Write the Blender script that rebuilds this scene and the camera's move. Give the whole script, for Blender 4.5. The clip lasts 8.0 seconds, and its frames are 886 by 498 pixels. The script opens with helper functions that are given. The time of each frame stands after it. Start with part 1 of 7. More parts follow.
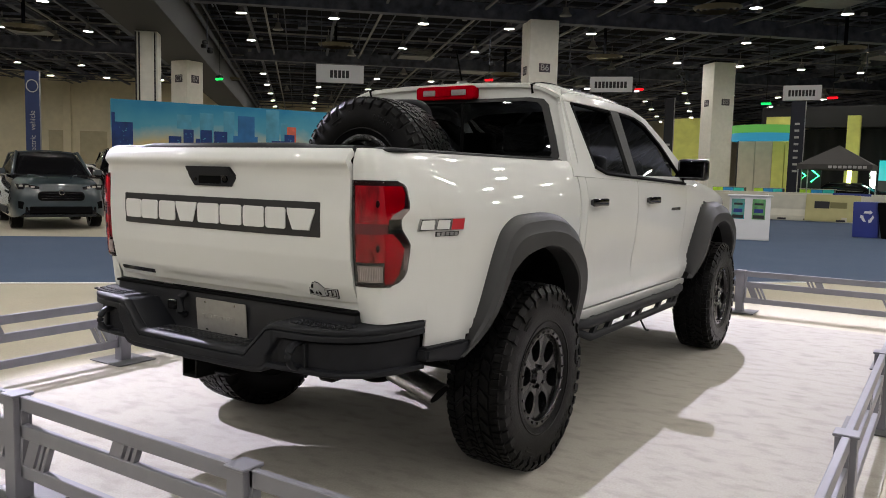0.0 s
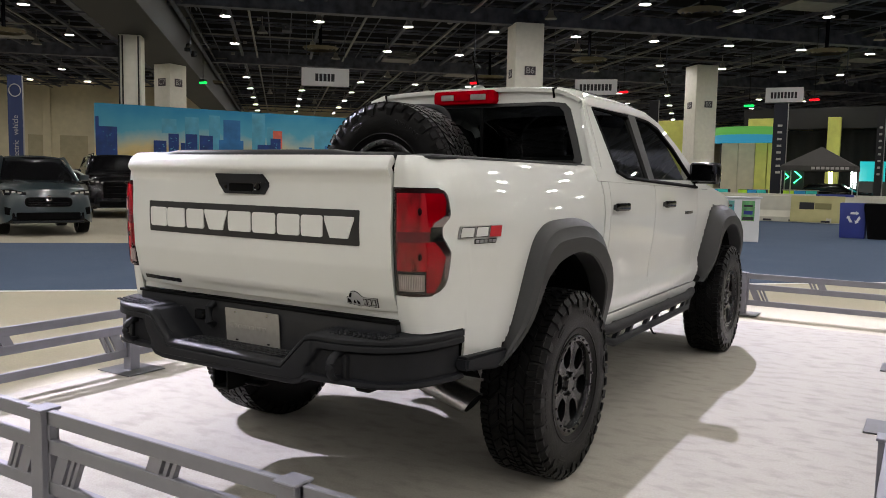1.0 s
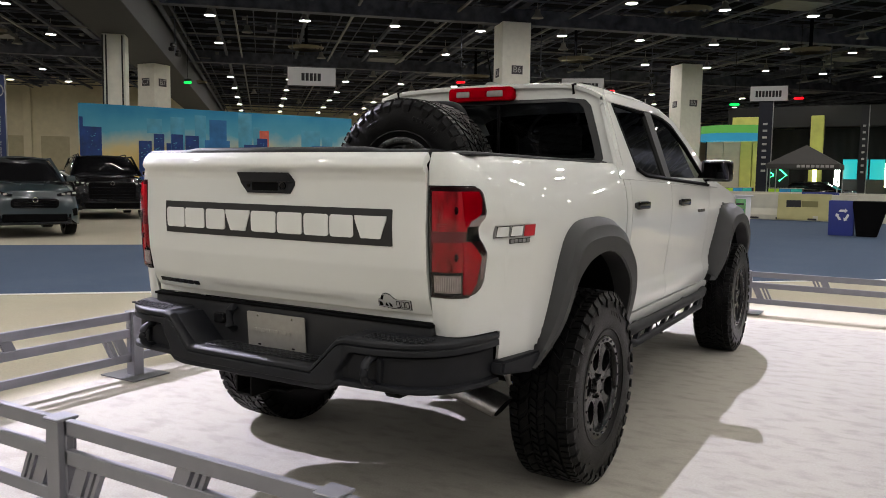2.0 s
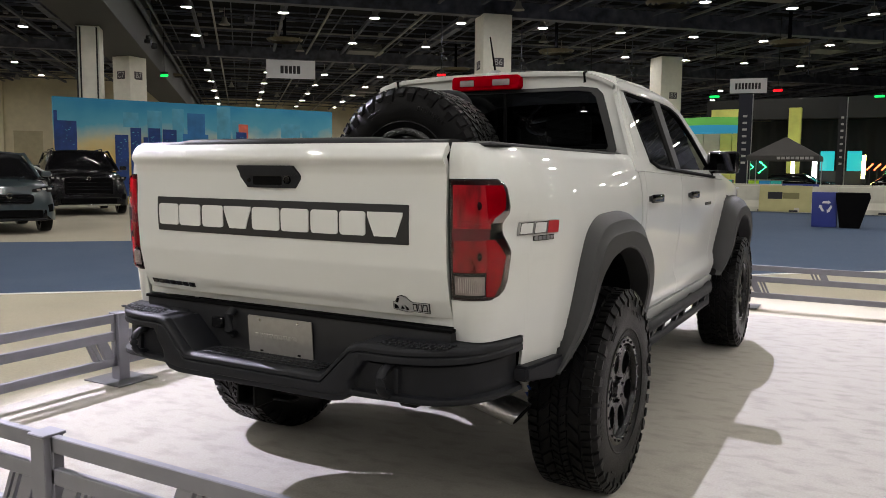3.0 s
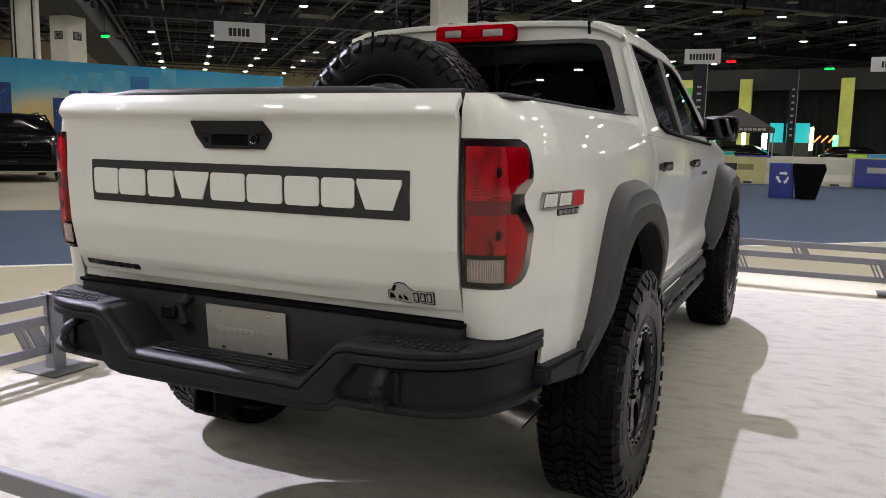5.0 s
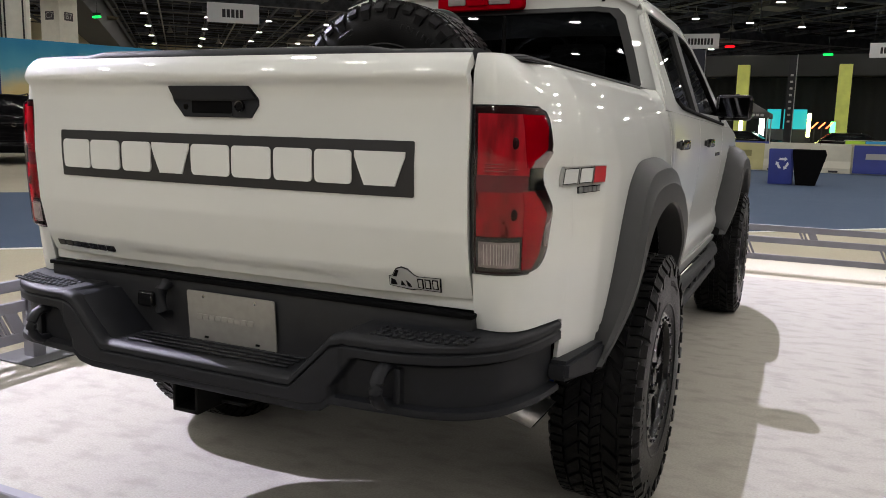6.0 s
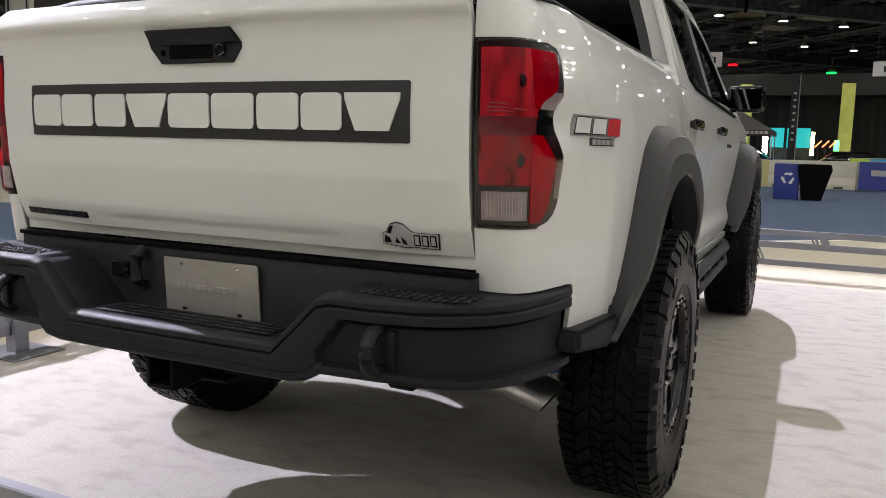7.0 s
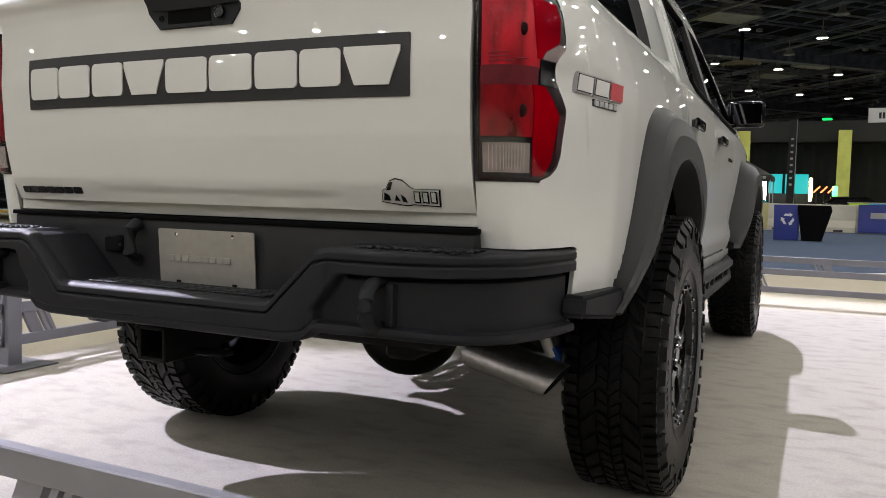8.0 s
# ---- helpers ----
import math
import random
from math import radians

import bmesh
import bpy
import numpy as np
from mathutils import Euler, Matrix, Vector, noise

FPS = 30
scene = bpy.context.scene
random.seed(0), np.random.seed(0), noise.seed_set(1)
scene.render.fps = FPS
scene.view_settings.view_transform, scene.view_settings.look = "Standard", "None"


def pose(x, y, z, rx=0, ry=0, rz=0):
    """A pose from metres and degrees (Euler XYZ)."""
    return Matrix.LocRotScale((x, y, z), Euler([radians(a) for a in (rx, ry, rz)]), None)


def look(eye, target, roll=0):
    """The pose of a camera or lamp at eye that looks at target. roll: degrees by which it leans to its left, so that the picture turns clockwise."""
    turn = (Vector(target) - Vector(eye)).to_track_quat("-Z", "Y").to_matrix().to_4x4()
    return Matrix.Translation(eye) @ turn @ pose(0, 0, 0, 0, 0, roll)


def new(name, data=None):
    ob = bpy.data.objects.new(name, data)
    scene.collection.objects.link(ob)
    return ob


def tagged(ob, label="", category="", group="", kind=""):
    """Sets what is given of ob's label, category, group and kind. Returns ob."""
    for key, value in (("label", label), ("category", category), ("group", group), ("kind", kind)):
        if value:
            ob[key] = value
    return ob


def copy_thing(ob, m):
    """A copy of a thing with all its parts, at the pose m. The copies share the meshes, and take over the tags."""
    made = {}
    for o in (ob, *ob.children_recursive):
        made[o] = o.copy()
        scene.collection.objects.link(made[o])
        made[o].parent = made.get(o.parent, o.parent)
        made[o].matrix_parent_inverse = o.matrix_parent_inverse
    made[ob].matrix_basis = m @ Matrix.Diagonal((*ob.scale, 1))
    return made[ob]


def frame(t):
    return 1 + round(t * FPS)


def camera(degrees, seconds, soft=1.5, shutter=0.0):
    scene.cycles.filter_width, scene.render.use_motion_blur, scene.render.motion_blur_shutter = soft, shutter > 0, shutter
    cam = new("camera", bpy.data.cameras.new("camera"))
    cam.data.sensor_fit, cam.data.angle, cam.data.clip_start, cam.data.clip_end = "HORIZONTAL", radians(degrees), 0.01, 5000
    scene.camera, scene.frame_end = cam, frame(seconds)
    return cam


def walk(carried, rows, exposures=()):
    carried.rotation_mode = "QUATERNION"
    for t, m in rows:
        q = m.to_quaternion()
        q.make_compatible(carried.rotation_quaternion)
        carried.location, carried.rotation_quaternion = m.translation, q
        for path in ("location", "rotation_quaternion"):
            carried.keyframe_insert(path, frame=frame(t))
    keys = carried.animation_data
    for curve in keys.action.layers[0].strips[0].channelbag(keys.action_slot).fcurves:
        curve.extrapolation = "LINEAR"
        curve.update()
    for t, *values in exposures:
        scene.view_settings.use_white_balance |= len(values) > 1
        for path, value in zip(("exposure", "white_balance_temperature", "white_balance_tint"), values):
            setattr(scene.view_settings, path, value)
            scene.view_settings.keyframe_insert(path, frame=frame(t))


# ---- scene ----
cam = camera(58.9, 8.0, soft=0.9)
PATH = [
    (0, (2.567, -2.236, 1.374), (1.483, -0.566, 1.186), 1.4),
    (0.5, (2.466, -2.265, 1.375), (1.401, -0.582, 1.193), 1.2),
    (1, (2.359, -2.315, 1.384), (1.312, -0.621, 1.204), 1.1),
    (1.5, (2.26, -2.348, 1.378), (1.229, -0.643, 1.202), 1.0),
    (3, (1.926, -2.217, 1.37), (0.96, -0.477, 1.174), 0.6),
    (3.5, (1.835, -2.148, 1.364), (0.898, -0.393, 1.159), 0.5),
    (4, (1.768, -2.078, 1.362), (0.865, -0.308, 1.136), 0.5),
    (4.5, (1.656, -1.968, 1.347), (0.786, -0.184, 1.102), 0.7),
    (6, (1.429, -1.671, 1.296), (0.593, 0.119, 0.988), 1.4),
    (6.5, (1.396, -1.58, 1.224), (0.555, 0.211, 0.928), 1.5),
    (7, (1.373, -1.522, 1.122), (0.526, 0.271, 0.865), 1.5),
    (7.5, (1.365, -1.5, 1.016), (0.512, 0.298, 0.819), 1.4),
    (8, (1.366, -1.497, 0.919), (0.51, 0.305, 0.786), 1.4),
]
walk(cam, [(t, look(eye, target, roll)) for t, eye, target, roll in PATH], [(0, 0.22), (6, 0.2), (7, 0.22), (8, 0.26)])


# ---- light and exposure ----
U = Vector((0.725, 0.688, 0.0))   # hall axes
V = Vector((-0.688, 0.725, 0.0))
HALL_TURN = 43.5
world = bpy.data.worlds.new("world")
scene.world = world
world.use_nodes = True
world.node_tree.nodes["Background"].inputs["Color"].default_value = (0.9, 0.95, 1.0, 1)
world.node_tree.nodes["Background"].inputs["Strength"].default_value = 0.005
scene.view_settings.exposure = 0.0


def spot(name, at, target, watts, colour, cone, radius):
    lamp = bpy.data.lights.new(name, "SPOT")
    lamp.energy, lamp.color, lamp.spot_size, lamp.spot_blend, lamp.shadow_soft_size = watts, colour, radians(cone), 0.4, radius
    ob = new(name, lamp)
    ob.matrix_world = look(at, target)
    return ob


SPOTS = [((-5.9, 0.92, 5.35), (-0.62, 0.80, 0.0), 3850, 28), ((-1.16, 10.3, 8.2), (1.6, 4.2, 0.0), 6200, 34)]
for at, target, watts, cone in SPOTS:
    spot("truss_spot", at, target, watts, (0.93, 0.895, 1.12), cone, 0.025)


# ---- materials ----
def mat(name, colour, rough=0.5, metal=0.0, coat=0.0, vary=0.0, scale=8.0, bump=0.0, bump_scale=60.0, glow=None, power=0.0, second=None, second_scale=1.5, second_mix=0.5, second_range=(0.42, 0.68), rand=0.0, spec=0.5, stretch=None):
    m = bpy.data.materials.new(name)
    m.use_nodes = True
    nt = m.node_tree
    b = nt.nodes["Principled BSDF"]
    b.inputs["Base Color"].default_value = (*colour, 1)
    b.inputs["Roughness"].default_value = rough
    b.inputs["Metallic"].default_value = metal
    b.inputs["Coat Weight"].default_value = coat
    b.inputs["Coat Roughness"].default_value = 0.008
    b.inputs["Specular IOR Level"].default_value = spec
    tc = nt.nodes.new("ShaderNodeTexCoord")
    src = tc.outputs["Object"]
    if stretch:
        mp = nt.nodes.new("ShaderNodeMapping")
        mp.inputs["Scale"].default_value = stretch
        nt.links.new(src, mp.inputs["Vector"])
        src = mp.outputs["Vector"]
    col = None
    if vary > 0:
        n = nt.nodes.new("ShaderNodeTexNoise")
        n.inputs["Scale"].default_value, n.inputs["Detail"].default_value = scale, 6.0
        nt.links.new(src, n.inputs["Vector"])
        r = nt.nodes.new("ShaderNodeValToRGB")
        r.color_ramp.elements[0].position, r.color_ramp.elements[1].position = 0.3, 0.7
        r.color_ramp.elements[0].color = (*[c * (1 - vary) for c in colour], 1)
        r.color_ramp.elements[1].color = (*[min(1, c * (1 + vary)) for c in colour], 1)
        nt.links.new(n.outputs["Fac"], r.inputs["Fac"])
        col = r.outputs["Color"]
        mr = nt.nodes.new("ShaderNodeMapRange")
        mr.inputs["To Min"].default_value, mr.inputs["To Max"].default_value = rough * (1 - 0.5 * vary), min(1, rough * (1 + 0.5 * vary))
        nt.links.new(n.outputs["Fac"], mr.inputs["Value"])
        nt.links.new(mr.outputs["Result"], b.inputs["Roughness"])
    if second:
        n2 = nt.nodes.new("ShaderNodeTexNoise")
        n2.inputs["Scale"].default_value, n2.inputs["Detail"].default_value = second_scale, 8.0
        nt.links.new(src, n2.inputs["Vector"])
        r2 = nt.nodes.new("ShaderNodeMapRange")
        r2.inputs["From Min"].default_value, r2.inputs["From Max"].default_value = second_range
        r2.inputs["To Max"].default_value = second_mix
        nt.links.new(n2.outputs["Fac"], r2.inputs["Value"])
        mx = nt.nodes.new("ShaderNodeMix")
        mx.data_type = "RGBA"
        nt.links.new(r2.outputs["Result"], mx.inputs["Factor"])
        if col is not None:
            nt.links.new(col, mx.inputs["A"])
        else:
            mx.inputs["A"].default_value = (*colour, 1)
        mx.inputs["B"].default_value = (*second, 1)
        col = mx.outputs["Result"]
    if rand > 0:
        oi = nt.nodes.new("ShaderNodeObjectInfo")
        hsv = nt.nodes.new("ShaderNodeHueSaturation")
        mr = nt.nodes.new("ShaderNodeMapRange")
        mr.inputs["To Min"].default_value, mr.inputs["To Max"].default_value = 1 - rand, 1 + rand
        nt.links.new(oi.outputs["Random"], mr.inputs["Value"])
        nt.links.new(mr.outputs["Result"], hsv.inputs["Value"])
        if col is not None:
            nt.links.new(col, hsv.inputs["Color"])
        else:
            hsv.inputs["Color"].default_value = (*colour, 1)
        col = hsv.outputs["Color"]
    if col is not None:
        nt.links.new(col, b.inputs["Base Color"])
    if bump > 0:
        n3 = nt.nodes.new("ShaderNodeTexNoise")
        n3.inputs["Scale"].default_value, n3.inputs["Detail"].default_value = bump_scale, 3.0
        nt.links.new(src, n3.inputs["Vector"])
        bp = nt.nodes.new("ShaderNodeBump")
        bp.inputs["Strength"].default_value, bp.inputs["Distance"].default_value = bump, 0.01
        nt.links.new(n3.outputs["Fac"], bp.inputs["Height"])
        nt.links.new(bp.outputs["Normal"], b.inputs["Normal"])
    if glow:
        b.inputs["Emission Color"].default_value = (*glow, 1)
        b.inputs["Emission Strength"].default_value = power
    return m


def glass_mat(name, tint, gloss=0.04):
    m = bpy.data.materials.new(name)
    m.use_nodes = True
    nt = m.node_tree
    nt.nodes.remove(nt.nodes["Principled BSDF"])
    out = nt.nodes["Material Output"]
    tr = nt.nodes.new("ShaderNodeBsdfTransparent")
    tr.inputs["Color"].default_value = (*tint, 1)
    gl = nt.nodes.new("ShaderNodeBsdfGlossy")
    gl.inputs["Roughness"].default_value = 0.01
    fr = nt.nodes.new("ShaderNodeFresnel")
    fr.inputs["IOR"].default_value = 1.5
    mix = nt.nodes.new("ShaderNodeMixShader")
    nt.links.new(fr.outputs["Fac"], mix.inputs["Fac"])
    nt.links.new(tr.outputs["BSDF"], mix.inputs[1])
    nt.links.new(gl.outputs["BSDF"], mix.inputs[2])
    nt.links.new(mix.outputs["Shader"], out.inputs["Surface"])
    return m


WHITE = mat("white_car_paint", (0.63, 0.64, 0.625), 0.55, coat=1.0, vary=0.015, scale=3, spec=0.15)
PLASTIC = mat("black_bumper_plastic", (0.0084, 0.0092, 0.0122), 0.56, vary=0.2, scale=20, bump=0.08, bump_scale=500, spec=0.25)
RECESS = mat("grey_black_plastic", (0.017, 0.0175, 0.020), 0.5, vary=0.2, scale=16, bump=0.06, bump_scale=400, spec=0.35)
FLARE = mat("grey_flare_plastic", (0.017, 0.0175, 0.0185), 0.55, vary=0.12, scale=12, bump=0.05, bump_scale=600)
RUBBER = mat("tyre_rubber", (0.0022, 0.0022, 0.0025), 0.38, vary=0.35, scale=14, second=(0.006, 0.0058, 0.0056), second_scale=7.0, second_mix=0.6, bump=0.15, bump_scale=200, spec=0.13)
BLACKGLOSS = mat("gloss_black", (0.006, 0.006, 0.007), 0.14, spec=0.3, coat=0.15)
RIMBLACK = mat("rim_black", (0.0045, 0.0045, 0.005), 0.22, spec=0.4)
BLACKMATT = mat("matt_black", (0.003, 0.003, 0.0034), 0.75, vary=0.3, scale=10, spec=0.05)
DECAL = mat("satin_black_panel", (0.012, 0.012, 0.014), 0.45, vary=0.1, scale=30)
STEEL = mat("brushed_steel", (0.68, 0.67, 0.66), 0.3, metal=1.0, vary=0.1, scale=60)
CHROME = mat("chrome", (0.75, 0.75, 0.76), 0.08, metal=1.0)
# dark base colour stands in for the reflection of the dark hall
MIRROR = mat("dark_reflection_mirror", (0.22, 0.22, 0.24), 0.03, metal=1.0)
DARKCHROME = mat("dark_chrome", (0.08, 0.08, 0.085), 0.12, metal=1.0)
PLATE = mat("plate_aluminium", (0.36, 0.35, 0.33), 0.45, metal=0.6, vary=0.06, scale=40)
REDLENS = mat("red_lamp_lens", (0.36, 0.002, 0.012), 0.32, metal=0.45, vary=0.75, scale=26, stretch=(1.0, 1.0, 0.25))
LOWRED = mat("deep_red_lens", (0.28, 0.001, 0.008), 0.30, metal=0.5, vary=0.8, scale=24, stretch=(1.0, 1.0, 0.4))
PINKBAND = mat("milky_red_lens", (0.12, 0.014, 0.022), 0.35, vary=0.3, scale=20, spec=0.2)
SMOKECLEAR = mat("smoky_clear_lens", (0.24, 0.205, 0.20), 0.25, vary=0.25, scale=25)
BRIGHTRED = mat("bright_red_lens", (0.30, 0.0, 0.006), 0.5, vary=0.3, scale=9, spec=0.0)
DARKRED = mat("dark_red_lens", (0.010, 0.0, 0.001), 0.3, spec=0.15, coat=0.5)
PINKLINE = mat("pale_lens_edge", (0.22, 0.05, 0.06), 0.2, coat=1.0)
SMOKE = mat("smoked_lens", (0.10, 0.055, 0.06), 0.06, coat=1.0)
CLEARLENS = mat("clear_lamp_lens", (0.40, 0.38, 0.355), 0.15, coat=1.0, vary=0.06, scale=60)
RED = mat("red_badge", (0.45, 0.02, 0.03), 0.3, coat=0.5)
SILVER = mat("silver_metal", (0.42, 0.42, 0.42), 0.3, metal=0.9)
BADGE = mat("silver_badge", (0.62, 0.62, 0.62), 0.22, metal=0.4, coat=0.6)
GLASS = glass_mat("dark_tinted_glass", (0.10, 0.11, 0.11))
CLEARGLASS = glass_mat("window_glass", (0.45, 0.48, 0.48))
LAMPCOVER = glass_mat("lamp_cover", (0.95, 0.92, 0.92))
SEAT = mat("seat_cloth", (0.02, 0.02, 0.022), 0.8, vary=0.2, scale=30)
CHASSIS = mat("chassis_black", (0.004, 0.004, 0.004), 0.5, vary=0.4, scale=15, spec=0.12)
DARKSTEEL = mat("dark_steel_plate", (0.12, 0.12, 0.125), 0.4, metal=0.5, vary=0.15, scale=12)
RAIL = mat("grey_powder_coat", (0.195, 0.195, 0.225), 0.42, metal=0.15, vary=0.06, scale=10, bump=0.02, bump_scale=400)
STAGE = mat("stage_carpet", (0.345, 0.325, 0.285), 0.9, vary=0.13, scale=130, second=(0.215, 0.20, 0.17), second_scale=9.0, second_mix=0.6, second_range=(0.48, 0.72), stretch=(0.7, 1.3, 1.0), bump=0.25, bump_scale=300)
FLOOR = mat("beige_hall_carpet", (0.42, 0.385, 0.30), 0.9, vary=0.08, scale=60, second=(0.36, 0.33, 0.26), second_scale=0.8, bump=0.2, bump_scale=200)
BLUE = mat("blue_aisle_carpet", (0.045, 0.075, 0.135), 0.92, vary=0.12, scale=70, second=(0.06, 0.09, 0.15), second_scale=1.2, bump=0.2, bump_scale=200)
TAPE = mat("white_carpet_tape", (0.75, 0.75, 0.74), 0.6, vary=0.05)
COLUMN = mat("painted_concrete", (0.80, 0.78, 0.71), 0.7, vary=0.05, scale=4, bump=0.05, bump_scale=30)
WALLMAT = mat("beige_wall", (0.64, 0.58, 0.41), 0.75, vary=0.06, scale=2, second=(0.54, 0.49, 0.35), second_scale=0.4)
CEILING = mat("black_ceiling", (0.0035, 0.0037, 0.006), 0.9, vary=0.3, scale=1, spec=0.1)
TRUSSMAT = mat("dark_steel_joist", (0.075, 0.083, 0.112), 0.6, vary=0.5, scale=2, spec=0.3)
BULK = mat("dark_grey_bulkhead", (0.020, 0.020, 0.022), 0.7, vary=0.12, scale=1.0)
LAMPGLOW = mat("lamp_lens", (0.8, 0.8, 0.75), 0.5, glow=(1.0, 0.955, 0.90), power=114.0)
CONDUIT = mat("galvanised_conduit", (0.20, 0.20, 0.195), 0.5, metal=0.3, vary=0.15, scale=3)
HOUSING = mat("lamp_housing", (0.35, 0.34, 0.32), 0.4, metal=0.4)
CURTAIN = mat("black_drape", (0.01, 0.011, 0.012), 0.9, vary=0.3, scale=6)


# ---- mesh helpers ----
def part(name, bm, material, parent=None, label="", smooth=True, angle=40):
    me = bpy.data.meshes.new(name)
    bmesh.ops.recalc_face_normals(bm, faces=bm.faces)
    bm.to_mesh(me)
    bm.free()
    me.materials.append(material)
    if smooth:
        me.shade_smooth()
        me.set_sharp_from_angle(angle=radians(angle))
    ob = new(name, me)
    if parent:
        ob.parent = parent
    if label:
        tagged(ob, label)
    return ob


def thing(name, label, category, group="", kind="", m=None):
    ob = new(name)
    ob.empty_display_size = 0.1
    if m is not None:
        ob.matrix_world = m
    return tagged(ob, label, category, group, kind)


def box(bm, c, s, bevel=0.0, m=None, seg=1):
    r = bmesh.ops.create_cube(bm, size=1.0, matrix=(m or Matrix()) @ Matrix.Translation(c) @ Matrix.Diagonal((*s, 1)))
    if bevel > 0:
        edges = {e for v in r["verts"] for e in v.link_edges}
        bmesh.ops.bevel(bm, geom=list(edges), offset=bevel, segments=seg, profile=0.6, affect="EDGES")
    return bm


def prism(bm, pts, axis, a, b, bevel=0.0):
    """A polygon of two coordinates, pushed along the third axis from a to b."""
    def put(p, w):
        q = list(p)
        q.insert("xyz".index(axis), w)
        return q
    va = [bm.verts.new(put(p, a)) for p in pts]
    vb = [bm.verts.new(put(p, b)) for p in pts]
    fs = [bm.faces.new(va), bm.faces.new(vb[::-1])]
    n = len(pts)
    for i in range(n):
        fs.append(bm.faces.new((va[i], vb[i], vb[(i + 1) % n], va[(i + 1) % n])))
    if bevel > 0:
        bmesh.ops.bevel(bm, geom=list({e for f in fs for e in f.edges}), offset=bevel, segments=2, profile=0.6, affect="EDGES")
    return bm


def tube(bm, pts, r, seg=10, close=False):
    pts = [Vector(p) for p in pts]
    rings = []
    up = Vector((0, 0, 1))
    for i, p in enumerate(pts):
        d = (pts[(i + 1) % len(pts)] if close or i + 1 < len(pts) else p) - (pts[i - 1] if close or i > 0 else p)
        d.normalize()
        a = d.cross(up if abs(d.z) < 0.95 else Vector((1, 0, 0))).normalized()
        b = d.cross(a)
        rr = r[i] if isinstance(r, (list, tuple)) else r
        rings.append([bm.verts.new(p + rr * (math.cos(k * 2 * math.pi / seg) * a + math.sin(k * 2 * math.pi / seg) * b)) for k in range(seg)])
    pairs = list(zip(rings, rings[1:])) + ([(rings[-1], rings[0])] if close else [])
    for ra, rb in pairs:
        for k in range(seg):
            bm.faces.new((ra[k], ra[(k + 1) % seg], rb[(k + 1) % seg], rb[k]))
    if not close:
        bm.faces.new(rings[0])
        bm.faces.new(rings[-1][::-1])
    return bm


def lathe(bm, profile, seg=48, m=None, caps=False):
    """Turns (radius, x) round the x axis."""
    m = m or Matrix()
    rings = [[bm.verts.new(m @ Vector((x, r * math.cos(k * 2 * math.pi / seg), r * math.sin(k * 2 * math.pi / seg)))) for k in range(seg)] for r, x in profile]
    for ra, rb in zip(rings, rings[1:]):
        for k in range(seg):
            bm.faces.new((ra[k], ra[(k + 1) % seg], rb[(k + 1) % seg], rb[k]))
    if caps:
        bm.faces.new(rings[0])
        bm.faces.new(rings[-1][::-1])
    return bm


def sheet(bm, f, us, vs, keep=None):
    """A grid of points f(u, v); keep says which cells stay."""
    grid = [[bm.verts.new(f(u, v)) for v in vs] for u in us]
    for i in range(len(us) - 1):
        for j in range(len(vs) - 1):
            if keep is None or keep((us[i] + us[i + 1]) / 2, (vs[j] + vs[j + 1]) / 2):
                bm.faces.new((grid[i][j], grid[i + 1][j], grid[i + 1][j + 1], grid[i][j + 1]))
    loose = [v for v in bm.verts if not v.link_faces]
    bmesh.ops.delete(bm, geom=loose, context="VERTS")
    return bm


def thicken(bm, d, ref=(0, 2.4, 0.9)):
    """Gives an open sheet a back, d behind it as seen from outside ref."""
    bmesh.ops.recalc_face_normals(bm, faces=bm.faces)
    faces = list(bm.faces)
    if sum(f.normal.dot(f.calc_center_median() - Vector(ref)) * f.calc_area() for f in faces) < 0:
        bmesh.ops.reverse_faces(bm, faces=faces)
    bm.normal_update()
    rim = [e for e in bm.edges if len(e.link_faces) == 1]
    back = {v: bm.verts.new(v.co - v.normal * d) for v in list(bm.verts)}
    for f in faces:
        bm.faces.new([back[v] for v in reversed(f.verts)])
    for e in rim:
        a, b = e.verts
        bm.faces.new((a, b, back[b], back[a]))
    return bm


def lin(a, b, n):
    return [a + (b - a) * i / (n - 1) for i in range(n)]


def curve_at(table, z):
    """Smooth interpolation in a table of (z, value)."""
    if z <= table[0][0]:
        return table[0][1]
    for (z0, a), (z1, b) in zip(table, table[1:]):
        if z <= z1:
            k = (z - z0) / (z1 - z0)
            return a + (b - a) * k
    return table[-1][1]


def smooth_table(table, n=60, rounds=4):
    z0, z1 = table[0][0], table[-1][0]
    zs = lin(z0, z1, n)
    xs = [curve_at(table, z) for z in zs]
    for _ in range(rounds):
        xs = [xs[0]] + [(xs[i - 1] + 2 * xs[i] + xs[i + 1]) / 4 for i in range(1, n - 1)] + [xs[-1]]
    return list(zip(zs, xs))


def spline(pts, n):
    """Catmull-Rom through pts, n points a span."""
    pts = [Vector(p) for p in pts]
    out = []
    for i in range(len(pts) - 1):
        p0, p1, p2, p3 = pts[max(i - 1, 0)], pts[i], pts[i + 1], pts[min(i + 2, len(pts) - 1)]
        for k in range(n):
            t = k / n
            out.append(0.5 * (2 * p1 + (p2 - p0) * t + (2 * p0 - 5 * p1 + 4 * p2 - p3) * t * t + (3 * p1 - p0 - 3 * p2 + p3) * t ** 3))
    return out + [pts[-1]]


def inside(poly, y, z):
    hit = False
    for (y0, z0), (y1, z1) in zip(poly, poly[1:] + poly[:1]):
        if (z0 > z) != (z1 > z) and y < (y1 - y0) * (z - z0) / (z1 - z0) + y0:
            hit = not hit
    return hit


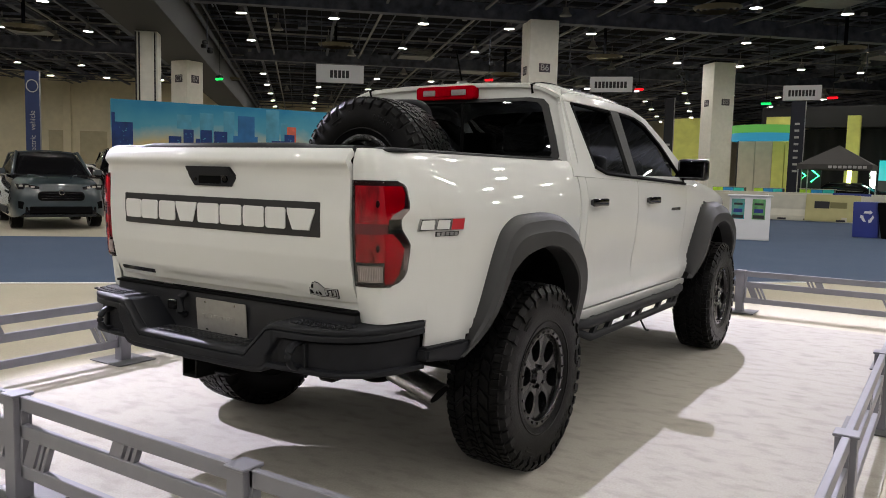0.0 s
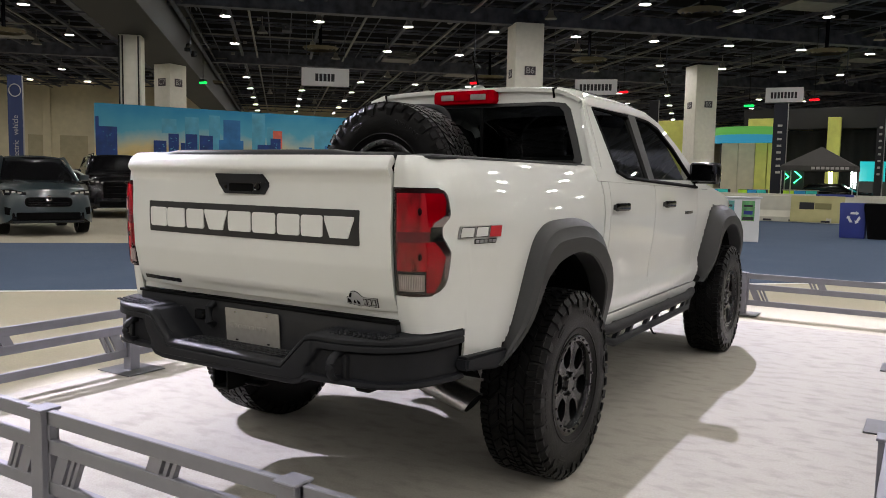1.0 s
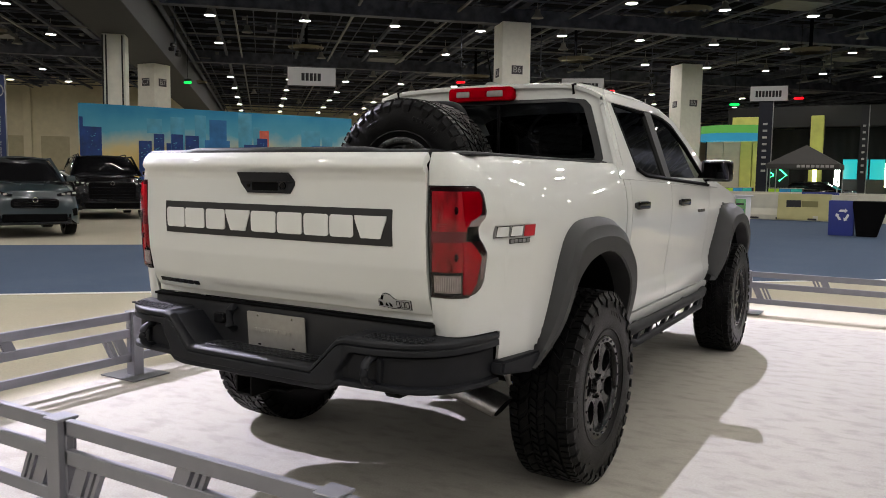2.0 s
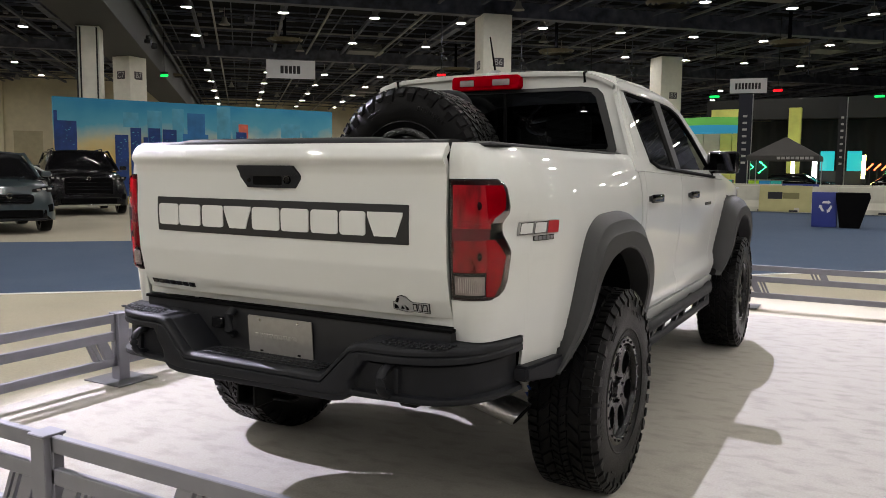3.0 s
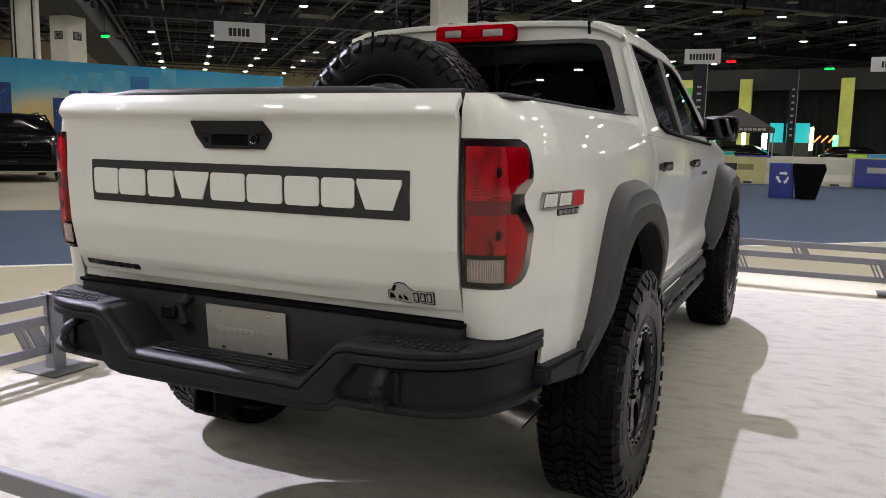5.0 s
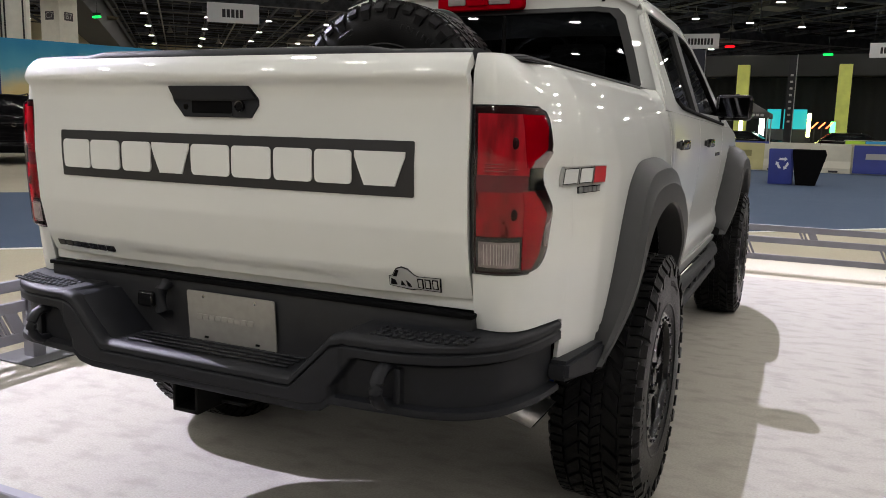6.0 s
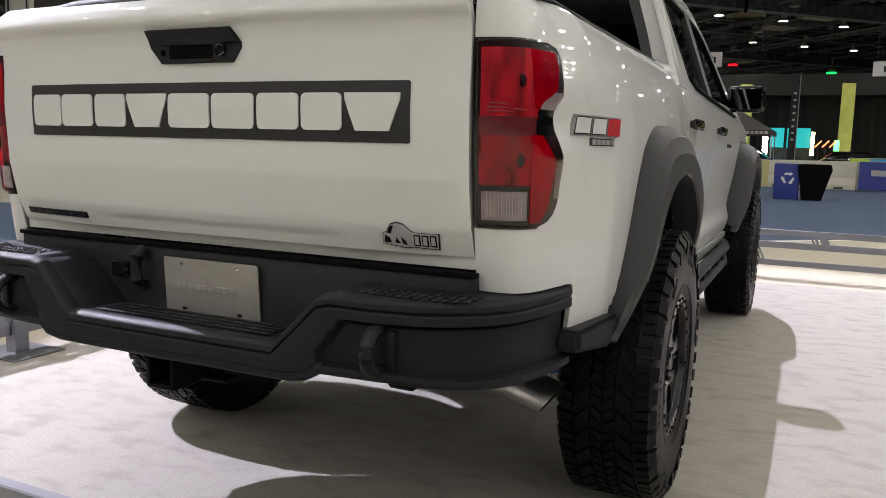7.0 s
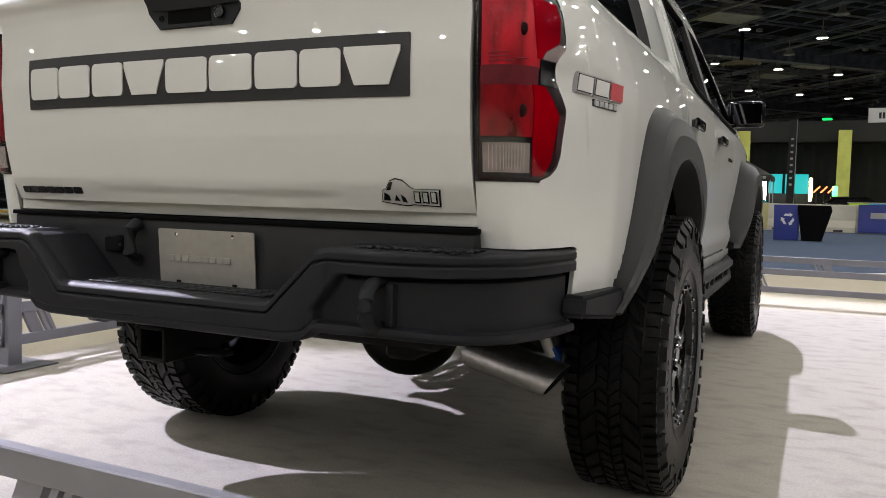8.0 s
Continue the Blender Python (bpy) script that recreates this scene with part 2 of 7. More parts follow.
def text(name, body, size, m, material, parent=None, depth=0.004):
    cu = bpy.data.curves.new(name, "FONT")
    cu.body, cu.size, cu.extrude, cu.align_x, cu.align_y = body, size, depth, "CENTER", "CENTER"
    tmp = bpy.data.objects.new(name, cu)
    scene.collection.objects.link(tmp)
    me = bpy.data.meshes.new_from_object(tmp.evaluated_get(bpy.context.evaluated_depsgraph_get()))
    bpy.data.objects.remove(tmp)
    me.materials.clear()
    me.materials.append(material)
    ob = new(name, me)
    if parent:
        ob.parent = parent
    ob.matrix_local = m
    return ob


# ---- hall: floor, walls, ceiling ----
def slab(name, pts, z0, z1, material, label, category="floor"):
    bm = bmesh.new()
    prism(bm, pts, "z", z0, z1)
    ob = part(name, bm, material, smooth=False)
    return tagged(ob, label, category, kind="structure")


def uv(u, v, z=0.0):
    p = U * u + V * v
    return Vector((p.x, p.y, z))


HALL = (-80.0, 80.0, -45.0, 104.0)   # u0, u1, v0, v1


def quad_uv(u0, u1, v0, v1):
    return [tuple(uv(u, v)[:2]) for u, v in ((u0, v0), (u1, v0), (u1, v1), (u0, v1))]


slab("floor", quad_uv(HALL[0] - 1, HALL[1] + 1, HALL[2] - 1, HALL[3] + 1), -0.3, -0.012, FLOOR, "worn beige exhibition hall carpet floor")
slab("stage_floor", [(-2.42, -0.64), (2.38, -0.64), (2.38, 5.97), (-2.42, 5.97)], -0.011, 0.0, STAGE, "pale grey mottled display carpet under the truck", "carpet")
# blue aisle: its near edge runs along U
EDGE_V = Vector((-6.1, 3.2, 0)).dot(V)
slab("aisle_carpet", quad_uv(-60, 2.2, EDGE_V, EDGE_V + 6.5), -0.011, -0.006, BLUE, "dark blue aisle carpet on the hall floor", "carpet")
slab("aisle_carpet", quad_uv(2.205, 60, EDGE_V, EDGE_V + 19), -0.011, -0.006, BLUE, "wide dark blue carpet area on the hall floor", "carpet")
slab("carpet_tape", quad_uv(-60, 60, EDGE_V - 0.07, EDGE_V - 0.003), -0.011, -0.005, TAPE, "white tape strip along the carpet edge", "tape")


def wall(name, u0, u1, v0, v1, z1=10.6, material=None, label="plain beige painted hall wall"):
    slab(name, quad_uv(u0, u1, v0, v1), -0.3, z1, material or WALLMAT, label, "wall")


BAY_U = Vector((-28.33, 20.6, 0)).dot(U) - 0.6      # left of the bulkhead the hall is shorter
wall("wall_north", HALL[0], BAY_U, 80.0, 80.4)
wall("wall_north_return", BAY_U, BAY_U + 0.4, 80.0, HALL[3])
wall("wall_north_far", BAY_U + 0.4, HALL[1], HALL[3], HALL[3] + 0.4)
DARKWALL = mat("dark_grey_wall", (0.045, 0.045, 0.05), 0.8, vary=0.1, scale=1.0)
wall("wall_south", HALL[0], HALL[1], HALL[2] - 0.4, HALL[2], 10.6, DARKWALL, "plain dark grey hall wall")
wall("wall_west", HALL[0] - 0.4, HALL[0], HALL[2] - 0.4, HALL[3] + 0.4)
wall("wall_east", HALL[1], HALL[1] + 0.4, HALL[2] - 0.4, HALL[3] + 0.4, 10.6, DARKWALL, "plain dark grey hall wall")


def ceiling():
    bm = bmesh.new()
    prism(bm, quad_uv(HALL[0] - 1, HALL[1] + 1, HALL[2] - 1, HALL[3] + 1), "z", 10.6, 10.9)
    plain = len(bm.faces)
    turn = pose(0, 0, 0, 0, 0, HALL_TURN)
    rng = random.Random(4)
    depth = HALL[3] - HALL[2]
    mid = (HALL[3] + HALL[2]) / 2
    for v in np.arange(HALL[2] + 2, HALL[3], 2.3):      # joists along U
        box(bm, (0, v, 9.75 + 0.25 * (int(v * 10) % 2)), (158, 0.07, 0.09), m=turn)
        box(bm, (0, v, 10.45), (158, 0.08, 0.08), m=turn)
    for v in (cv_girder - 18.6, cv_girder, cv_girder + 18.6):
        box(bm, (0, v, 9.35), (158, 0.55, 0.75), m=turn)
    for u in np.arange(-76, 78, 4.6):      # beams along V
        box(bm, (u, mid, 9.55), (0.16, depth, 0.18), m=turn)
        box(bm, (u + 1.9, mid, 9.9), (0.06, depth, 0.06), m=turn)
        box(bm, (u + 3.1, mid, 9.7), (0.05, depth, 0.05), m=turn)
        if rng.random() < 0.45:
            box(bm, (u + 1.2, mid, 10.05), (0.4, depth, 0.35), m=turn)
    for i in range(900):                   # braces, ducts and hangers
        u, v = rng.uniform(-60, 60), rng.uniform(-10, 100)
        if i % 3:
            box(bm, (u, v, rng.uniform(9.3, 10.1)), (rng.uniform(0.5, 2.4), 0.06, 0.06), m=turn)
        elif i % 2:
            box(bm, (u, v, rng.uniform(9.4, 9.9)), (0.06, rng.uniform(0.8, 3.5), 0.06), m=turn)
        else:
            box(bm, (u, v, 9.9), (rng.uniform(0.5, 1.4), rng.uniform(0.6, 2.0), 0.35), m=turn)
    pale = len(bm.faces)
    for u in (-31, -21.5, -13.2, -6.1, -1.4, 4.4, 9.2, 14.9, 22.3, 31.0, 42.0):      # pale strut channels and conduits
        box(bm, (u, mid, 9.42), (0.10, depth, 0.10), m=turn)
    for v in np.arange(8, 100, 9.3):
        box(bm, (rng.uniform(-8, 8), v, 9.5), (100, 0.07, 0.07), m=turn)
    for i in range(420):
        u, v = rng.uniform(-45, 55), rng.uniform(4, 98)
        size = (rng.uniform(0.4, 1.6), 0.05, 0.05) if i % 2 else (0.22, 0.22, 0.14)
        box(bm, (u, v, rng.uniform(9.2, 10.0)), size, m=turn)
    for i in range(26):                    # air ducts and machines
        u, v = rng.uniform(-40, 50), rng.uniform(6, 90)
        for k in range(4):
            box(bm, (u, v, 9.5 + 0.14 * k), (2.4 - 0.15 * k, 1.8, 0.09), m=turn)
    bm.faces.ensure_lookup_table()
    for f in bm.faces[pale:]:
        f.material_index = 2
    for f in bm.faces[plain:pale]:
        f.material_index = 1
    ob = part("ceiling", bm, CEILING, smooth=False)
    ob.data.materials.append(TRUSSMAT)
    ob.data.materials.append(CONDUIT)
    return tagged(ob, "black open ceiling with steel joists and ducts", "ceiling", kind="structure")


cv_girder = Vector((-15.25, 33.6, 0)).dot(V)
ceiling()


def ceiling_lamp():
    t = thing("ceiling_lamp", "lit round high-bay lamp hanging under the black ceiling", "lamp", "ceiling lamps")
    bm = bmesh.new()
    lathe(bm, [(0.02, 0.9), (0.02, 0.42), (0.12, 0.40), (0.15, 0.2), (0.30, 0.02), (0.30, 0.0), (0.275, 0.0), (0.15, 0.19)], 20, pose(0, 0, 0, 0, -90, 0))
    part("housing", bm, HOUSING, t)
    bm = bmesh.new()
    bmesh.ops.create_circle(bm, cap_ends=True, segments=20, radius=0.24, matrix=pose(0, 0, 0.012, 180, 0, 0))
    ob = part("lens", bm, LAMPGLOW, t, "glowing warm white lens", smooth=False)
    return t


LAMP_Z = 9.15
first = ceiling_lamp()
start = Vector((-27.9, 25.7, LAMP_Z))
count = 0
for k in range(-10, 9):
    for i in range(-8, 12):
        p = start + U * (4.6 * i) + V * (8.3 * k)
        if not (-32 < p.dot(V) < HALL[3] - 2 and -62 < p.dot(U) < HALL[1] - 2) or (p.dot(V) > 78 and p.dot(U) < BAY_U + 1):
            continue
        if count == 0:
            first.matrix_world = Matrix.Translation(p)
        else:
            copy_thing(first, Matrix.Translation(p))
        count += 1
# lamps that are switched off, between the lit ones
dark_lamp = None
for k in range(-2, 9):
    for i in range(-7, 11):
        p = start + U * (4.6 * i + 1.7) + V * (8.3 * k + 4.15)
        if (i * 3 + k * 5) % 4 or not (2 < p.dot(V) < HALL[3] - 3) or (p.dot(V) > 78 and p.dot(U) < BAY_U + 1):
            continue
        if dark_lamp is None:
            dark_lamp = thing("ceiling_lamp", "unlit pale high-bay lamp hanging under the black ceiling", "lamp", "ceiling lamps", m=Matrix.Translation(p))
            bm = bmesh.new()
            lathe(bm, [(0.02, 0.9), (0.02, 0.42), (0.12, 0.40), (0.15, 0.2), (0.30, 0.02), (0.30, 0.0), (0.275, 0.0), (0.15, 0.19)], 20, pose(0, 0, 0, 0, -90, 0))
            part("housing", bm, HOUSING, dark_lamp)
        else:
            copy_thing(dark_lamp, Matrix.Translation(p))
# denser rows over the near end of the hall: unseen lamps, added for sparkles and gate light
for k in range(-8, -2):
    for i in range(-6, 6):
        p = start + U * (4.6 * i + 2.3) + V * (8.3 * k + 4.15)
        if HALL[2] + 3 < p.dot(V) < 14 and HALL[0] + 2 < p.dot(U) < HALL[1] - 2:
            copy_thing(first, Matrix.Translation(p))


# ---- the pickup truck: x to its right, y ahead, the plate at y = 0 ----
truck = thing("pickup_truck", "white off-road crew cab pickup truck with grey flares and black bumper", "truck")
HUB_R, HUB_F, HUB_Z, TRACK = 1.066, 4.403, 0.437, 0.872

BED_W = smooth_table([(0.58, 0.835), (0.66, 0.862), (0.75, 0.876), (0.9, 0.884), (1.1, 0.890), (1.22, 0.892), (1.30, 0.884), (1.36, 0.868), (1.41, 0.848), (1.45, 0.818), (1.464, 0.785)], 90, 3)
DOOR_W = smooth_table([(0.58, 0.835), (0.66, 0.862), (0.725, 0.874), (0.785, 0.850), (0.86, 0.855), (1.0, 0.874), (1.15, 0.887), (1.25, 0.888), (1.33, 0.880), (1.40, 0.862)], 80, 3)


def side_x(y, z):
    """Half width of the body."""
    k = min(1, max(0, (y - 1.5) / 0.4))
    x = curve_at(BED_W, z) * (1 - k) + curve_at(DOOR_W, z) * k
    if z < 1.45:
        x += curve_at([(0.30, -0.002), (0.46, 0.026), (0.60, 0.034), (1.1, 0.036), (1.45, 0.022), (1.75, 0.0)], y) * min(1, max(0, (1.42 - z) / 0.25))
    if y > 4.5:
        x -= 0.10 * ((y - 4.5) / 0.7) ** 2
    return x


ARCH_E = [(0.516, 0.665), (0.575, 0.780), (0.634, 0.92), (0.702, 1.067), (0.764, 1.15), (0.872, 1.196), (1.03, 1.208), (1.206, 1.207), (1.382, 1.179), (1.519, 1.116), (1.627, 0.998), (1.681, 0.841), (1.701, 0.616)]
ARCH_M = [(0.470, 0.655), (0.572, 0.748), (0.640, 0.855), (0.716, 0.995), (0.773, 1.068), (0.873, 1.11), (1.02, 1.122), (1.18, 1.12), (1.33, 1.095), (1.46, 1.04), (1.56, 0.935), (1.615, 0.79), (1.64, 0.60)]
ARCH_L = [(0.445, 0.635), (0.565, 0.702), (0.650, 0.800), (0.735, 0.945), (0.80, 0.987), (0.89, 1.025), (1.03, 1.050), (1.15, 1.050), (1.28, 1.02), (1.39, 0.955), (1.475, 0.865), (1.53, 0.745), (1.555, 0.60)]
FRONT_SHIFT = 3.30


def arch_poly(shift):
    ps = [((a[0] + b[0]) / 2 + shift, (a[1] + b[1]) / 2) for a, b in zip(ARCH_E, ARCH_M)]
    return [(ps[0][0], 0.3)] + ps + [(ps[-1][0], 0.3)]


HOLES = [arch_poly(0), arch_poly(FRONT_SHIFT)]


def bonnet_z(y):
    """Height of the bonnet's edge."""
    return curve_at([(3.60, 1.40), (3.86, 1.385), (4.0, 1.366), (4.4, 1.312), (4.7, 1.253), (4.9, 1.212), (5.15, 1.12)], y)


def panel(name, y0, y1, z0, z1, side, step=0.022, label="", cap=None):
    bm = bmesh.new()
    ys, zs = lin(y0, y1, max(3, round((y1 - y0) / step))), lin(z0, z1, max(3, round((z1 - z0) / step)))

    def f(y, z):
        if cap:
            z = z0 + (z - z0) * (cap(y) - z0) / (z1 - z0)
        return (side * side_x(y, z), y, z)
    sheet(bm, f, ys, zs, lambda y, z: not any(inside(h, y, z) for h in HOLES))
    thicken(bm, 0.012)
    return part(name, bm, WHITE, truck, label, angle=50)


# rear corner: from the tailgate seam round to the side
CORNER = spline([(0.737, 0.0, 0), (0.775, 0.006, 0), (0.817, 0.036, 0), (0.842, 0.090, 0), (0.859, 0.16, 0), (0.876, 0.24, 0), (0.891, 0.32, 0)], 8)


def scallop(z):
    """Depth of the hollow that runs from the lamp's notch along the flank."""
    return math.exp(-((z - 1.185) / 0.032) ** 2) - 0.35 * math.exp(-((z - 1.10) / 0.035) ** 2)


def corner_point(s, z, lift=0.0, side=1):
    """s from 0 at the seam to 1 on the side; the gate sits a little to the left."""
    q = s * (len(CORNER) - 1)
    i = min(int(q), len(CORNER) - 2)
    a, b = CORNER[i], CORNER[i + 1]
    p = a.lerp(b, q - i)
    d = (b - a).normalized()
    n = Vector((d.y, -d.x, 0))
    drop = curve_at(BED_W, z) - 0.891            # the flank's own shape
    tuck = 0.0 if z > 1.25 else 0.045 * ((1.25 - z) / 0.4) ** 2
    roll = max(0.0, (z - 1.40) / 0.065) ** 2 * 0.02
    k = min(1.0, s * 1.4)
    q3 = p + n * (lift - 0.010 * scallop(z) * min(1.0, max(0.0, (s - 0.4) / 0.25)))
    if side > 0:
        q3.x -= 0.022 * max(0.0, 1 - 6 * s)
    return Vector((q3.x + drop * k, q3.y + (tuck + roll) * (1 - k), z))


def bed_foot(u):
    """Lower edge of the bed side, which drops behind the end of the bumper."""
    return 0.812 - 0.157 * min(1, max(0, (u - 0.885) / 0.02))


def bed_point(u, v, side=1):
    """u from 0 at the tailgate seam, 1 where the flank begins, 2 at the cab; v from the foot to the rail."""
    z0 = bed_foot(u)
    z = z0 + (1.464 - z0) * v
    if u <= 1:
        return corner_point(u, z, 0.0, side)
    y = 0.32 + (u - 1) * 1.365
    gap = corner_point(1, z).x - side_x(0.32, z)
    return Vector((side_x(y, z) + gap * max(0, 1 - (y - 0.32) / 0.3), y, z))


for side in (1, -1):
    bm = bmesh.new()

    def bed_keep(u, v):
        q = bed_point(u, v)
        return not any(inside(h, q.y, q.z) for h in HOLES)
    sheet(bm, lambda u, v: Matrix.Diagonal((side, 1, 1)) @ bed_point(u, v, side), lin(0, 1, 36)[:-1] + lin(1, 2, 62), lin(0, 1, 40), bed_keep)
    thicken(bm, 0.012)
    part("bed_side", bm, WHITE, truck, angle=60)
    panel("cab_corner", 1.70, 1.795, 0.62, 1.40, side)
    panel("rear_door", 1.80, 2.615, 0.645, 1.40, side)
    panel("front_door", 2.62, 3.665, 0.645, 1.40, side)
    panel("front_fender", 3.67, 5.15, 0.60, 1.27, side, cap=bonnet_z)
    bm = bmesh.new()
    sheet(bm, lambda y, z: (side * (side_x(y, z) - 0.02), y, z), lin(0.45, 5.1, 90), lin(0.66, 1.36, 30), lambda y, z: (y < 3.7 or z < 1.2) and not any(inside(h, y, z) for h in HOLES))
    part("inner_panel", bm, BLACKMATT, truck)
    # sill below the doors
    bm = bmesh.new()
    prism(bm, [(0.80, 0.55), (0.845, 0.56), (0.862, 0.60), (0.866, 0.638), (0.80, 0.638)], "y", 1.78, 3.80)
    for v in bm.verts:
        v.co.x *= side
    part("sill", bm, WHITE, truck)
    # rail cap along the bed
    bm = bmesh.new()
    prism(bm, [(0.70, 1.452), (0.795, 1.458), (0.79, 1.468), (0.77, 1.474), (0.71, 1.474)], "y", 0.03, 1.66)
    bmesh.ops.bisect_plane(bm, geom=list(bm.verts) + list(bm.edges) + list(bm.faces), plane_co=(0, 0.16, 0), plane_no=(0, 1, 0))
    for v in bm.verts:
        if v.co.y < 0.1:
            v.co.x = 0.70 + (v.co.x - 0.70) * 0.5
        v.co.x *= side
        v.co.z -= 0.014 * (v.co.y < 0.1)
    bmesh.ops.bevel(bm, geom=list(bm.edges), offset=0.004, segments=2, affect="EDGES")
    part("bed_rail_cap", bm, PLASTIC, truck)


def leg_tuck(z):
    """How far the flare draws in towards the body at the foot of its legs."""
    return curve_at([(0.60, 0.068), (0.66, 0.055), (0.76, 0.025), (0.88, 0.0)], z)


def flare(side, shift, foot):
    bm = bmesh.new()
    e = spline([(side_x(y + shift, z) * side, y + shift, z) for y, z in ARCH_E], 4)
    m = spline([(side * (0.995 - leg_tuck(z)), y + shift, z) for y, z in ARCH_M], 4)
    li = spline([(side * (1.0 - leg_tuck(z)), y + shift, z) for y, z in ARCH_L], 4)
    rows = []
    for a, b, c in zip(e, m, li):
        mid = a.lerp(b, 0.55) + Vector((side * 0.014, 0, 0.012))
        near = a.lerp(b, 0.04) + Vector((side * 0.010, 0, 0))
        lip = c.lerp(b, 0.08)
        back = Vector((side * 0.90, c.y, c.z))
        rows.append([a - Vector((side * 0.004, 0, 0)), near, mid, b.lerp(a, 0.06), b, b.lerp(c, 0.1), lip, c - Vector((side * 0.008, 0, 0)), back])
    grid = [[bm.verts.new(p) for p in row] for row in rows]
    for ra, rb in zip(grid, grid[1:]):
        for k in range(len(ra) - 1):
            bm.faces.new((ra[k], ra[k + 1], rb[k + 1], rb[k]))
    thicken(bm, 0.006)
    ob = part("wheel_flare", bm, FLARE, truck, "dark grey plastic wheel flare", angle=30)
    if foot:
        bm = bmesh.new()
        prism(bm, [(0.245, 0.700), (0.50, 0.700), (0.535, 0.69), (0.50, 0.64), (0.45, 0.625), (0.235, 0.650)], "x", side * 0.84, side * 0.93)
        for v in bm.verts:
            if abs(v.co.x) > 0.9 and v.co.y < 0.3:
                v.co.x -= side * 0.03
        bmesh.ops.bevel(bm, geom=list(bm.edges), offset=0.010, segments=2, affect="EDGES")
        part("flare_foot", bm, PLASTIC, ob)
    # liner of the wheel well
    bm = bmesh.new()
    ps = [Vector((0, y + shift, z)) for y, z in ARCH_L + [(1.556, 0.59)]]
    va = [bm.verts.new((side * 0.90, p.y, p.z)) for p in ps]
    vb = [bm.verts.new((side * 0.45, p.y, p.z)) for p in ps]
    for i in range(len(ps) - 1):
        bm.faces.new((va[i], va[i + 1], vb[i + 1], vb[i]))
    part("wheel_well", bm, BLACKMATT, truck)


for side in (1, -1):
    flare(side, 0, True)
    flare(side, FRONT_SHIFT, False)


# wheels
def tyre_profile():
    pr = [(0.225, 0.12), (0.235, 0.135), (0.27, 0.147), (0.32, 0.152), (0.37, 0.150), (0.405, 0.142), (0.422, 0.132), (0.4305, 0.115), (0.432, 0.0)]
    return pr + [(r, -x) for r, x in pr[-2::-1]]


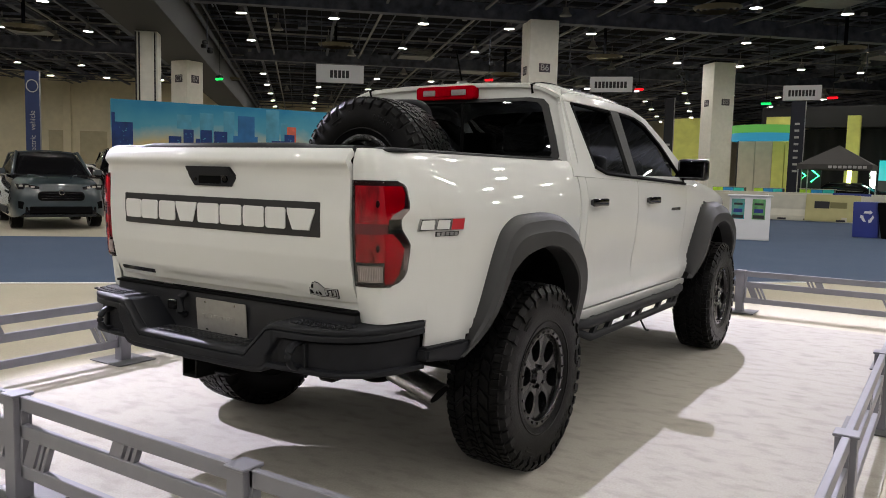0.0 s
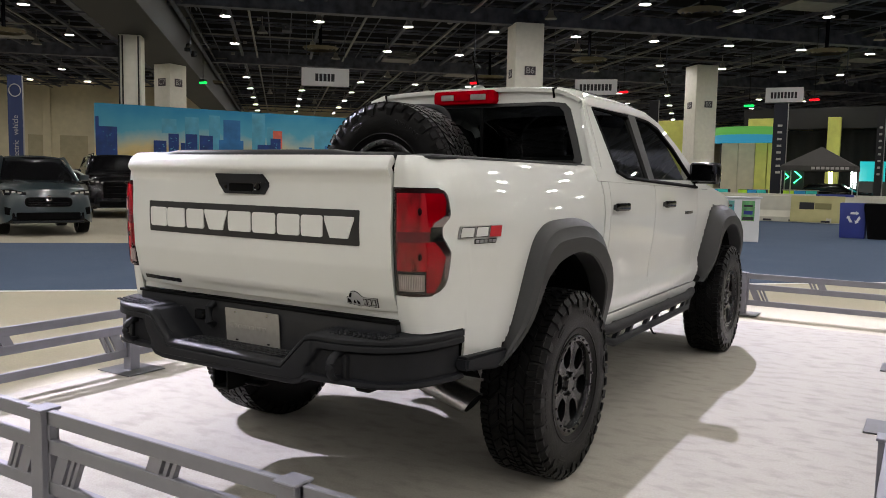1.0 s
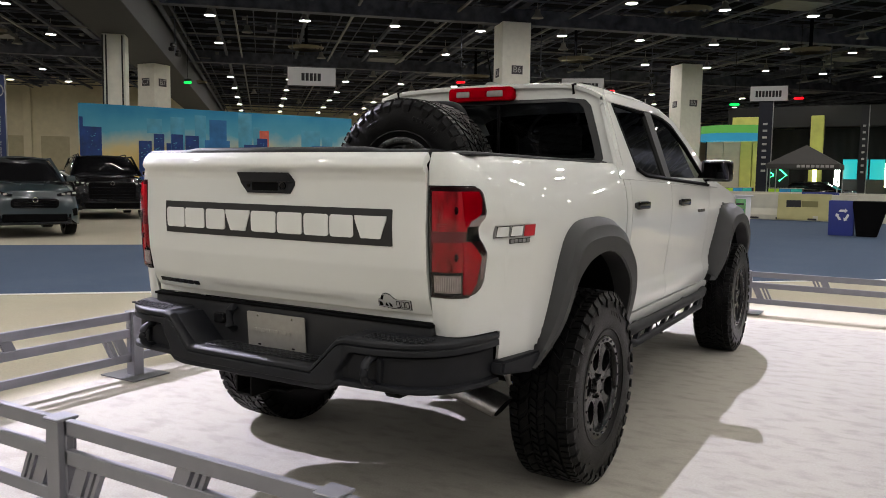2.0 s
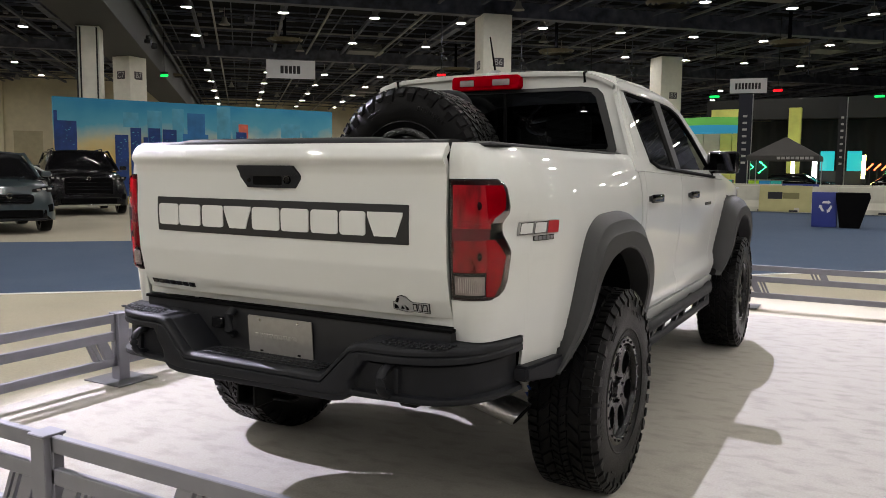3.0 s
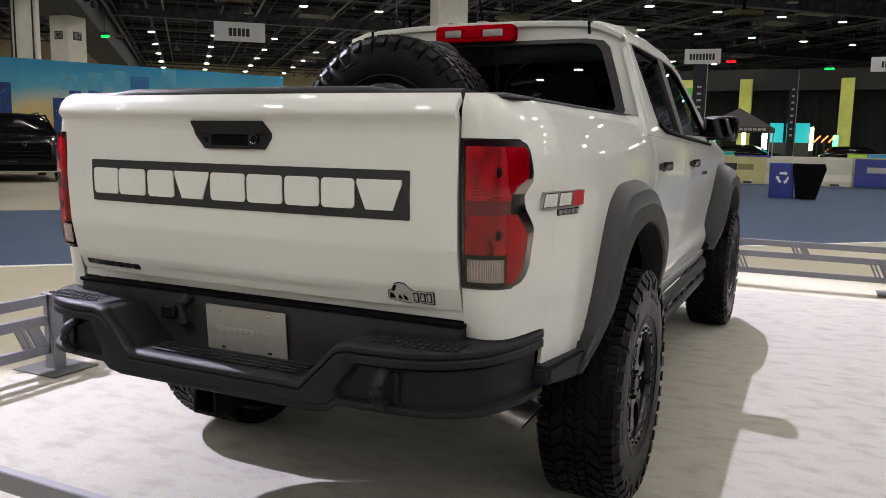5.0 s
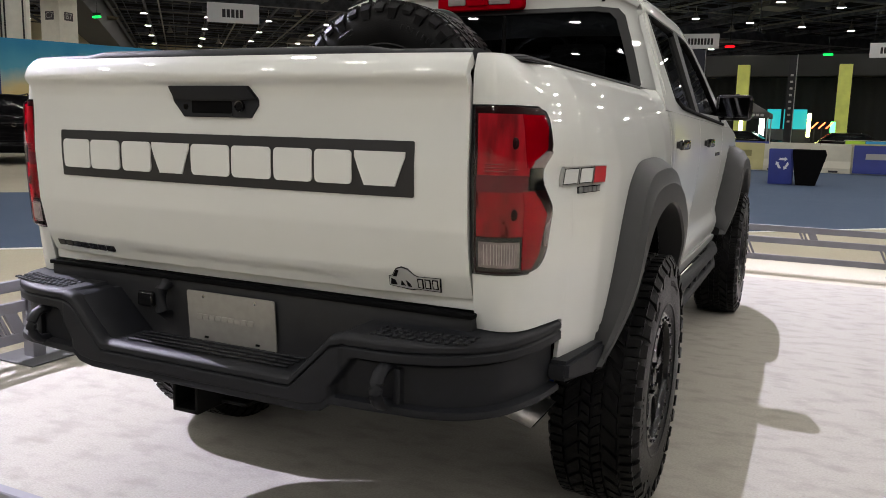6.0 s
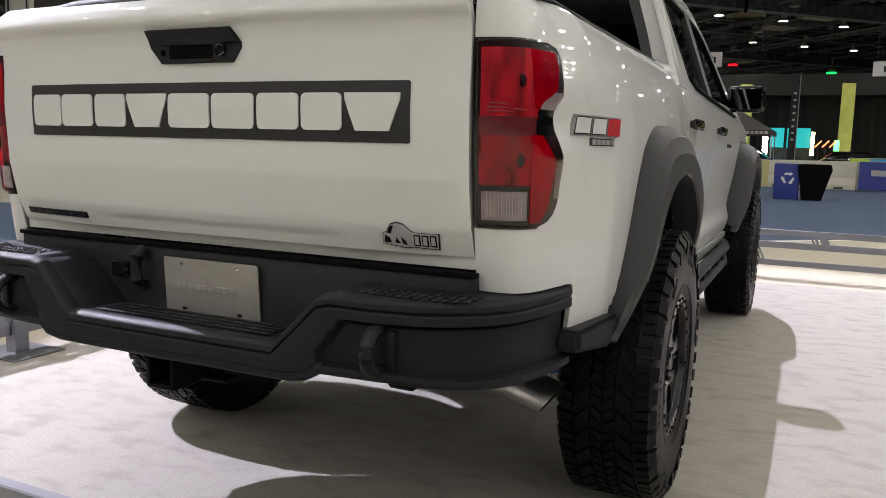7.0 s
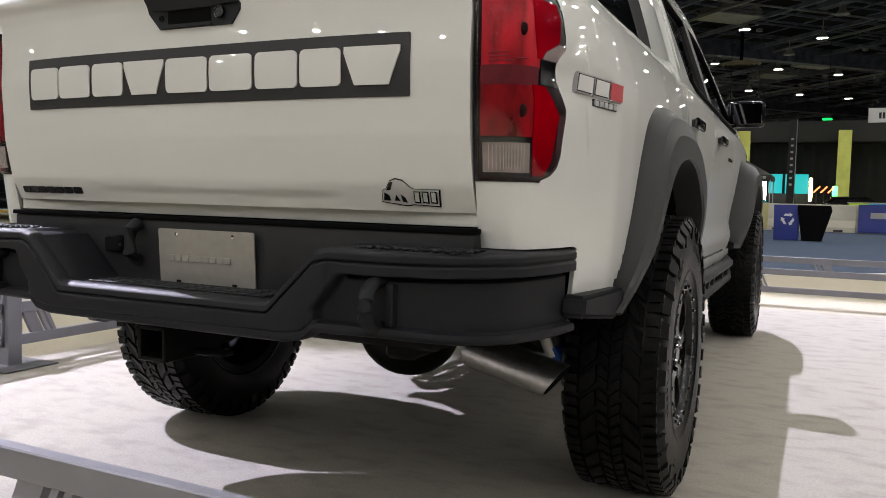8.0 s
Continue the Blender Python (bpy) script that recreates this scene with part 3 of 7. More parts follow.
def wheel_parts(t):
    bm = bmesh.new()
    lathe(bm, tyre_profile(), 72)
    for k in range(2):      # raised rings on the sidewall
        lathe(bm, [(0.262, 0.1455), (0.266, 0.150), (0.272, 0.1478)], 72, pose(0, 0, 0, 0, 0, 180 * k))
    part("tyre", bm, RUBBER, t, "black all-terrain tyre", angle=35)
    bm = bmesh.new()
    n = 40
    pitch = 2 * math.pi / n

    def block(x0, x1, a0, span, slant, r0, r1):
        """A tread block between x0 and x1; slant moves its far edge round the tyre."""
        low, high = [], []
        for x, a in ((x0, a0), (x1, a0 + slant), (x1, a0 + slant + span), (x0, a0 + span)):
            low.append(bm.verts.new((x, -r0 * math.sin(a), r0 * math.cos(a))))
            ac = a0 + (slant if x == x1 else 0) + span / 2
            b = ac + (a - ac) * 0.90
            xc = (x0 + x1) / 2 + (x - (x0 + x1) / 2) * 0.92
            high.append(bm.verts.new((xc, -r1 * math.sin(b), r1 * math.cos(b))))
        bm.faces.new(high)
        for i in range(4):
            bm.faces.new((low[i], low[(i + 1) % 4], high[(i + 1) % 4], high[i]))

    for i in range(n):
        a = pitch * i
        for j in (0, 1):
            b = a + pitch * 0.5 * j
            block(-0.034, -0.003, b, pitch * 0.40, pitch * (0.30 if j else 0.22), 0.428, 0.4425)
            block(0.003, 0.034, b + pitch * 0.25, pitch * 0.40, -pitch * (0.30 if j else 0.22), 0.428, 0.4425)
        block(-0.088, -0.040, a + pitch * 0.10, pitch * 0.80, -pitch * 0.55, 0.427, 0.4415)
        block(0.040, 0.088, a + pitch * 0.55, pitch * 0.80, pitch * 0.55, 0.427, 0.4415)
        block(-0.138, -0.095, a, pitch * 0.36, pitch * 0.06, 0.42, 0.4385)
        block(-0.138, -0.095, a + pitch * 0.44, pitch * 0.36, pitch * 0.06, 0.42, 0.4385)
        block(0.095, 0.138, a + pitch * 0.5, pitch * 0.36, -pitch * 0.06, 0.42, 0.4385)
        block(0.095, 0.138, a + pitch * 0.94, pitch * 0.36, -pitch * 0.06, 0.42, 0.4385)
        a0 = 360 * i / n
        for s in (-1, 1):   # shoulder lugs running down the sidewall
            deep = 0.070 if i % 2 else 0.045
            m = pose(0, 0, 0, a0 + (3.6 if s < 0 else 8.1), 0, 0)
            r0 = len(bm.verts)
            vs = [m @ Vector((s * xx, yy, zz)) for xx, yy, zz in (
                (0.130, -0.024, 0.438), (0.130, 0.024, 0.438), (0.1555, 0.020, 0.405), (0.1555, -0.020, 0.405),
                (0.155, 0.012 if i % 2 else 0.018, 0.437 - deep), (0.155, -0.018 if i % 2 else -0.012, 0.437 - deep),
                (0.120, -0.024, 0.415), (0.120, 0.024, 0.415), (0.143, 0.018, 0.437 - deep), (0.143, -0.018, 0.437 - deep))]
            b = [bm.verts.new(v) for v in vs]
            for f in ((0, 1, 2, 3), (3, 2, 4, 5), (0, 3, 6), (1, 7, 2), (3, 5, 9, 6), (2, 7, 8, 4), (5, 4, 8, 9), (0, 6, 7, 1)):
                bm.faces.new([b[q] for q in f])
    tagged(part("tread", bm, RUBBER, t, "deep chunky tread blocks", smooth=False), kind="stuff")
    # rim, its face towards +x
    bm = bmesh.new()
    lathe(bm, [(0.232, 0.118), (0.240, 0.128), (0.240, 0.134), (0.228, 0.140), (0.205, 0.139), (0.200, 0.128), (0.196, 0.10), (0.185, -0.06), (0.225, -0.12)], 60)
    part("rim", bm, RIMBLACK, t, "gloss black beadlock style rim")
    bm = bmesh.new()
    for k in range(24):
        lathe(bm, [(0.0, 0.146), (0.0045, 0.146), (0.006, 0.144), (0.006, 0.137)], 6, pose(0, 0, 0, 15 * k, 0, 0) @ Matrix.Translation((0, 0, 0.2165)))
    tagged(part("rim_bolt_ring", bm, DARKCHROME, t, "ring of small bolts", smooth=False), kind="stuff")
    # pierced face: six rounded openings
    hole = spline([(0.0, 0.086, 0), (0.020, 0.090, 0), (0.036, 0.112, 0), (0.0445, 0.142, 0), (0.040, 0.172, 0), (0.022, 0.186, 0), (0.0, 0.189, 0)], 4)
    hole = hole + [Vector((-p.x, p.y, 0)) for p in hole[-2:0:-1]]
    mid = Vector((0, 0.14, 0))

    def to_sector(p):
        """Where the ray from the opening's middle through p meets the sector's edge."""
        d = (p - mid).normalized()
        q = mid.copy()
        while 0.045 < q.length < 0.203 and abs(math.atan2(q.x, q.y)) < math.pi / 6:
            q = q + d * 0.001
        return q

    def face_x(q):
        return 0.108 + 0.055 * (q.length - 0.05)

    bm = bmesh.new()
    for k in range(6):
        m = pose(0, 0, 0, 60 * k, 0, 0)
        rims, edges, backs = [], [], []
        for p in hole:
            q = to_sector(p)
            rims.append(bm.verts.new(m @ Vector((face_x(q), q.x, q.y))))
            edges.append(bm.verts.new(m @ Vector((face_x(p) + 0.004, p.x, p.y))))
            o = mid + (p - mid) * 0.93
            backs.append(bm.verts.new(m @ Vector((face_x(p) - 0.055, o.x, o.y))))
        for i in range(len(hole)):
            j = (i + 1) % len(hole)
            bm.faces.new((rims[i], rims[j], edges[j], edges[i]))
            bm.faces.new((edges[i], edges[j], backs[j], backs[i]))
        lip = bmesh.new()
        tube(lip, [m @ Vector((face_x(p) + 0.0035, p.x, p.y)) for p in hole + hole[:1]], 0.0016, 6)
        part("opening_lip", lip, DARKCHROME, t)
    lathe(bm, [(0.0, 0.122), (0.034, 0.122), (0.038, 0.116), (0.052, 0.108), (0.062, 0.07)], 24)
    part("spokes", bm, RIMBLACK, t, "gloss black wheel face with six openings", angle=40)
    bm = bmesh.new()
    for a0 in (0.3, 2.4, 4.5):          # raised marks on the sidewall
        for r, span, thick in ((0.352, 0.22, 0.0045), (0.334, 0.17, 0.003)):
            tube(bm, [(0.1508, -r * math.sin(a0 + span * (k / 10 - 0.5)), r * math.cos(a0 + span * (k / 10 - 0.5))) for k in range(11)], thick, 6)
        for k in range(7):
            a1 = a0 + 0.85 + 0.075 * k
            box(bm, (0, 0, 0), (0.006, 0.014, 0.022), 0.002, m=pose(0, 0, 0, math.degrees(a1), 0, 0) @ Matrix.Translation((0.1500, 0, 0.340)))
    tagged(part("sidewall_mark", bm, RUBBER, t, "raised marks on the sidewall"), kind="stuff")
    for k in range(6):
        bm = bmesh.new()
        lathe(bm, [(0.0, 0.128), (0.007, 0.128), (0.009, 0.122), (0.009, 0.10)], 6, pose(0, 0, 0, 60 * k + 30, 0, 0) @ Matrix.Translation((0, 0, 0.048)))
        part("wheel_nut", bm, DARKCHROME, t, smooth=False)
    bm = bmesh.new()
    lathe(bm, [(0.0, 0.02), (0.155, 0.02), (0.158, 0.0), (0.155, -0.02), (0.0, -0.02)], 36)
    part("brake_disc", bm, CHASSIS, t)


wheels = []
for y, side in ((HUB_R, 1), (HUB_R, -1), (HUB_F, 1), (HUB_F, -1)):
    w = new("wheel")
    w.parent = truck
    w.matrix_basis = Matrix.Translation((side * TRACK, y, HUB_Z)) @ pose(0, 0, 0, 17 * y, 0, 0 if side > 0 else 180) @ Matrix.Diagonal((0.94, 1, 1, 1))
    tagged(w, "large black wheel with a knobbly tyre")
    if not wheels:
        wheel_parts(w)
    else:
        for c in wheels[0].children:
            o = c.copy()
            scene.collection.objects.link(o)
            o.parent = w
    wheels.append(w)

# tailgate
GATE_Y = smooth_table([(0.86, 0.022), (0.90, 0.004), (0.945, -0.016), (1.05, -0.038), (1.2, -0.047), (1.30, -0.043), (1.36, -0.044), (1.388, -0.052), (1.406, -0.069), (1.416, -0.070), (1.445, -0.056), (1.462, -0.035)], 140, 2)


def gate_y(x, z):
    y = curve_at(GATE_Y, z) + 0.05 * (abs(x) / 0.73) ** 3.0 * 0.7
    # shallow recess along the foot of the gate
    if z < 0.925:
        k = max(0.0, 1 - max(0.0, abs(x - 0.02) - 0.32) / 0.07)
        y += 0.006 * k * min(1, (0.925 - z) / 0.014)
    # recess in which the handle sits
    return y


tailgate = new("tailgate")
tailgate.parent = truck
tagged(tailgate, "closed white tailgate")
bm = bmesh.new()
sheet(bm, lambda x, z: (x, gate_y(x, z), z), lin(-0.7340, 0.7120, 110), lin(0.885, 1.463, 110))
thicken(bm, 0.03)
part("gate_skin", bm, WHITE, tailgate, angle=55)
bm = bmesh.new()
rows = []
for x in lin(-0.729, 0.709, 61):
    h = 0.009 * min(1.0, max(0.0, (0.50 - abs(x)) / 0.07))
    y0 = 0.03 * (abs(x) / 0.73) ** 3
    rows.append([bm.verts.new((x, y0 + y, z)) for y, z in ((0.09, 1.452), (0.09, 1.474 + h), (0.02, 1.4765 + h), (-0.004, 1.4755 + h), (-0.016, 1.4725 + h), (-0.025, 1.467 + h * 0.9), (-0.030, 1.461 + h * 0.5), (-0.030, 1.452))])
for ra, rb in zip(rows, rows[1:]):
    for k in range(len(ra)):
        bm.faces.new((ra[k], ra[(k + 1) % len(ra)], rb[(k + 1) % len(ra)], rb[k]))
bm.faces.new(rows[0])
bm.faces.new(rows[-1][::-1])
part("gate_cap", bm, PLASTIC, tailgate, "black plastic spoiler strip along the top")
bm = bmesh.new()
box(bm, (0, 0.095, 1.17), (1.45, 0.03, 0.52))
part("gate_back", bm, BLACKMATT, tailgate)


def on_gate(name, poly, lift, material, parent, label="", n=24, back=0.01):
    """A plate of outline poly (x, z) lying on the gate."""
    bm = bmesh.new()
    verts = [bm.verts.new((x, 0, z)) for x, z in poly]
    bm.faces.new(verts)
    xs = [p[0] for p in poly]
    for k in range(1, n):
        x = min(xs) + (max(xs) - min(xs)) * k / n
        bmesh.ops.bisect_plane(bm, geom=list(bm.verts) + list(bm.edges) + list(bm.faces), plane_co=(x, 0, 0), plane_no=(1, 0, 0))
    zs = [p[1] for p in poly]
    rows = max(1, int((max(zs) - min(zs)) / 0.02))
    for k in range(1, rows):
        z = min(zs) + (max(zs) - min(zs)) * k / rows
        bmesh.ops.bisect_plane(bm, geom=list(bm.verts) + list(bm.edges) + list(bm.faces), plane_co=(0, 0, z), plane_no=(0, 0, 1))
    r = bmesh.ops.extrude_face_region(bm, geom=list(bm.faces))
    for e in r["geom"]:
        if isinstance(e, bmesh.types.BMVert):
            e.co.y -= 1
    for v in bm.verts:
        v.co.y = gate_y(v.co.x, v.co.z) + (back if v.co.y > -0.5 else -lift)
    return part(name, bm, material, parent, label, angle=30)


def rounded(x0, x1, z0, z1, r, n=4):
    out = []
    for cx, cz, a in ((x1 - r, z1 - r, 0), (x0 + r, z1 - r, 90), (x0 + r, z0 + r, 180), (x1 - r, z0 + r, 270)):
        out += [(cx + r * math.cos(radians(a + 90 * k / n)), cz + r * math.sin(radians(a + 90 * k / n))) for k in range(n + 1)]
    return out


on_gate("name_panel", rounded(-0.594, 0.582, 1.128, 1.261, 0.004, 2), 0.003, DECAL, tailgate, "satin black panel across the gate")
# plain raised blocks where the maker's name stands
for x0, x1, lean in ((-0.579, -0.465, 0), (-0.459, -0.342, 0), (-0.330, -0.222, 0), (-0.216, -0.084, 0.026), (-0.076, 0.052, 0), (0.060, 0.184, 0), (0.194, 0.308, 0), (0.316, 0.420, 0), (0.428, 0.561, 0.026)):
    if lean:
        outline = [(x0, 1.235), (x0, 1.222), (x0 + lean, 1.153), (x1 - lean, 1.153), (x1, 1.222), (x1, 1.235)]
    else:
        outline = rounded(x0, x1, 1.153, 1.235, 0.012, 4)
    on_gate("raised_block", outline, 0.007, WHITE, tailgate, n=5)
x = -0.695
for w in (0.0385,) * 7:
    on_gate("model_bar", rounded(x, x + w - 0.006, 0.903, 0.921, 0.003, 2), 0.004, BLACKGLOSS, tailgate, n=2)
    x += w
BADGE_OUT = [(0.500, 0.904), (0.504, 0.930), (0.514, 0.934), (0.526, 0.952), (0.540, 0.957), (0.556, 0.953), (0.572, 0.938), (0.582, 0.934), (0.640, 0.934), (0.636, 0.896), (0.575, 0.899), (0.560, 0.896)]
on_gate("maker_badge", BADGE_OUT, 0.004, DARKCHROME, tailgate, "small silver and black badge", n=4)
on_gate("badge_plate", [(x + (0.570 - x) * 0.035, z + (0.922 - z) * 0.09) for x, z in BADGE_OUT], 0.006, BADGE, tailgate, n=4)
for patch in ([(0.507, 0.908), (0.511, 0.925), (0.521, 0.920), (0.524, 0.908)], [(0.516, 0.930), (0.527, 0.947), (0.534, 0.948), (0.526, 0.930)], [(0.533, 0.908), (0.538, 0.921), (0.546, 0.907)], [(0.552, 0.906), (0.549, 0.922), (0.559, 0.914), (0.562, 0.904)]):
    on_gate("badge_shape", patch, 0.0075, BLACKGLOSS, tailgate, n=2)
for bx in (0.579, 0.598, 0.617):
    on_gate("badge_shape", [(bx, 0.904), (bx + 0.001, 0.929), (bx + 0.016, 0.929), (bx + 0.015, 0.903)], 0.0075, DARKCHROME, tailgate, n=2)
    on_gate("badge_shape", [(bx + 0.003, 0.907), (bx + 0.004, 0.926), (bx + 0.013, 0.926), (bx + 0.012, 0.906)], 0.009, BADGE, tailgate, n=2)

hx = 0.008
on_gate("handle_plate", [(hx - 0.148, 1.386), (hx + 0.112, 1.386), (hx + 0.138, 1.352), (hx + 0.138, 1.338), (hx + 0.115, 1.306), (hx - 0.105, 1.306), (hx - 0.14, 1.345), (hx - 0.148, 1.37)], 0.006, PLASTIC, tailgate, "black tailgate handle housing")
on_gate("handle_flap", [(hx - 0.146, 1.3845), (hx + 0.110, 1.3845), (hx + 0.134, 1.353), (hx + 0.100, 1.352), (hx + 0.055, 1.349), (hx - 0.085, 1.349), (hx - 0.125, 1.352), (hx - 0.143, 1.37)], 0.013, PLASTIC, tailgate)
# no hollow here: a flat black patch gives the pocket's shade
on_gate("handle_pocket", rounded(hx - 0.078, hx + 0.056, 1.316, 1.3475, 0.004, 2), 0.0068, BLACKMATT, tailgate, "flat matt black patch for the shade in the grip pocket")
on_gate("handle_lip", rounded(hx - 0.080, hx + 0.058, 1.308, 1.3155, 0.003, 2), 0.010, PLASTIC, tailgate)
cam_y = gate_y(hx + 0.083, 1.335) - 0.012
bm = bmesh.new()
lathe(bm, [(0, 0.0), (0.010, 0.0), (0.012, -0.003), (0.012, -0.012)], 16, pose(hx + 0.083, cam_y, 1.335, 0, 0, -90))
part("camera_lens", bm, BLACKGLOSS, tailgate)
bm = bmesh.new()
lathe(bm, [(0.011, 0.001), (0.0145, 0.002), (0.0145, -0.01)], 16, pose(hx + 0.083, cam_y, 1.335, 0, 0, -90))
part("camera_ring", bm, DARKCHROME, tailgate)
bm = bmesh.new()
lathe(bm, [(0, 0.0), (0.007, 0.0), (0.009, -0.006)], 16, pose(hx - 0.098, gate_y(hx - 0.098, 1.332) - 0.009, 1.332, 0, 0, -90))
part("key_ring", bm, DARKCHROME, tailgate)

# tail lamps
LAMP_EDGE = [(0.957, 0.46), (0.968, 0.56), (0.985, 0.62), (1.01, 0.655), (1.06, 0.67), (1.11, 0.675), (1.14, 0.635), (1.165, 0.595), (1.20, 0.585), (1.215, 0.60), (1.238, 0.66), (1.26, 0.672), (1.32, 0.655), (1.337, 0.63), (1.345, 0.56)]


def lamp_sheet(s0, s1, z0, z1, lift, nz, ns, side, inset=0.0, start=None, stop=None):
    bm = bmesh.new()

    def f(a, z):
        edge = curve_at(LAMP_EDGE, z) - inset
        if stop:
            edge = min(edge, stop(z))
        lo = min(start(z) if start else s0, edge)
        hi = max(lo + 0.002, min(s1, edge))
        p = corner_point(lo + (hi - lo) * a, z, lift, side)
        return (side * p.x, p.y, p.z)
    sheet(bm, f, lin(0, 1, ns), lin(z0, z1, nz))
    return thicken(bm, 0.010)


def column_from(z):
    """Inner edge of the bright red column."""
    return curve_at([(0.96, 0.375), (1.12, 0.385), (1.16, 0.36), (1.20, 0.40), (1.26, 0.385), (1.34, 0.37)], z)


def column_to(z):
    """Outer edge of the bright red column."""
    return curve_at([(0.965, 0.47), (1.00, 0.55), (1.06, 0.585), (1.095, 0.60), (1.13, 0.53), (1.155, 0.462), (1.20, 0.462), (1.225, 0.50), (1.25, 0.60), (1.30, 0.62), (1.335, 0.59)], z)


def wedge_from(z):
    """Inner edge of the clear wedge, slanting up and outwards."""
    return curve_at([(1.206, 0.44), (1.222, 0.47), (1.244, 0.585)], z)


def line_on_lamp(lamp, side, corners, radius=0.0013):
    bm = bmesh.new()
    pts = []
    for (s0, z0), (s1, z1) in zip(corners, corners[1:]):
        pts += [corner_point(s0 + (s1 - s0) * k / 6, z0 + (z1 - z0) * k / 6, 0.0065, side) for k in range(6)]
    pts.append(corner_point(*corners[-1], 0.0065, side))
    tube(bm, [(side * p.x, p.y, p.z) for p in pts], radius, 6)
    part("lens_line", bm, PINKLINE, lamp)


for side in (1, -1):
    lamp = new("tail_lamp")
    lamp.parent = truck
    tagged(lamp, "red tail lamp with a clear reversing light")
    part("lamp_rim", lamp_sheet(0.0, 1.0, 0.953, 1.348, 0.003, 80, 24, side), BLACKGLOSS, lamp)
    part("lamp_back", lamp_sheet(0.03, 1.0, 0.957, 1.344, 0.0035, 80, 26, side, 0.010), DARKRED, lamp, "dark smoked outer lens", angle=60)
    part("upper_lens", lamp_sheet(0.055, 0.43, 1.186, 1.328, 0.0050, 40, 16, side), REDLENS, lamp, "red upper lens", angle=60)
    part("middle_band", lamp_sheet(0.05, 0.41, 1.150, 1.189, 0.0060, 14, 16, side), PINKBAND, lamp, "milky red band across the lens", angle=60)
    part("lower_lens", lamp_sheet(0.05, 0.40, 1.046, 1.153, 0.0050, 30, 16, side), LOWRED, lamp, "deep red lower lens", angle=60)
    part("red_column", lamp_sheet(0.0, 1.0, 0.966, 1.152, 0.0070, 60, 12, side, 0.03, column_from, column_to), BRIGHTRED, lamp, "bright red light column", angle=60)
    part("red_shoulder", lamp_sheet(0.0, 1.0, 1.206, 1.328, 0.0060, 40, 12, side, 0.03, column_from, column_to), BRIGHTRED, lamp, "red upper shoulder", angle=60)
    part("reflector", lamp_sheet(0.0, 1.0, 1.206, 1.244, 0.0080, 16, 12, side, 0.012, wedge_from), SMOKECLEAR, lamp, "smoky clear wedge in the notch", angle=60)
    part("notch_block", lamp_sheet(0.425, 1.0, 1.154, 1.205, 0.0070, 14, 10, side, 0.012), BLACKGLOSS, lamp, "black notch block")
    part("reflector", lamp_sheet(0.45, 1.0, 1.168, 1.174, 0.0085, 4, 10, side, 0.014), CHROME, lamp, "thin chrome edge")
    part("marker_lens", lamp_sheet(0.60, 1.0, 1.015, 1.098, 0.0050, 16, 8, side, 0.014), SMOKE, lamp, "smoked marker lens")
    part("reversing_frame", lamp_sheet(0.045, 0.375, 0.962, 1.043, 0.0050, 10, 14, side), BLACKGLOSS, lamp)
    part("reversing_light", lamp_sheet(0.065, 0.355, 0.972, 1.033, 0.0070, 16, 14, side), SMOKECLEAR, lamp, "clear ribbed reversing light")
    bm = bmesh.new()

    def cover_point(a, z):
        edge = curve_at(LAMP_EDGE, z) - 0.006
        rise = min(1.0, a / 0.06, (1 - a) / 0.10, (z - 0.955) / 0.016, (1.346 - z) / 0.016)
        p = corner_point(0.02 + (edge - 0.02) * a, z, 0.004 + 0.011 * (1 - (1 - max(0.0, rise)) ** 2), side)
        return (side * p.x, p.y, p.z)
    sheet(bm, cover_point, lin(0, 1, 44), lin(0.955, 1.346, 90))
    cover = part("clear_cover", bm, LAMPCOVER, lamp, "clear glossy outer cover", angle=70)
    cover.visible_shadow = False
    for z, s0, s1 in ((1.214, 0.10, 0.21), (1.206, 0.10, 0.21), (1.198, 0.10, 0.24), (1.203, 0.25, 0.33)):
        line_on_lamp(lamp, side, [(s0, z), (s1, z)], 0.0014)
    for s0, z in ((0.30, 1.262), (0.30, 1.098)):      # bulb sockets behind the lens
        bm = bmesh.new()
        p = corner_point(s0, z, 0.0055, side)
        bmesh.ops.create_uvsphere(bm, u_segments=12, v_segments=8, radius=1.0, matrix=Matrix.Translation((side * p.x, p.y, p.z)) @ Matrix.Diagonal((0.010, 0.004, 0.014, 1)))
        part("bulb_socket", bm, DARKRED, lamp)
    bm = bmesh.new()
    for k in range(12):
        s = 0.10 + 0.0195 * k
        pts = [corner_point(s, z, 0.0072, side) for z in lin(0.979, 1.028, 6)]
        tube(bm, [(side * p.x, p.y, p.z) for p in pts], 0.0010, 5)
    part("lens_rib", bm, CLEARLENS, lamp, "fine clear ribs")

# badge on the bed sides
def flank(y, z, lift):
    """A point of the flank, y from 0.16 on."""
    if y >= 0.32:
        u = 1 + (y - 0.32) / 1.365
    else:
        u = min(range(201), key=lambda k: abs(corner_point(k / 200, z).y - y)) / 200
    v = (z - bed_foot(u)) / (1.464 - bed_foot(u))
    q = bed_point(u, v)
    return Vector((q.x + lift, q.y - lift * 0.2, z))


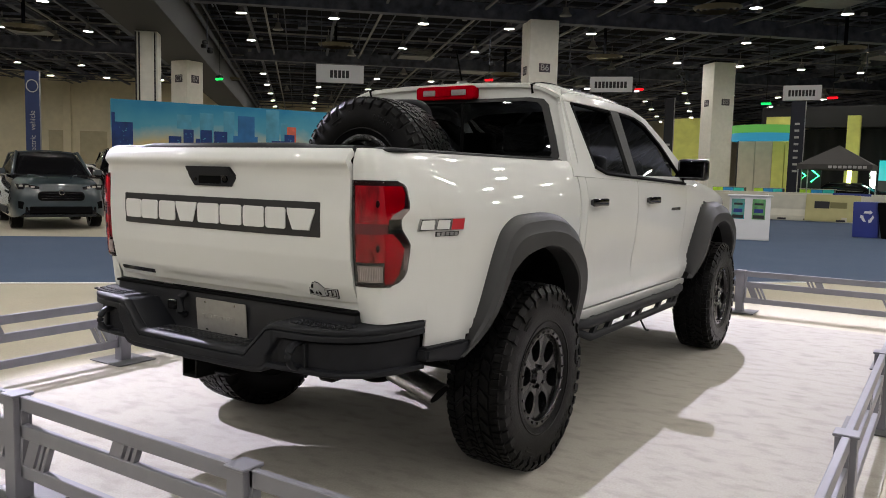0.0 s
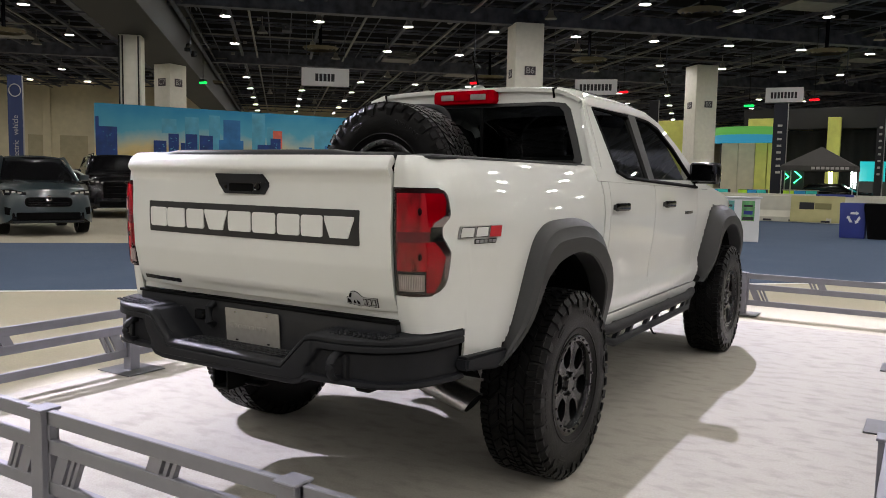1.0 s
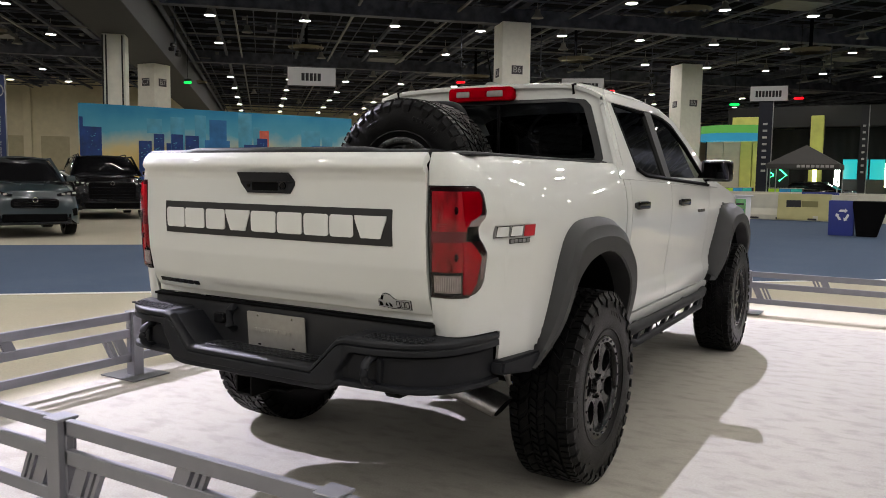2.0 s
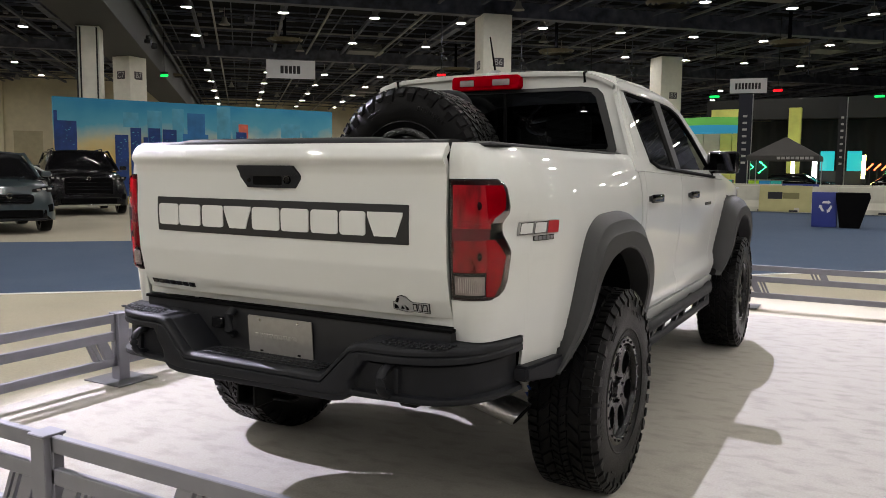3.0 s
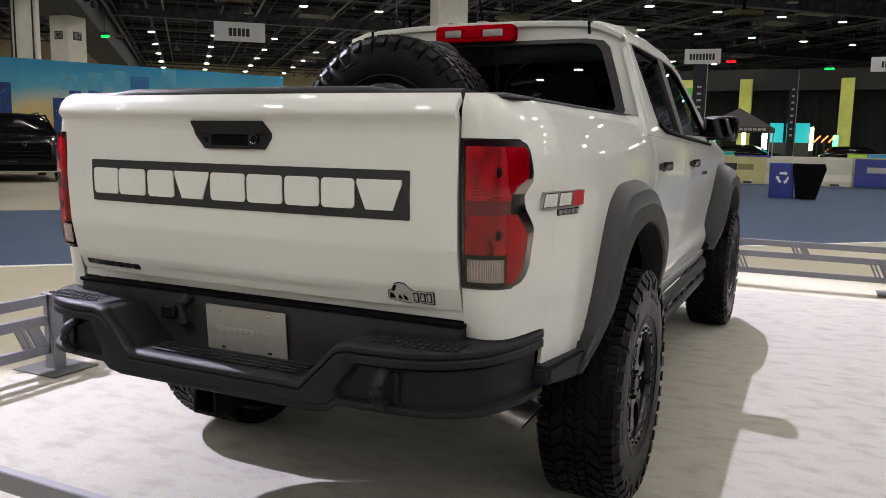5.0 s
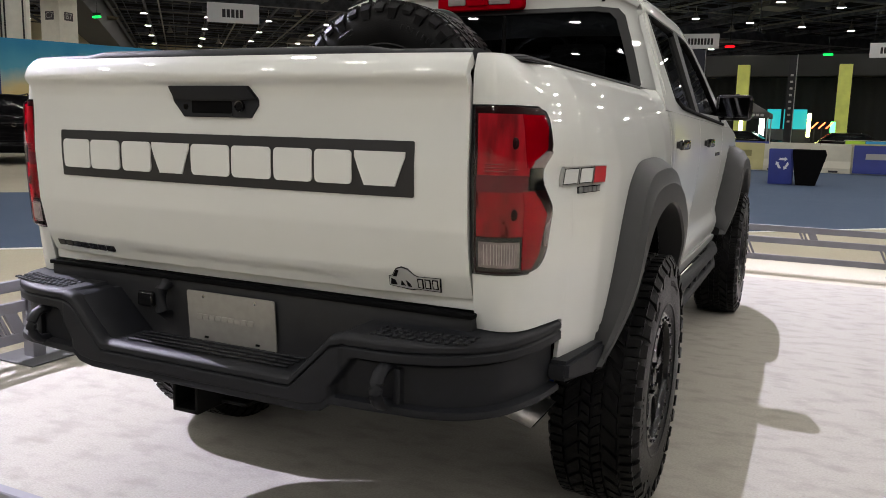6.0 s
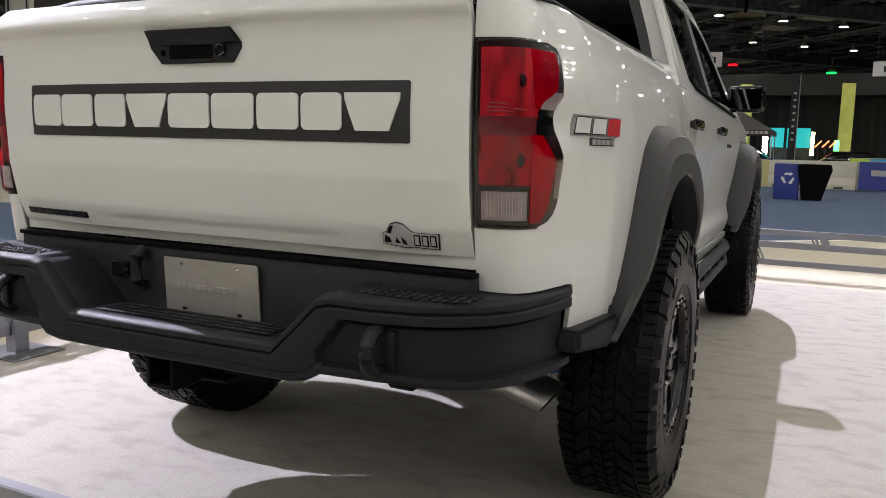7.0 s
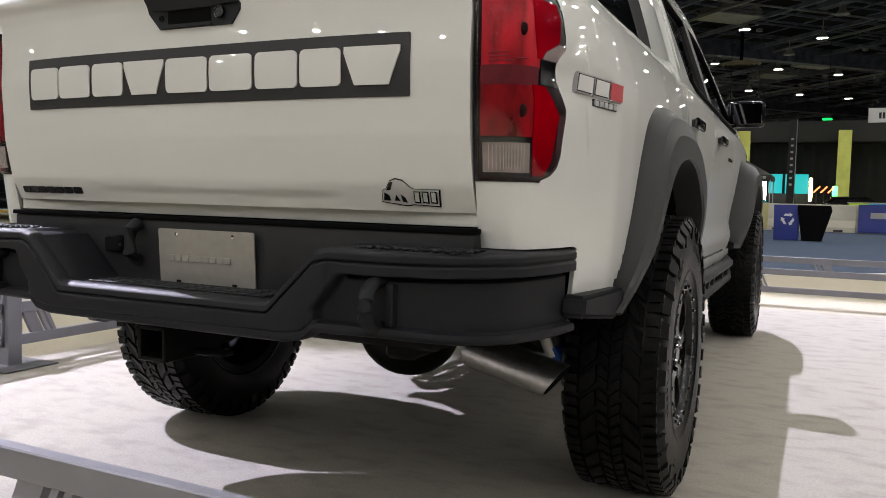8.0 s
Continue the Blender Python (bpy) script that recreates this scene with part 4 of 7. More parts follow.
for side in (1, -1):
    badge = new("side_badge")
    badge.parent = truck
    tagged(badge, "silver and red badge on the bed side")

    def flat(name, poly, material, lift=0.004):
        bm = bmesh.new()
        vs = [bm.verts.new(flank(y, z, lift)) for y, z in poly]
        ws = [bm.verts.new(flank(y, z, -0.003)) for y, z in poly]
        bm.faces.new(vs)
        for i in range(len(vs)):
            bm.faces.new((vs[i], vs[i - 1], ws[i - 1], ws[i]))
        for q in bm.verts:
            q.co.x *= side
        part(name, bm, material, badge, smooth=False)
    def slant(y0, y1, z0, z1, lean=0.30):
        """A leaning block from y0 to y1."""
        return [(y0 + lean * (z0 - 1.156), z0), (y1 + lean * (z0 - 1.156), z0), (y1 + lean * (z1 - 1.156), z1), (y0 + lean * (z1 - 1.156), z1)]
    # leaning silver outlines with paint inside them, and a red block
    for y0, y1 in ((0.206, 0.286), (0.292, 0.372)):
        flat("badge_outline", slant(y0, y1, 1.157, 1.204), SILVER, 0.0075)
        flat("badge_bar", slant(y0 + 0.004, y1 - 0.004, 1.1605, 1.2005), DARKCHROME, 0.0090)
        flat("badge_field", slant(y0 + 0.006, y1 - 0.006, 1.1625, 1.1985), WHITE, 0.0105)
    flat("badge_outline", slant(0.378, 0.452, 1.157, 1.204), SILVER, 0.0075)
    flat("badge_bar", slant(0.381, 0.449, 1.1595, 1.2015), RED, 0.0090)
    flat("badge_outline", slant(0.300, 0.430, 1.135, 1.152), DARKCHROME, 0.003)
    for k in range(5):
        flat("badge_bar", slant(0.304 + 0.025 * k, 0.323 + 0.025 * k, 1.137, 1.150), SILVER, 0.0065)

# rear bumper: one swept shell, wings that wrap round to the flanks
BUMP_PLAN = spline([(0.0, -0.150, 0), (0.35, -0.148, 0), (0.55, -0.138, 0), (0.66, -0.115, 0), (0.745, -0.065, 0), (0.805, 0.005, 0), (0.838, 0.10, 0), (0.853, 0.18, 0), (0.860, 0.262, 0)], 60)


def resample(pts, step):
    out, left = [pts[0]], step
    for a, b in zip(pts, pts[1:]):
        d = (b - a).length
        pos = left
        while pos <= d:
            out.append(a.lerp(b, pos / d))
            pos += step
        left = pos - d
    return out + [pts[-1]]


BUMP_PLAN = resample(BUMP_PLAN, 0.005)
BUMP_ARC = [0.0] + [float(d) for d in np.cumsum([(b - a).length for a, b in zip(BUMP_PLAN, BUMP_PLAN[1:])])]


def bump_top(x):
    return curve_at([(0.0, 0.688), (0.318, 0.688), (0.432, 0.802), (0.465, 0.810), (0.55, 0.808), (2, 0.806)], x)


def bump_bottom(x):
    return curve_at([(0.0, 0.604), (0.36, 0.604), (0.405, 0.612), (0.43, 0.632), (0.6, 0.632), (0.75, 0.622), (2, 0.600)], x)


def bumper_section(i):
    p = BUMP_PLAN[i]
    d = (BUMP_PLAN[min(i + 1, len(BUMP_PLAN) - 1)] - BUMP_PLAN[max(i - 1, 0)]).normalized()
    n = Vector((d.y, -d.x, 0))              # outwards
    arc = BUMP_ARC[i]
    top, bot = bump_top(arc), bump_bottom(arc)
    out = []

    def add(off, z):
        q = p + n * off
        out.append(Vector((q.x, q.y, z)))
    depth = 0.11 if arc < 0.3 else 0.13
    add(-depth, bot + 0.02)
    add(-0.05, bot)
    add(0.006, bot)
    add(0.012, bot + 0.004)
    add(0.012, bot + 0.012)
    add(0.010, bot + 0.020)
    for z in lin(bot + 0.024, top - 0.010, 64):
        pocket_edge = 0.428 + max(0.0, z - 0.68) * 0.75
        k = min(1.0, max(0.0, (arc - pocket_edge) / 0.016)) * min(1.0, max(0.0, (top - 0.050 - z) / 0.006))
        k = k * k * (3 - 2 * k)
        o = 0.012 - 0.026 * k
        o -= 0.012 * max(0.0, 1 - abs(z - (top - 0.057)) / 0.006) * min(1.0, max(0.0, (arc - 0.49) / 0.02))
        o -= 0.007 * max(0.0, 1 - abs(z - (top - 0.026)) / 0.0045)
        if arc < 0.46:
            o += 0.006 * math.sin(math.pi * (z - bot) / (top - bot))
        add(o, z)
    add(0.009, top - 0.005)
    add(0.0, top)
    add(-0.02, top + 0.001)
    if arc < 0.46:
        add(-0.03, top - 0.004)
    else:
        add(-0.03, top + 0.001)
    add(-0.14, top - 0.004 if arc < 0.46 else top + 0.003)
    return out


bumper = new("rear_bumper")
bumper.parent = truck
tagged(bumper, "black textured off-road rear bumper")
bm = bmesh.new()
secs = [bumper_section(i) for i in range(len(BUMP_PLAN))]
secs = [[Vector((-q.x, q.y, q.z)) for q in s] for s in secs[:0:-1]] + secs
grid = [[bm.verts.new(q) for q in s] for s in secs]
for ra, rb in zip(grid, grid[1:]):
    for k in range(len(ra) - 1):
        bm.faces.new((ra[k], ra[k + 1], rb[k + 1], rb[k]))
for row in (grid[0], grid[-1]):
    bm.faces.new([bm.verts.new(q.co) for q in row])
part("bumper_shell", bm, PLASTIC, bumper, angle=62)
# wall behind the plate, with slanting cheeks
bm = bmesh.new()
prism(bm, [(-0.72, 0.842), (0.72, 0.842), (0.72, 0.80), (0.46, 0.80), (0.32, 0.66), (-0.32, 0.66), (-0.46, 0.80), (-0.72, 0.80)], "y", 0.018, 0.10, 0.006)
part("recess_wall", bm, RECESS, bumper)
bm = bmesh.new()
box(bm, (0, 0.080, 0.875), (1.468, 0.06, 0.040), 0.004, seg=2)
part("gate_foot", bm, WHITE, bumper)
bm = bmesh.new()
box(bm, (0, 0.026, 0.847), (1.45, 0.03, 0.012), 0.003, seg=2)
part("top_trim", bm, BLACKMATT, bumper)
for side in (1, -1):
    bm = bmesh.new()
    prism(bm, [(side * 0.296, 0.672), (side * 0.33, 0.672), (side * 0.45, 0.780), (side * 0.45, 0.797), (side * 0.428, 0.797)], "y", -0.125, 0.03, 0.004)
    part("cheek", bm, PLASTIC, bumper)
    bm = bmesh.new()
    for i in range(12):
        for j in range(3):
            box(bm, (side * (0.52 + 0.021 * i), -0.105 + 0.03 * j + 0.0015 * max(0, i - 5) ** 1.6, 0.811), (0.013, 0.018, 0.006), 0.002)
    tagged(part("step_pad", bm, PLASTIC, bumper, "studded step pad", smooth=False), kind="stuff")
    # recovery ring
    bm = bmesh.new()
    pts = [(side * 0.572, -0.128 - 0.052 * abs(math.sin(a)) ** 0.8, 0.698 + 0.045 * math.cos(a)) for a in lin(0.0, math.pi, 14)]
    tube(bm, [(side * 0.572, -0.085, 0.745)] + pts + [(side * 0.572, -0.085, 0.651)], 0.0135, 10)
    for q in bm.verts:
        q.co.x = side * 0.572 + (q.co.x - side * 0.572) * 1.25
    box(bm, (side * 0.60, -0.118, 0.698), (0.02, 0.03, 0.088), 0.006, seg=2)
    part("recovery_ring", bm, PLASTIC, bumper, "black recovery ring")
bm = bmesh.new()
for i in range(11):
    for j in range(4):
        box(bm, (-0.25 + 0.05 * i, -0.105 + 0.026 * j, 0.689), (0.047, 0.011, 0.004), 0.0015)
tagged(part("step_pad", bm, PLASTIC, bumper, "ribbed centre step", smooth=False), kind="stuff")
bm = bmesh.new()
tube(bm, [(-0.235, 0.012, 0.83), (-0.235, -0.012, 0.815), (-0.235, -0.016, 0.755), (-0.235, 0.01, 0.735)], 0.018, 10)
part("plug_cover", bm, PLASTIC, bumper)
bm = bmesh.new()
box(bm, (-0.315, 0.008, 0.775), (0.06, 0.02, 0.045), 0.006)
part("plug_cover", bm, BLACKGLOSS, bumper)
plate = new("plate")
plate.parent = truck
tagged(plate, "blank brushed metal plate")
bm = bmesh.new()
prism(bm, rounded(-0.1525, 0.1525, 0.676, 0.8215, 0.006, 3), "y", 0.0, 0.004)
for v in bm.verts:
    v.co.y += 0.010 * (0.8215 - v.co.z) / 0.145
part("plate_sheet", bm, PLATE, plate, smooth=False)
bm = bmesh.new()
for x in (-0.09, 0.09):
    lathe(bm, [(0, 0.004), (0.005, 0.003), (0.006, 0.0)], 10, pose(x, 0.001, 0.808, 0, 0, -90))
    part("screw", bm, CHROME, plate)
    bm = bmesh.new()
    box(bm, (x, 0.008, 0.689), (0.014, 0.004, 0.006), 0.001)
    part("slot", bm, BLACKMATT, plate)
    bm = bmesh.new()
bm = bmesh.new()
for i in range(9):
    box(bm, (-0.11 + 0.0225 * i, 0.0045, 0.748), (0.018, 0.003, 0.016), 0.001)
part("embossed_bar", bm, PLATE, plate, "row of plain embossed bars")

# cab: planar glasshouse sides, roof, rear wall
def glass_x(z):
    return 0.868 - (z - 1.385) * 0.345


SIDE_OUT = [(1.64, 1.385), (3.96, 1.335), (3.80, 1.43), (3.42, 1.65), (3.14, 1.785), (2.86, 1.845), (2.30, 1.872), (1.80, 1.862), (1.735, 1.80), (1.68, 1.55)]
WIN_REAR = [(1.975, 1.445), (2.10, 1.415), (2.52, 1.398), (2.475, 1.775), (2.44, 1.79), (1.90, 1.80), (1.87, 1.785)]
WIN_FRONT = [(2.61, 1.395), (3.62, 1.362), (3.60, 1.40), (3.30, 1.62), (3.06, 1.742), (2.86, 1.785), (2.58, 1.792)]


def fill(bm, loops, put):
    edges = []
    for lp in loops:
        vs = [bm.verts.new(put(p)) for p in lp]
        edges += [bm.edges.new((vs[i], vs[(i + 1) % len(vs)])) for i in range(len(vs))]
    bmesh.ops.triangle_fill(bm, edges=edges, use_beauty=True, use_dissolve=False)
    return bm


def grow(poly, d):
    c = Vector((sum(p[0] for p in poly) / len(poly), sum(p[1] for p in poly) / len(poly)))
    return [tuple(c + (Vector(p) - c) * (1 + d / (Vector(p) - c).length)) for p in poly]


for side in (1, -1):
    def put(p, off=0.0):
        return (side * (glass_x(p[1]) + off), p[0], p[1])
    bm = fill(bmesh.new(), [SIDE_OUT, grow(WIN_REAR, 0.012), grow(WIN_FRONT, 0.012)], put)
    thicken(bm, 0.02)
    part("cab_side_frame", bm, WHITE, truck, smooth=False)
    for name, win in (("rear_window", WIN_REAR), ("front_window", WIN_FRONT)):
        bm = fill(bmesh.new(), [grow(win, 0.014), grow(win, -0.012)], lambda p: put(p, 0.003))
        thicken(bm, 0.025)
        seal = part("window_seal", bm, BLACKMATT, truck, smooth=False)
        bm = fill(bmesh.new(), [grow(win, 0.0)], lambda p: put(p, -0.012))
        pane = part("window_pane", bm, CLEARGLASS, seal, "tinted side window", smooth=False)
        pane.visible_shadow = False
    # dark B pillar between the side windows
    bm = bmesh.new()
    prism(bm, [(2.505, 1.395), (2.625, 1.392), (2.60, 1.80), (2.46, 1.80)], "x", 0.0, 0.02)
    for v in bm.verts:
        v.co.x = side * (glass_x(v.co.z) + 0.002 + (0.004 if v.co.x > 0.01 else -0.02))
    part("door_pillar", bm, FLARE, truck, smooth=False)
    # belt moulding
    bm = bmesh.new()
    tube(bm, [(side * (glass_x(z) + 0.008), y, z) for y, z in ((1.96, 1.438), (2.10, 1.405), (2.55, 1.388), (3.62, 1.352))], 0.009, 8)
    part("belt_moulding", bm, BLACKMATT, truck)
    # door handles
    for y in (1.93, 2.87):
        h = new("door_handle")
        h.parent = truck
        tagged(h, "dark chrome door handle")
        bm = bmesh.new()
        xo = side * (side_x(y, 1.24))
        box(bm, (xo + side * 0.022, y, 1.242), (0.020, 0.215, 0.044), 0.011, seg=3)
        for dy in (-0.082, 0.082):
            box(bm, (xo + side * 0.010, y + dy, 1.242), (0.03, 0.03, 0.03), 0.006)
        part("grip", bm, DARKCHROME, h)
        bm = bmesh.new()
        lathe(bm, [(0.0, 0.001), (0.05, 0.001), (0.052, -0.002)], 20, Matrix.Translation((xo, y, 1.235)) @ Matrix.Diagonal((side, 1.5, 0.62, 1)))
        part("bowl", bm, WHITE, h)
    # fender badge bars
    bm = bmesh.new()
    for k in range(7):
        box(bm, (side * (side_x(3.4, 1.17) + 0.001), 3.33 + 0.03 * k, 1.172), (0.006, 0.024, 0.02), 0.002)
    part("model_bars", bm, BLACKGLOSS, truck)
    # mirror
    mirror = new("door_mirror")
    mirror.parent = truck
    tagged(mirror, "black door mirror with chrome edge")
    bm = bmesh.new()
    box(bm, (side * 0.950, 3.59, 1.455), (0.215, 0.10, 0.155), 0.035, seg=4)
    tube(bm, [(side * 0.82, 3.64, 1.40), (side * 0.88, 3.61, 1.405)], 0.028, 10)
    part("mirror_shell", bm, BLACKGLOSS, mirror)
    bm = bmesh.new()
    box(bm, (side * 0.952, 3.538, 1.455), (0.180, 0.006, 0.122), 0.002)
    # the dark reflection is put into the glass colour
    part("mirror_glass", bm, MIRROR, mirror, "mirror glass coloured dark like the hall it should reflect")
    # seats
for x, y in ((0.36, 2.75), (-0.36, 2.75), (0.40, 1.98), (-0.40, 1.98)):
    seat = new("seat")
    seat.parent = truck
    bm = bmesh.new()
    box(bm, (x, y, 1.25), (0.48, 0.14, 0.56), 0.05, seg=3)
    part("seat_back", bm, SEAT, seat)
    bm = bmesh.new()
    box(bm, (x, y - 0.03, 1.60), (0.25, 0.09, 0.17), 0.035, seg=3)
    for dx in (-0.05, 0.05):
        tube(bm, [(x + dx, y - 0.02, 1.48), (x + dx, y - 0.03, 1.58)], 0.007, 6)
    part("headrest", bm, SEAT, seat)
    bm = bmesh.new()
    box(bm, (x, y + 0.27, 0.98), (0.48, 0.50, 0.16), 0.05, seg=3)
    part("cushion", bm, SEAT, seat)
bm = bmesh.new()
prism(bm, [(3.55, 1.20), (3.62, 1.34), (3.92, 1.33), (3.95, 0.9), (3.6, 0.9)], "x", -0.78, 0.78, 0.02)
part("dashboard", bm, SEAT, truck)
bm = bmesh.new()
tube(bm, [(-0.38 + 0.19 * math.cos(a), 3.42 + 0.07 * math.sin(a), 1.30 + 0.175 * math.sin(a)) for a in lin(0, 2 * math.pi, 25)[:-1]], 0.014, 8, close=True)
box(bm, (-0.38, 3.44, 1.30), (0.34, 0.03, 0.05), 0.01)
part("steering_wheel", bm, SEAT, truck)
bm = bmesh.new()
box(bm, (0, 2.75, 0.80), (1.60, 2.1, 0.06))
part("cab_floor", bm, BLACKMATT, truck)


def roof_z(x, y):
    k = abs(x) / 0.72
    z = 1.928 - 0.022 * k ** 2 - 0.055 * max(0, k - 0.72) ** 2 / 0.078
    if y < 1.95:
        z -= 0.030 * ((1.95 - y) / 0.27) ** 2
    if y > 2.5:
        z -= 0.07 * ((y - 2.5) / 0.7) ** 2
    return z


bm = bmesh.new()
sheet(bm, lambda x, y: (x, y + 0.03 * (abs(x) / 0.72) ** 2 * (y < 1.9), roof_z(x, y)), lin(-0.72, 0.72, 44), lin(1.69, 3.10, 40))
thicken(bm, 0.02)
part("roof", bm, WHITE, truck, angle=60)
for side in (1, -1):       # roof drip edges join roof and sides
    bm = bmesh.new()
    ys = lin(1.72, 3.08, 26)
    rows = [[(side * 0.705, y, roof_z(0.72, y) + 0.006), (side * 0.728, y, roof_z(0.72, y) - 0.012), (side * 0.735, y, min(roof_z(0.72, y) - 0.04, 1.80)), (side * 0.715, y, min(roof_z(0.72, y) - 0.06, 1.79))] for y in ys]
    g = [[bm.verts.new(p) for p in r] for r in rows]
    for ra, rb in zip(g, g[1:]):
        for k in range(3):
            bm.faces.new((ra[k], ra[k + 1], rb[k + 1], rb[k]))
    thicken(bm, 0.006)
    part("roof_rail", bm, WHITE, truck, angle=60)


for side in (1, -1):       # dark joint between roof skin and cab side
    bm = bmesh.new()
    tube(bm, [(side * 0.565, 1.70 + 0.02, roof_z(0.565, 1.70) - 0.05), (side * 0.565, 1.705, roof_z(0.565, 1.705) - 0.003)] + [(side * 0.565, y, roof_z(0.565, y) - 0.003) for y in lin(1.74, 3.05, 14)], 0.008, 8)
    part("roof_joint", bm, BLACKMATT, truck)


# rear wall of the cab, leaning forward towards the roof
def back_y(x, z):
    return 1.655 + (z - 1.40) * 0.12 + 0.05 * (abs(x) / 0.75) ** 3


BACK_OUT = [(-0.86, 1.36), (0.86, 1.36), (0.845, 1.46), (0.79, 1.64), (0.735, 1.80), (0.715, 1.862), (0.60, 1.893), (0.30, 1.905), (0.0, 1.908), (-0.30, 1.905), (-0.60, 1.893), (-0.715, 1.862), (-0.735, 1.80), (-0.79, 1.64), (-0.845, 1.46)]
BACK_WIN = [(-0.735, 1.47), (0.735, 1.47), (0.745, 1.49), (0.715, 1.60), (0.66, 1.775), (0.63, 1.805), (0.55, 1.815), (-0.55, 1.815), (-0.63, 1.805), (-0.66, 1.775), (-0.715, 1.60), (-0.745, 1.49)]
bm = fill(bmesh.new(), [BACK_OUT, BACK_WIN], lambda p: (p[0], back_y(*p), p[1]))
thicken(bm, 0.02)
part("cab_back", bm, WHITE, truck, smooth=False)
rear_glass = new("rear_screen")
rear_glass.parent = truck
tagged(rear_glass, "dark tinted sliding rear window")
inner = [(x * 0.945, 1.490 + (z - 1.47) * 0.89) for x, z in BACK_WIN]
bm = fill(bmesh.new(), [BACK_WIN, inner], lambda p: (p[0], back_y(*p) - 0.008, p[1]))
thicken(bm, 0.02)
part("screen_frame", bm, FLARE, rear_glass, "grey plastic window frame", smooth=False)
bm = fill(bmesh.new(), [inner], lambda p: (p[0], back_y(*p) + 0.004, p[1]))
pane = part("screen_pane", bm, GLASS, rear_glass, smooth=False)
pane.visible_shadow = False
for x in (-0.21, 0.135):
    bm = bmesh.new()
    box(bm, (x, 1.685, 1.645), (0.016, 0.016, 0.28), 0.003)
    part("slider_post", bm, BLACKMATT, rear_glass)
# high brake light
brake = new("high_brake_light")
brake.parent = truck
tagged(brake, "red and clear high brake light")
bm = bmesh.new()
prism(bm, rounded(-0.188, 0.219, 1.814, 1.890, 0.02, 4), "y", 1.672, 1.73, 0.006)
part("red_cover", bm, BRIGHTRED, brake)
for x, w in ((-0.093, 0.085), (0.112, 0.10)):
    bm = bmesh.new()
    box(bm, (x, 1.671, 1.852), (w, 0.008, 0.034), 0.006, seg=2)
    part("clear_lens", bm, SMOKECLEAR, brake, "smoky clear lens")
bm = bmesh.new()
box(bm, (0.005, 1.670, 1.852), (0.10, 0.008, 0.042), 0.006, seg=2)
part("lamp_lens", bm, BRIGHTRED, brake, "bright red centre lens")
bm = bmesh.new()
lathe(bm, [(0.0, 0.045), (0.03, 0.04), (0.05, 0.02), (0.055, 0.0)], 20, pose(-0.10, 2.05, 1.925, 0, -90, 0))
part("antenna_base", bm, SILVER, truck, "pale antenna base")
bm = bmesh.new()
tube(bm, [(-0.10, 2.05, 1.95), (-0.10, 1.97, 2.15)], [0.007, 0.004], 8)
part("roof_antenna", bm, BLACKMATT, truck)
# windscreen, bonnet, front
bm = bmesh.new()
sheet(bm, lambda x, k: (x * (0.70 + 0.10 * k), 3.10 + 0.88 * k - 0.10 * (abs(x)) ** 2 * k, roof_z(x * 0.7, 3.08) - 0.01 - 0.545 * k - 0.0 * x), lin(-1, 1, 14), lin(0, 1, 8))
pane = part("windscreen", bm, CLEARGLASS, truck)
pane.visible_shadow = False
bm = bmesh.new()
sheet(bm, lambda x, y: (x * (side_x(y, 1.2) - 0.01), y, bonnet_z(y) + 0.055 - 0.055 * abs(x) ** 3 + 0.02 * (abs(x) < 0.55)), lin(-1, 1, 40), lin(3.86, 5.12, 30))
thicken(bm, 0.015)
part("bonnet", bm, WHITE, truck, angle=50)
bm = bmesh.new()
box(bm, (0, 5.13, 1.0), (1.50, 0.12, 0.42), 0.04, seg=2)
part("grille", bm, BLACKGLOSS, truck)
bm = bmesh.new()
prism(bm, [(-0.80, 5.08), (-0.70, 5.22), (0.70, 5.22), (0.80, 5.08), (0.80, 5.0), (-0.80, 5.0)], "z", 0.58, 0.80, 0.02)
part("front_bumper", bm, PLASTIC, truck)
for side in (1, -1):
    bm = bmesh.new()
    box(bm, (side * 0.66, 5.12, 1.10), (0.24, 0.14, 0.10), 0.02, seg=2)
    part("headlight", bm, CLEARLENS, truck)
# load bed
bm = bmesh.new()
box(bm, (0, 0.86, 0.92), (1.46, 1.60, 0.05))
box(bm, (0.73, 0.86, 1.19), (0.04, 1.60, 0.52))
box(bm, (-0.73, 0.86, 1.19), (0.04, 1.60, 0.52))
box(bm, (0, 1.645, 1.19), (1.46, 0.03, 0.52))
part("bed_liner", bm, BLACKMATT, truck)
bm = bmesh.new()
box(bm, (0, 2.6, 0.70), (1.30, 4.9, 0.10))
part("underbody", bm, CHASSIS, truck)
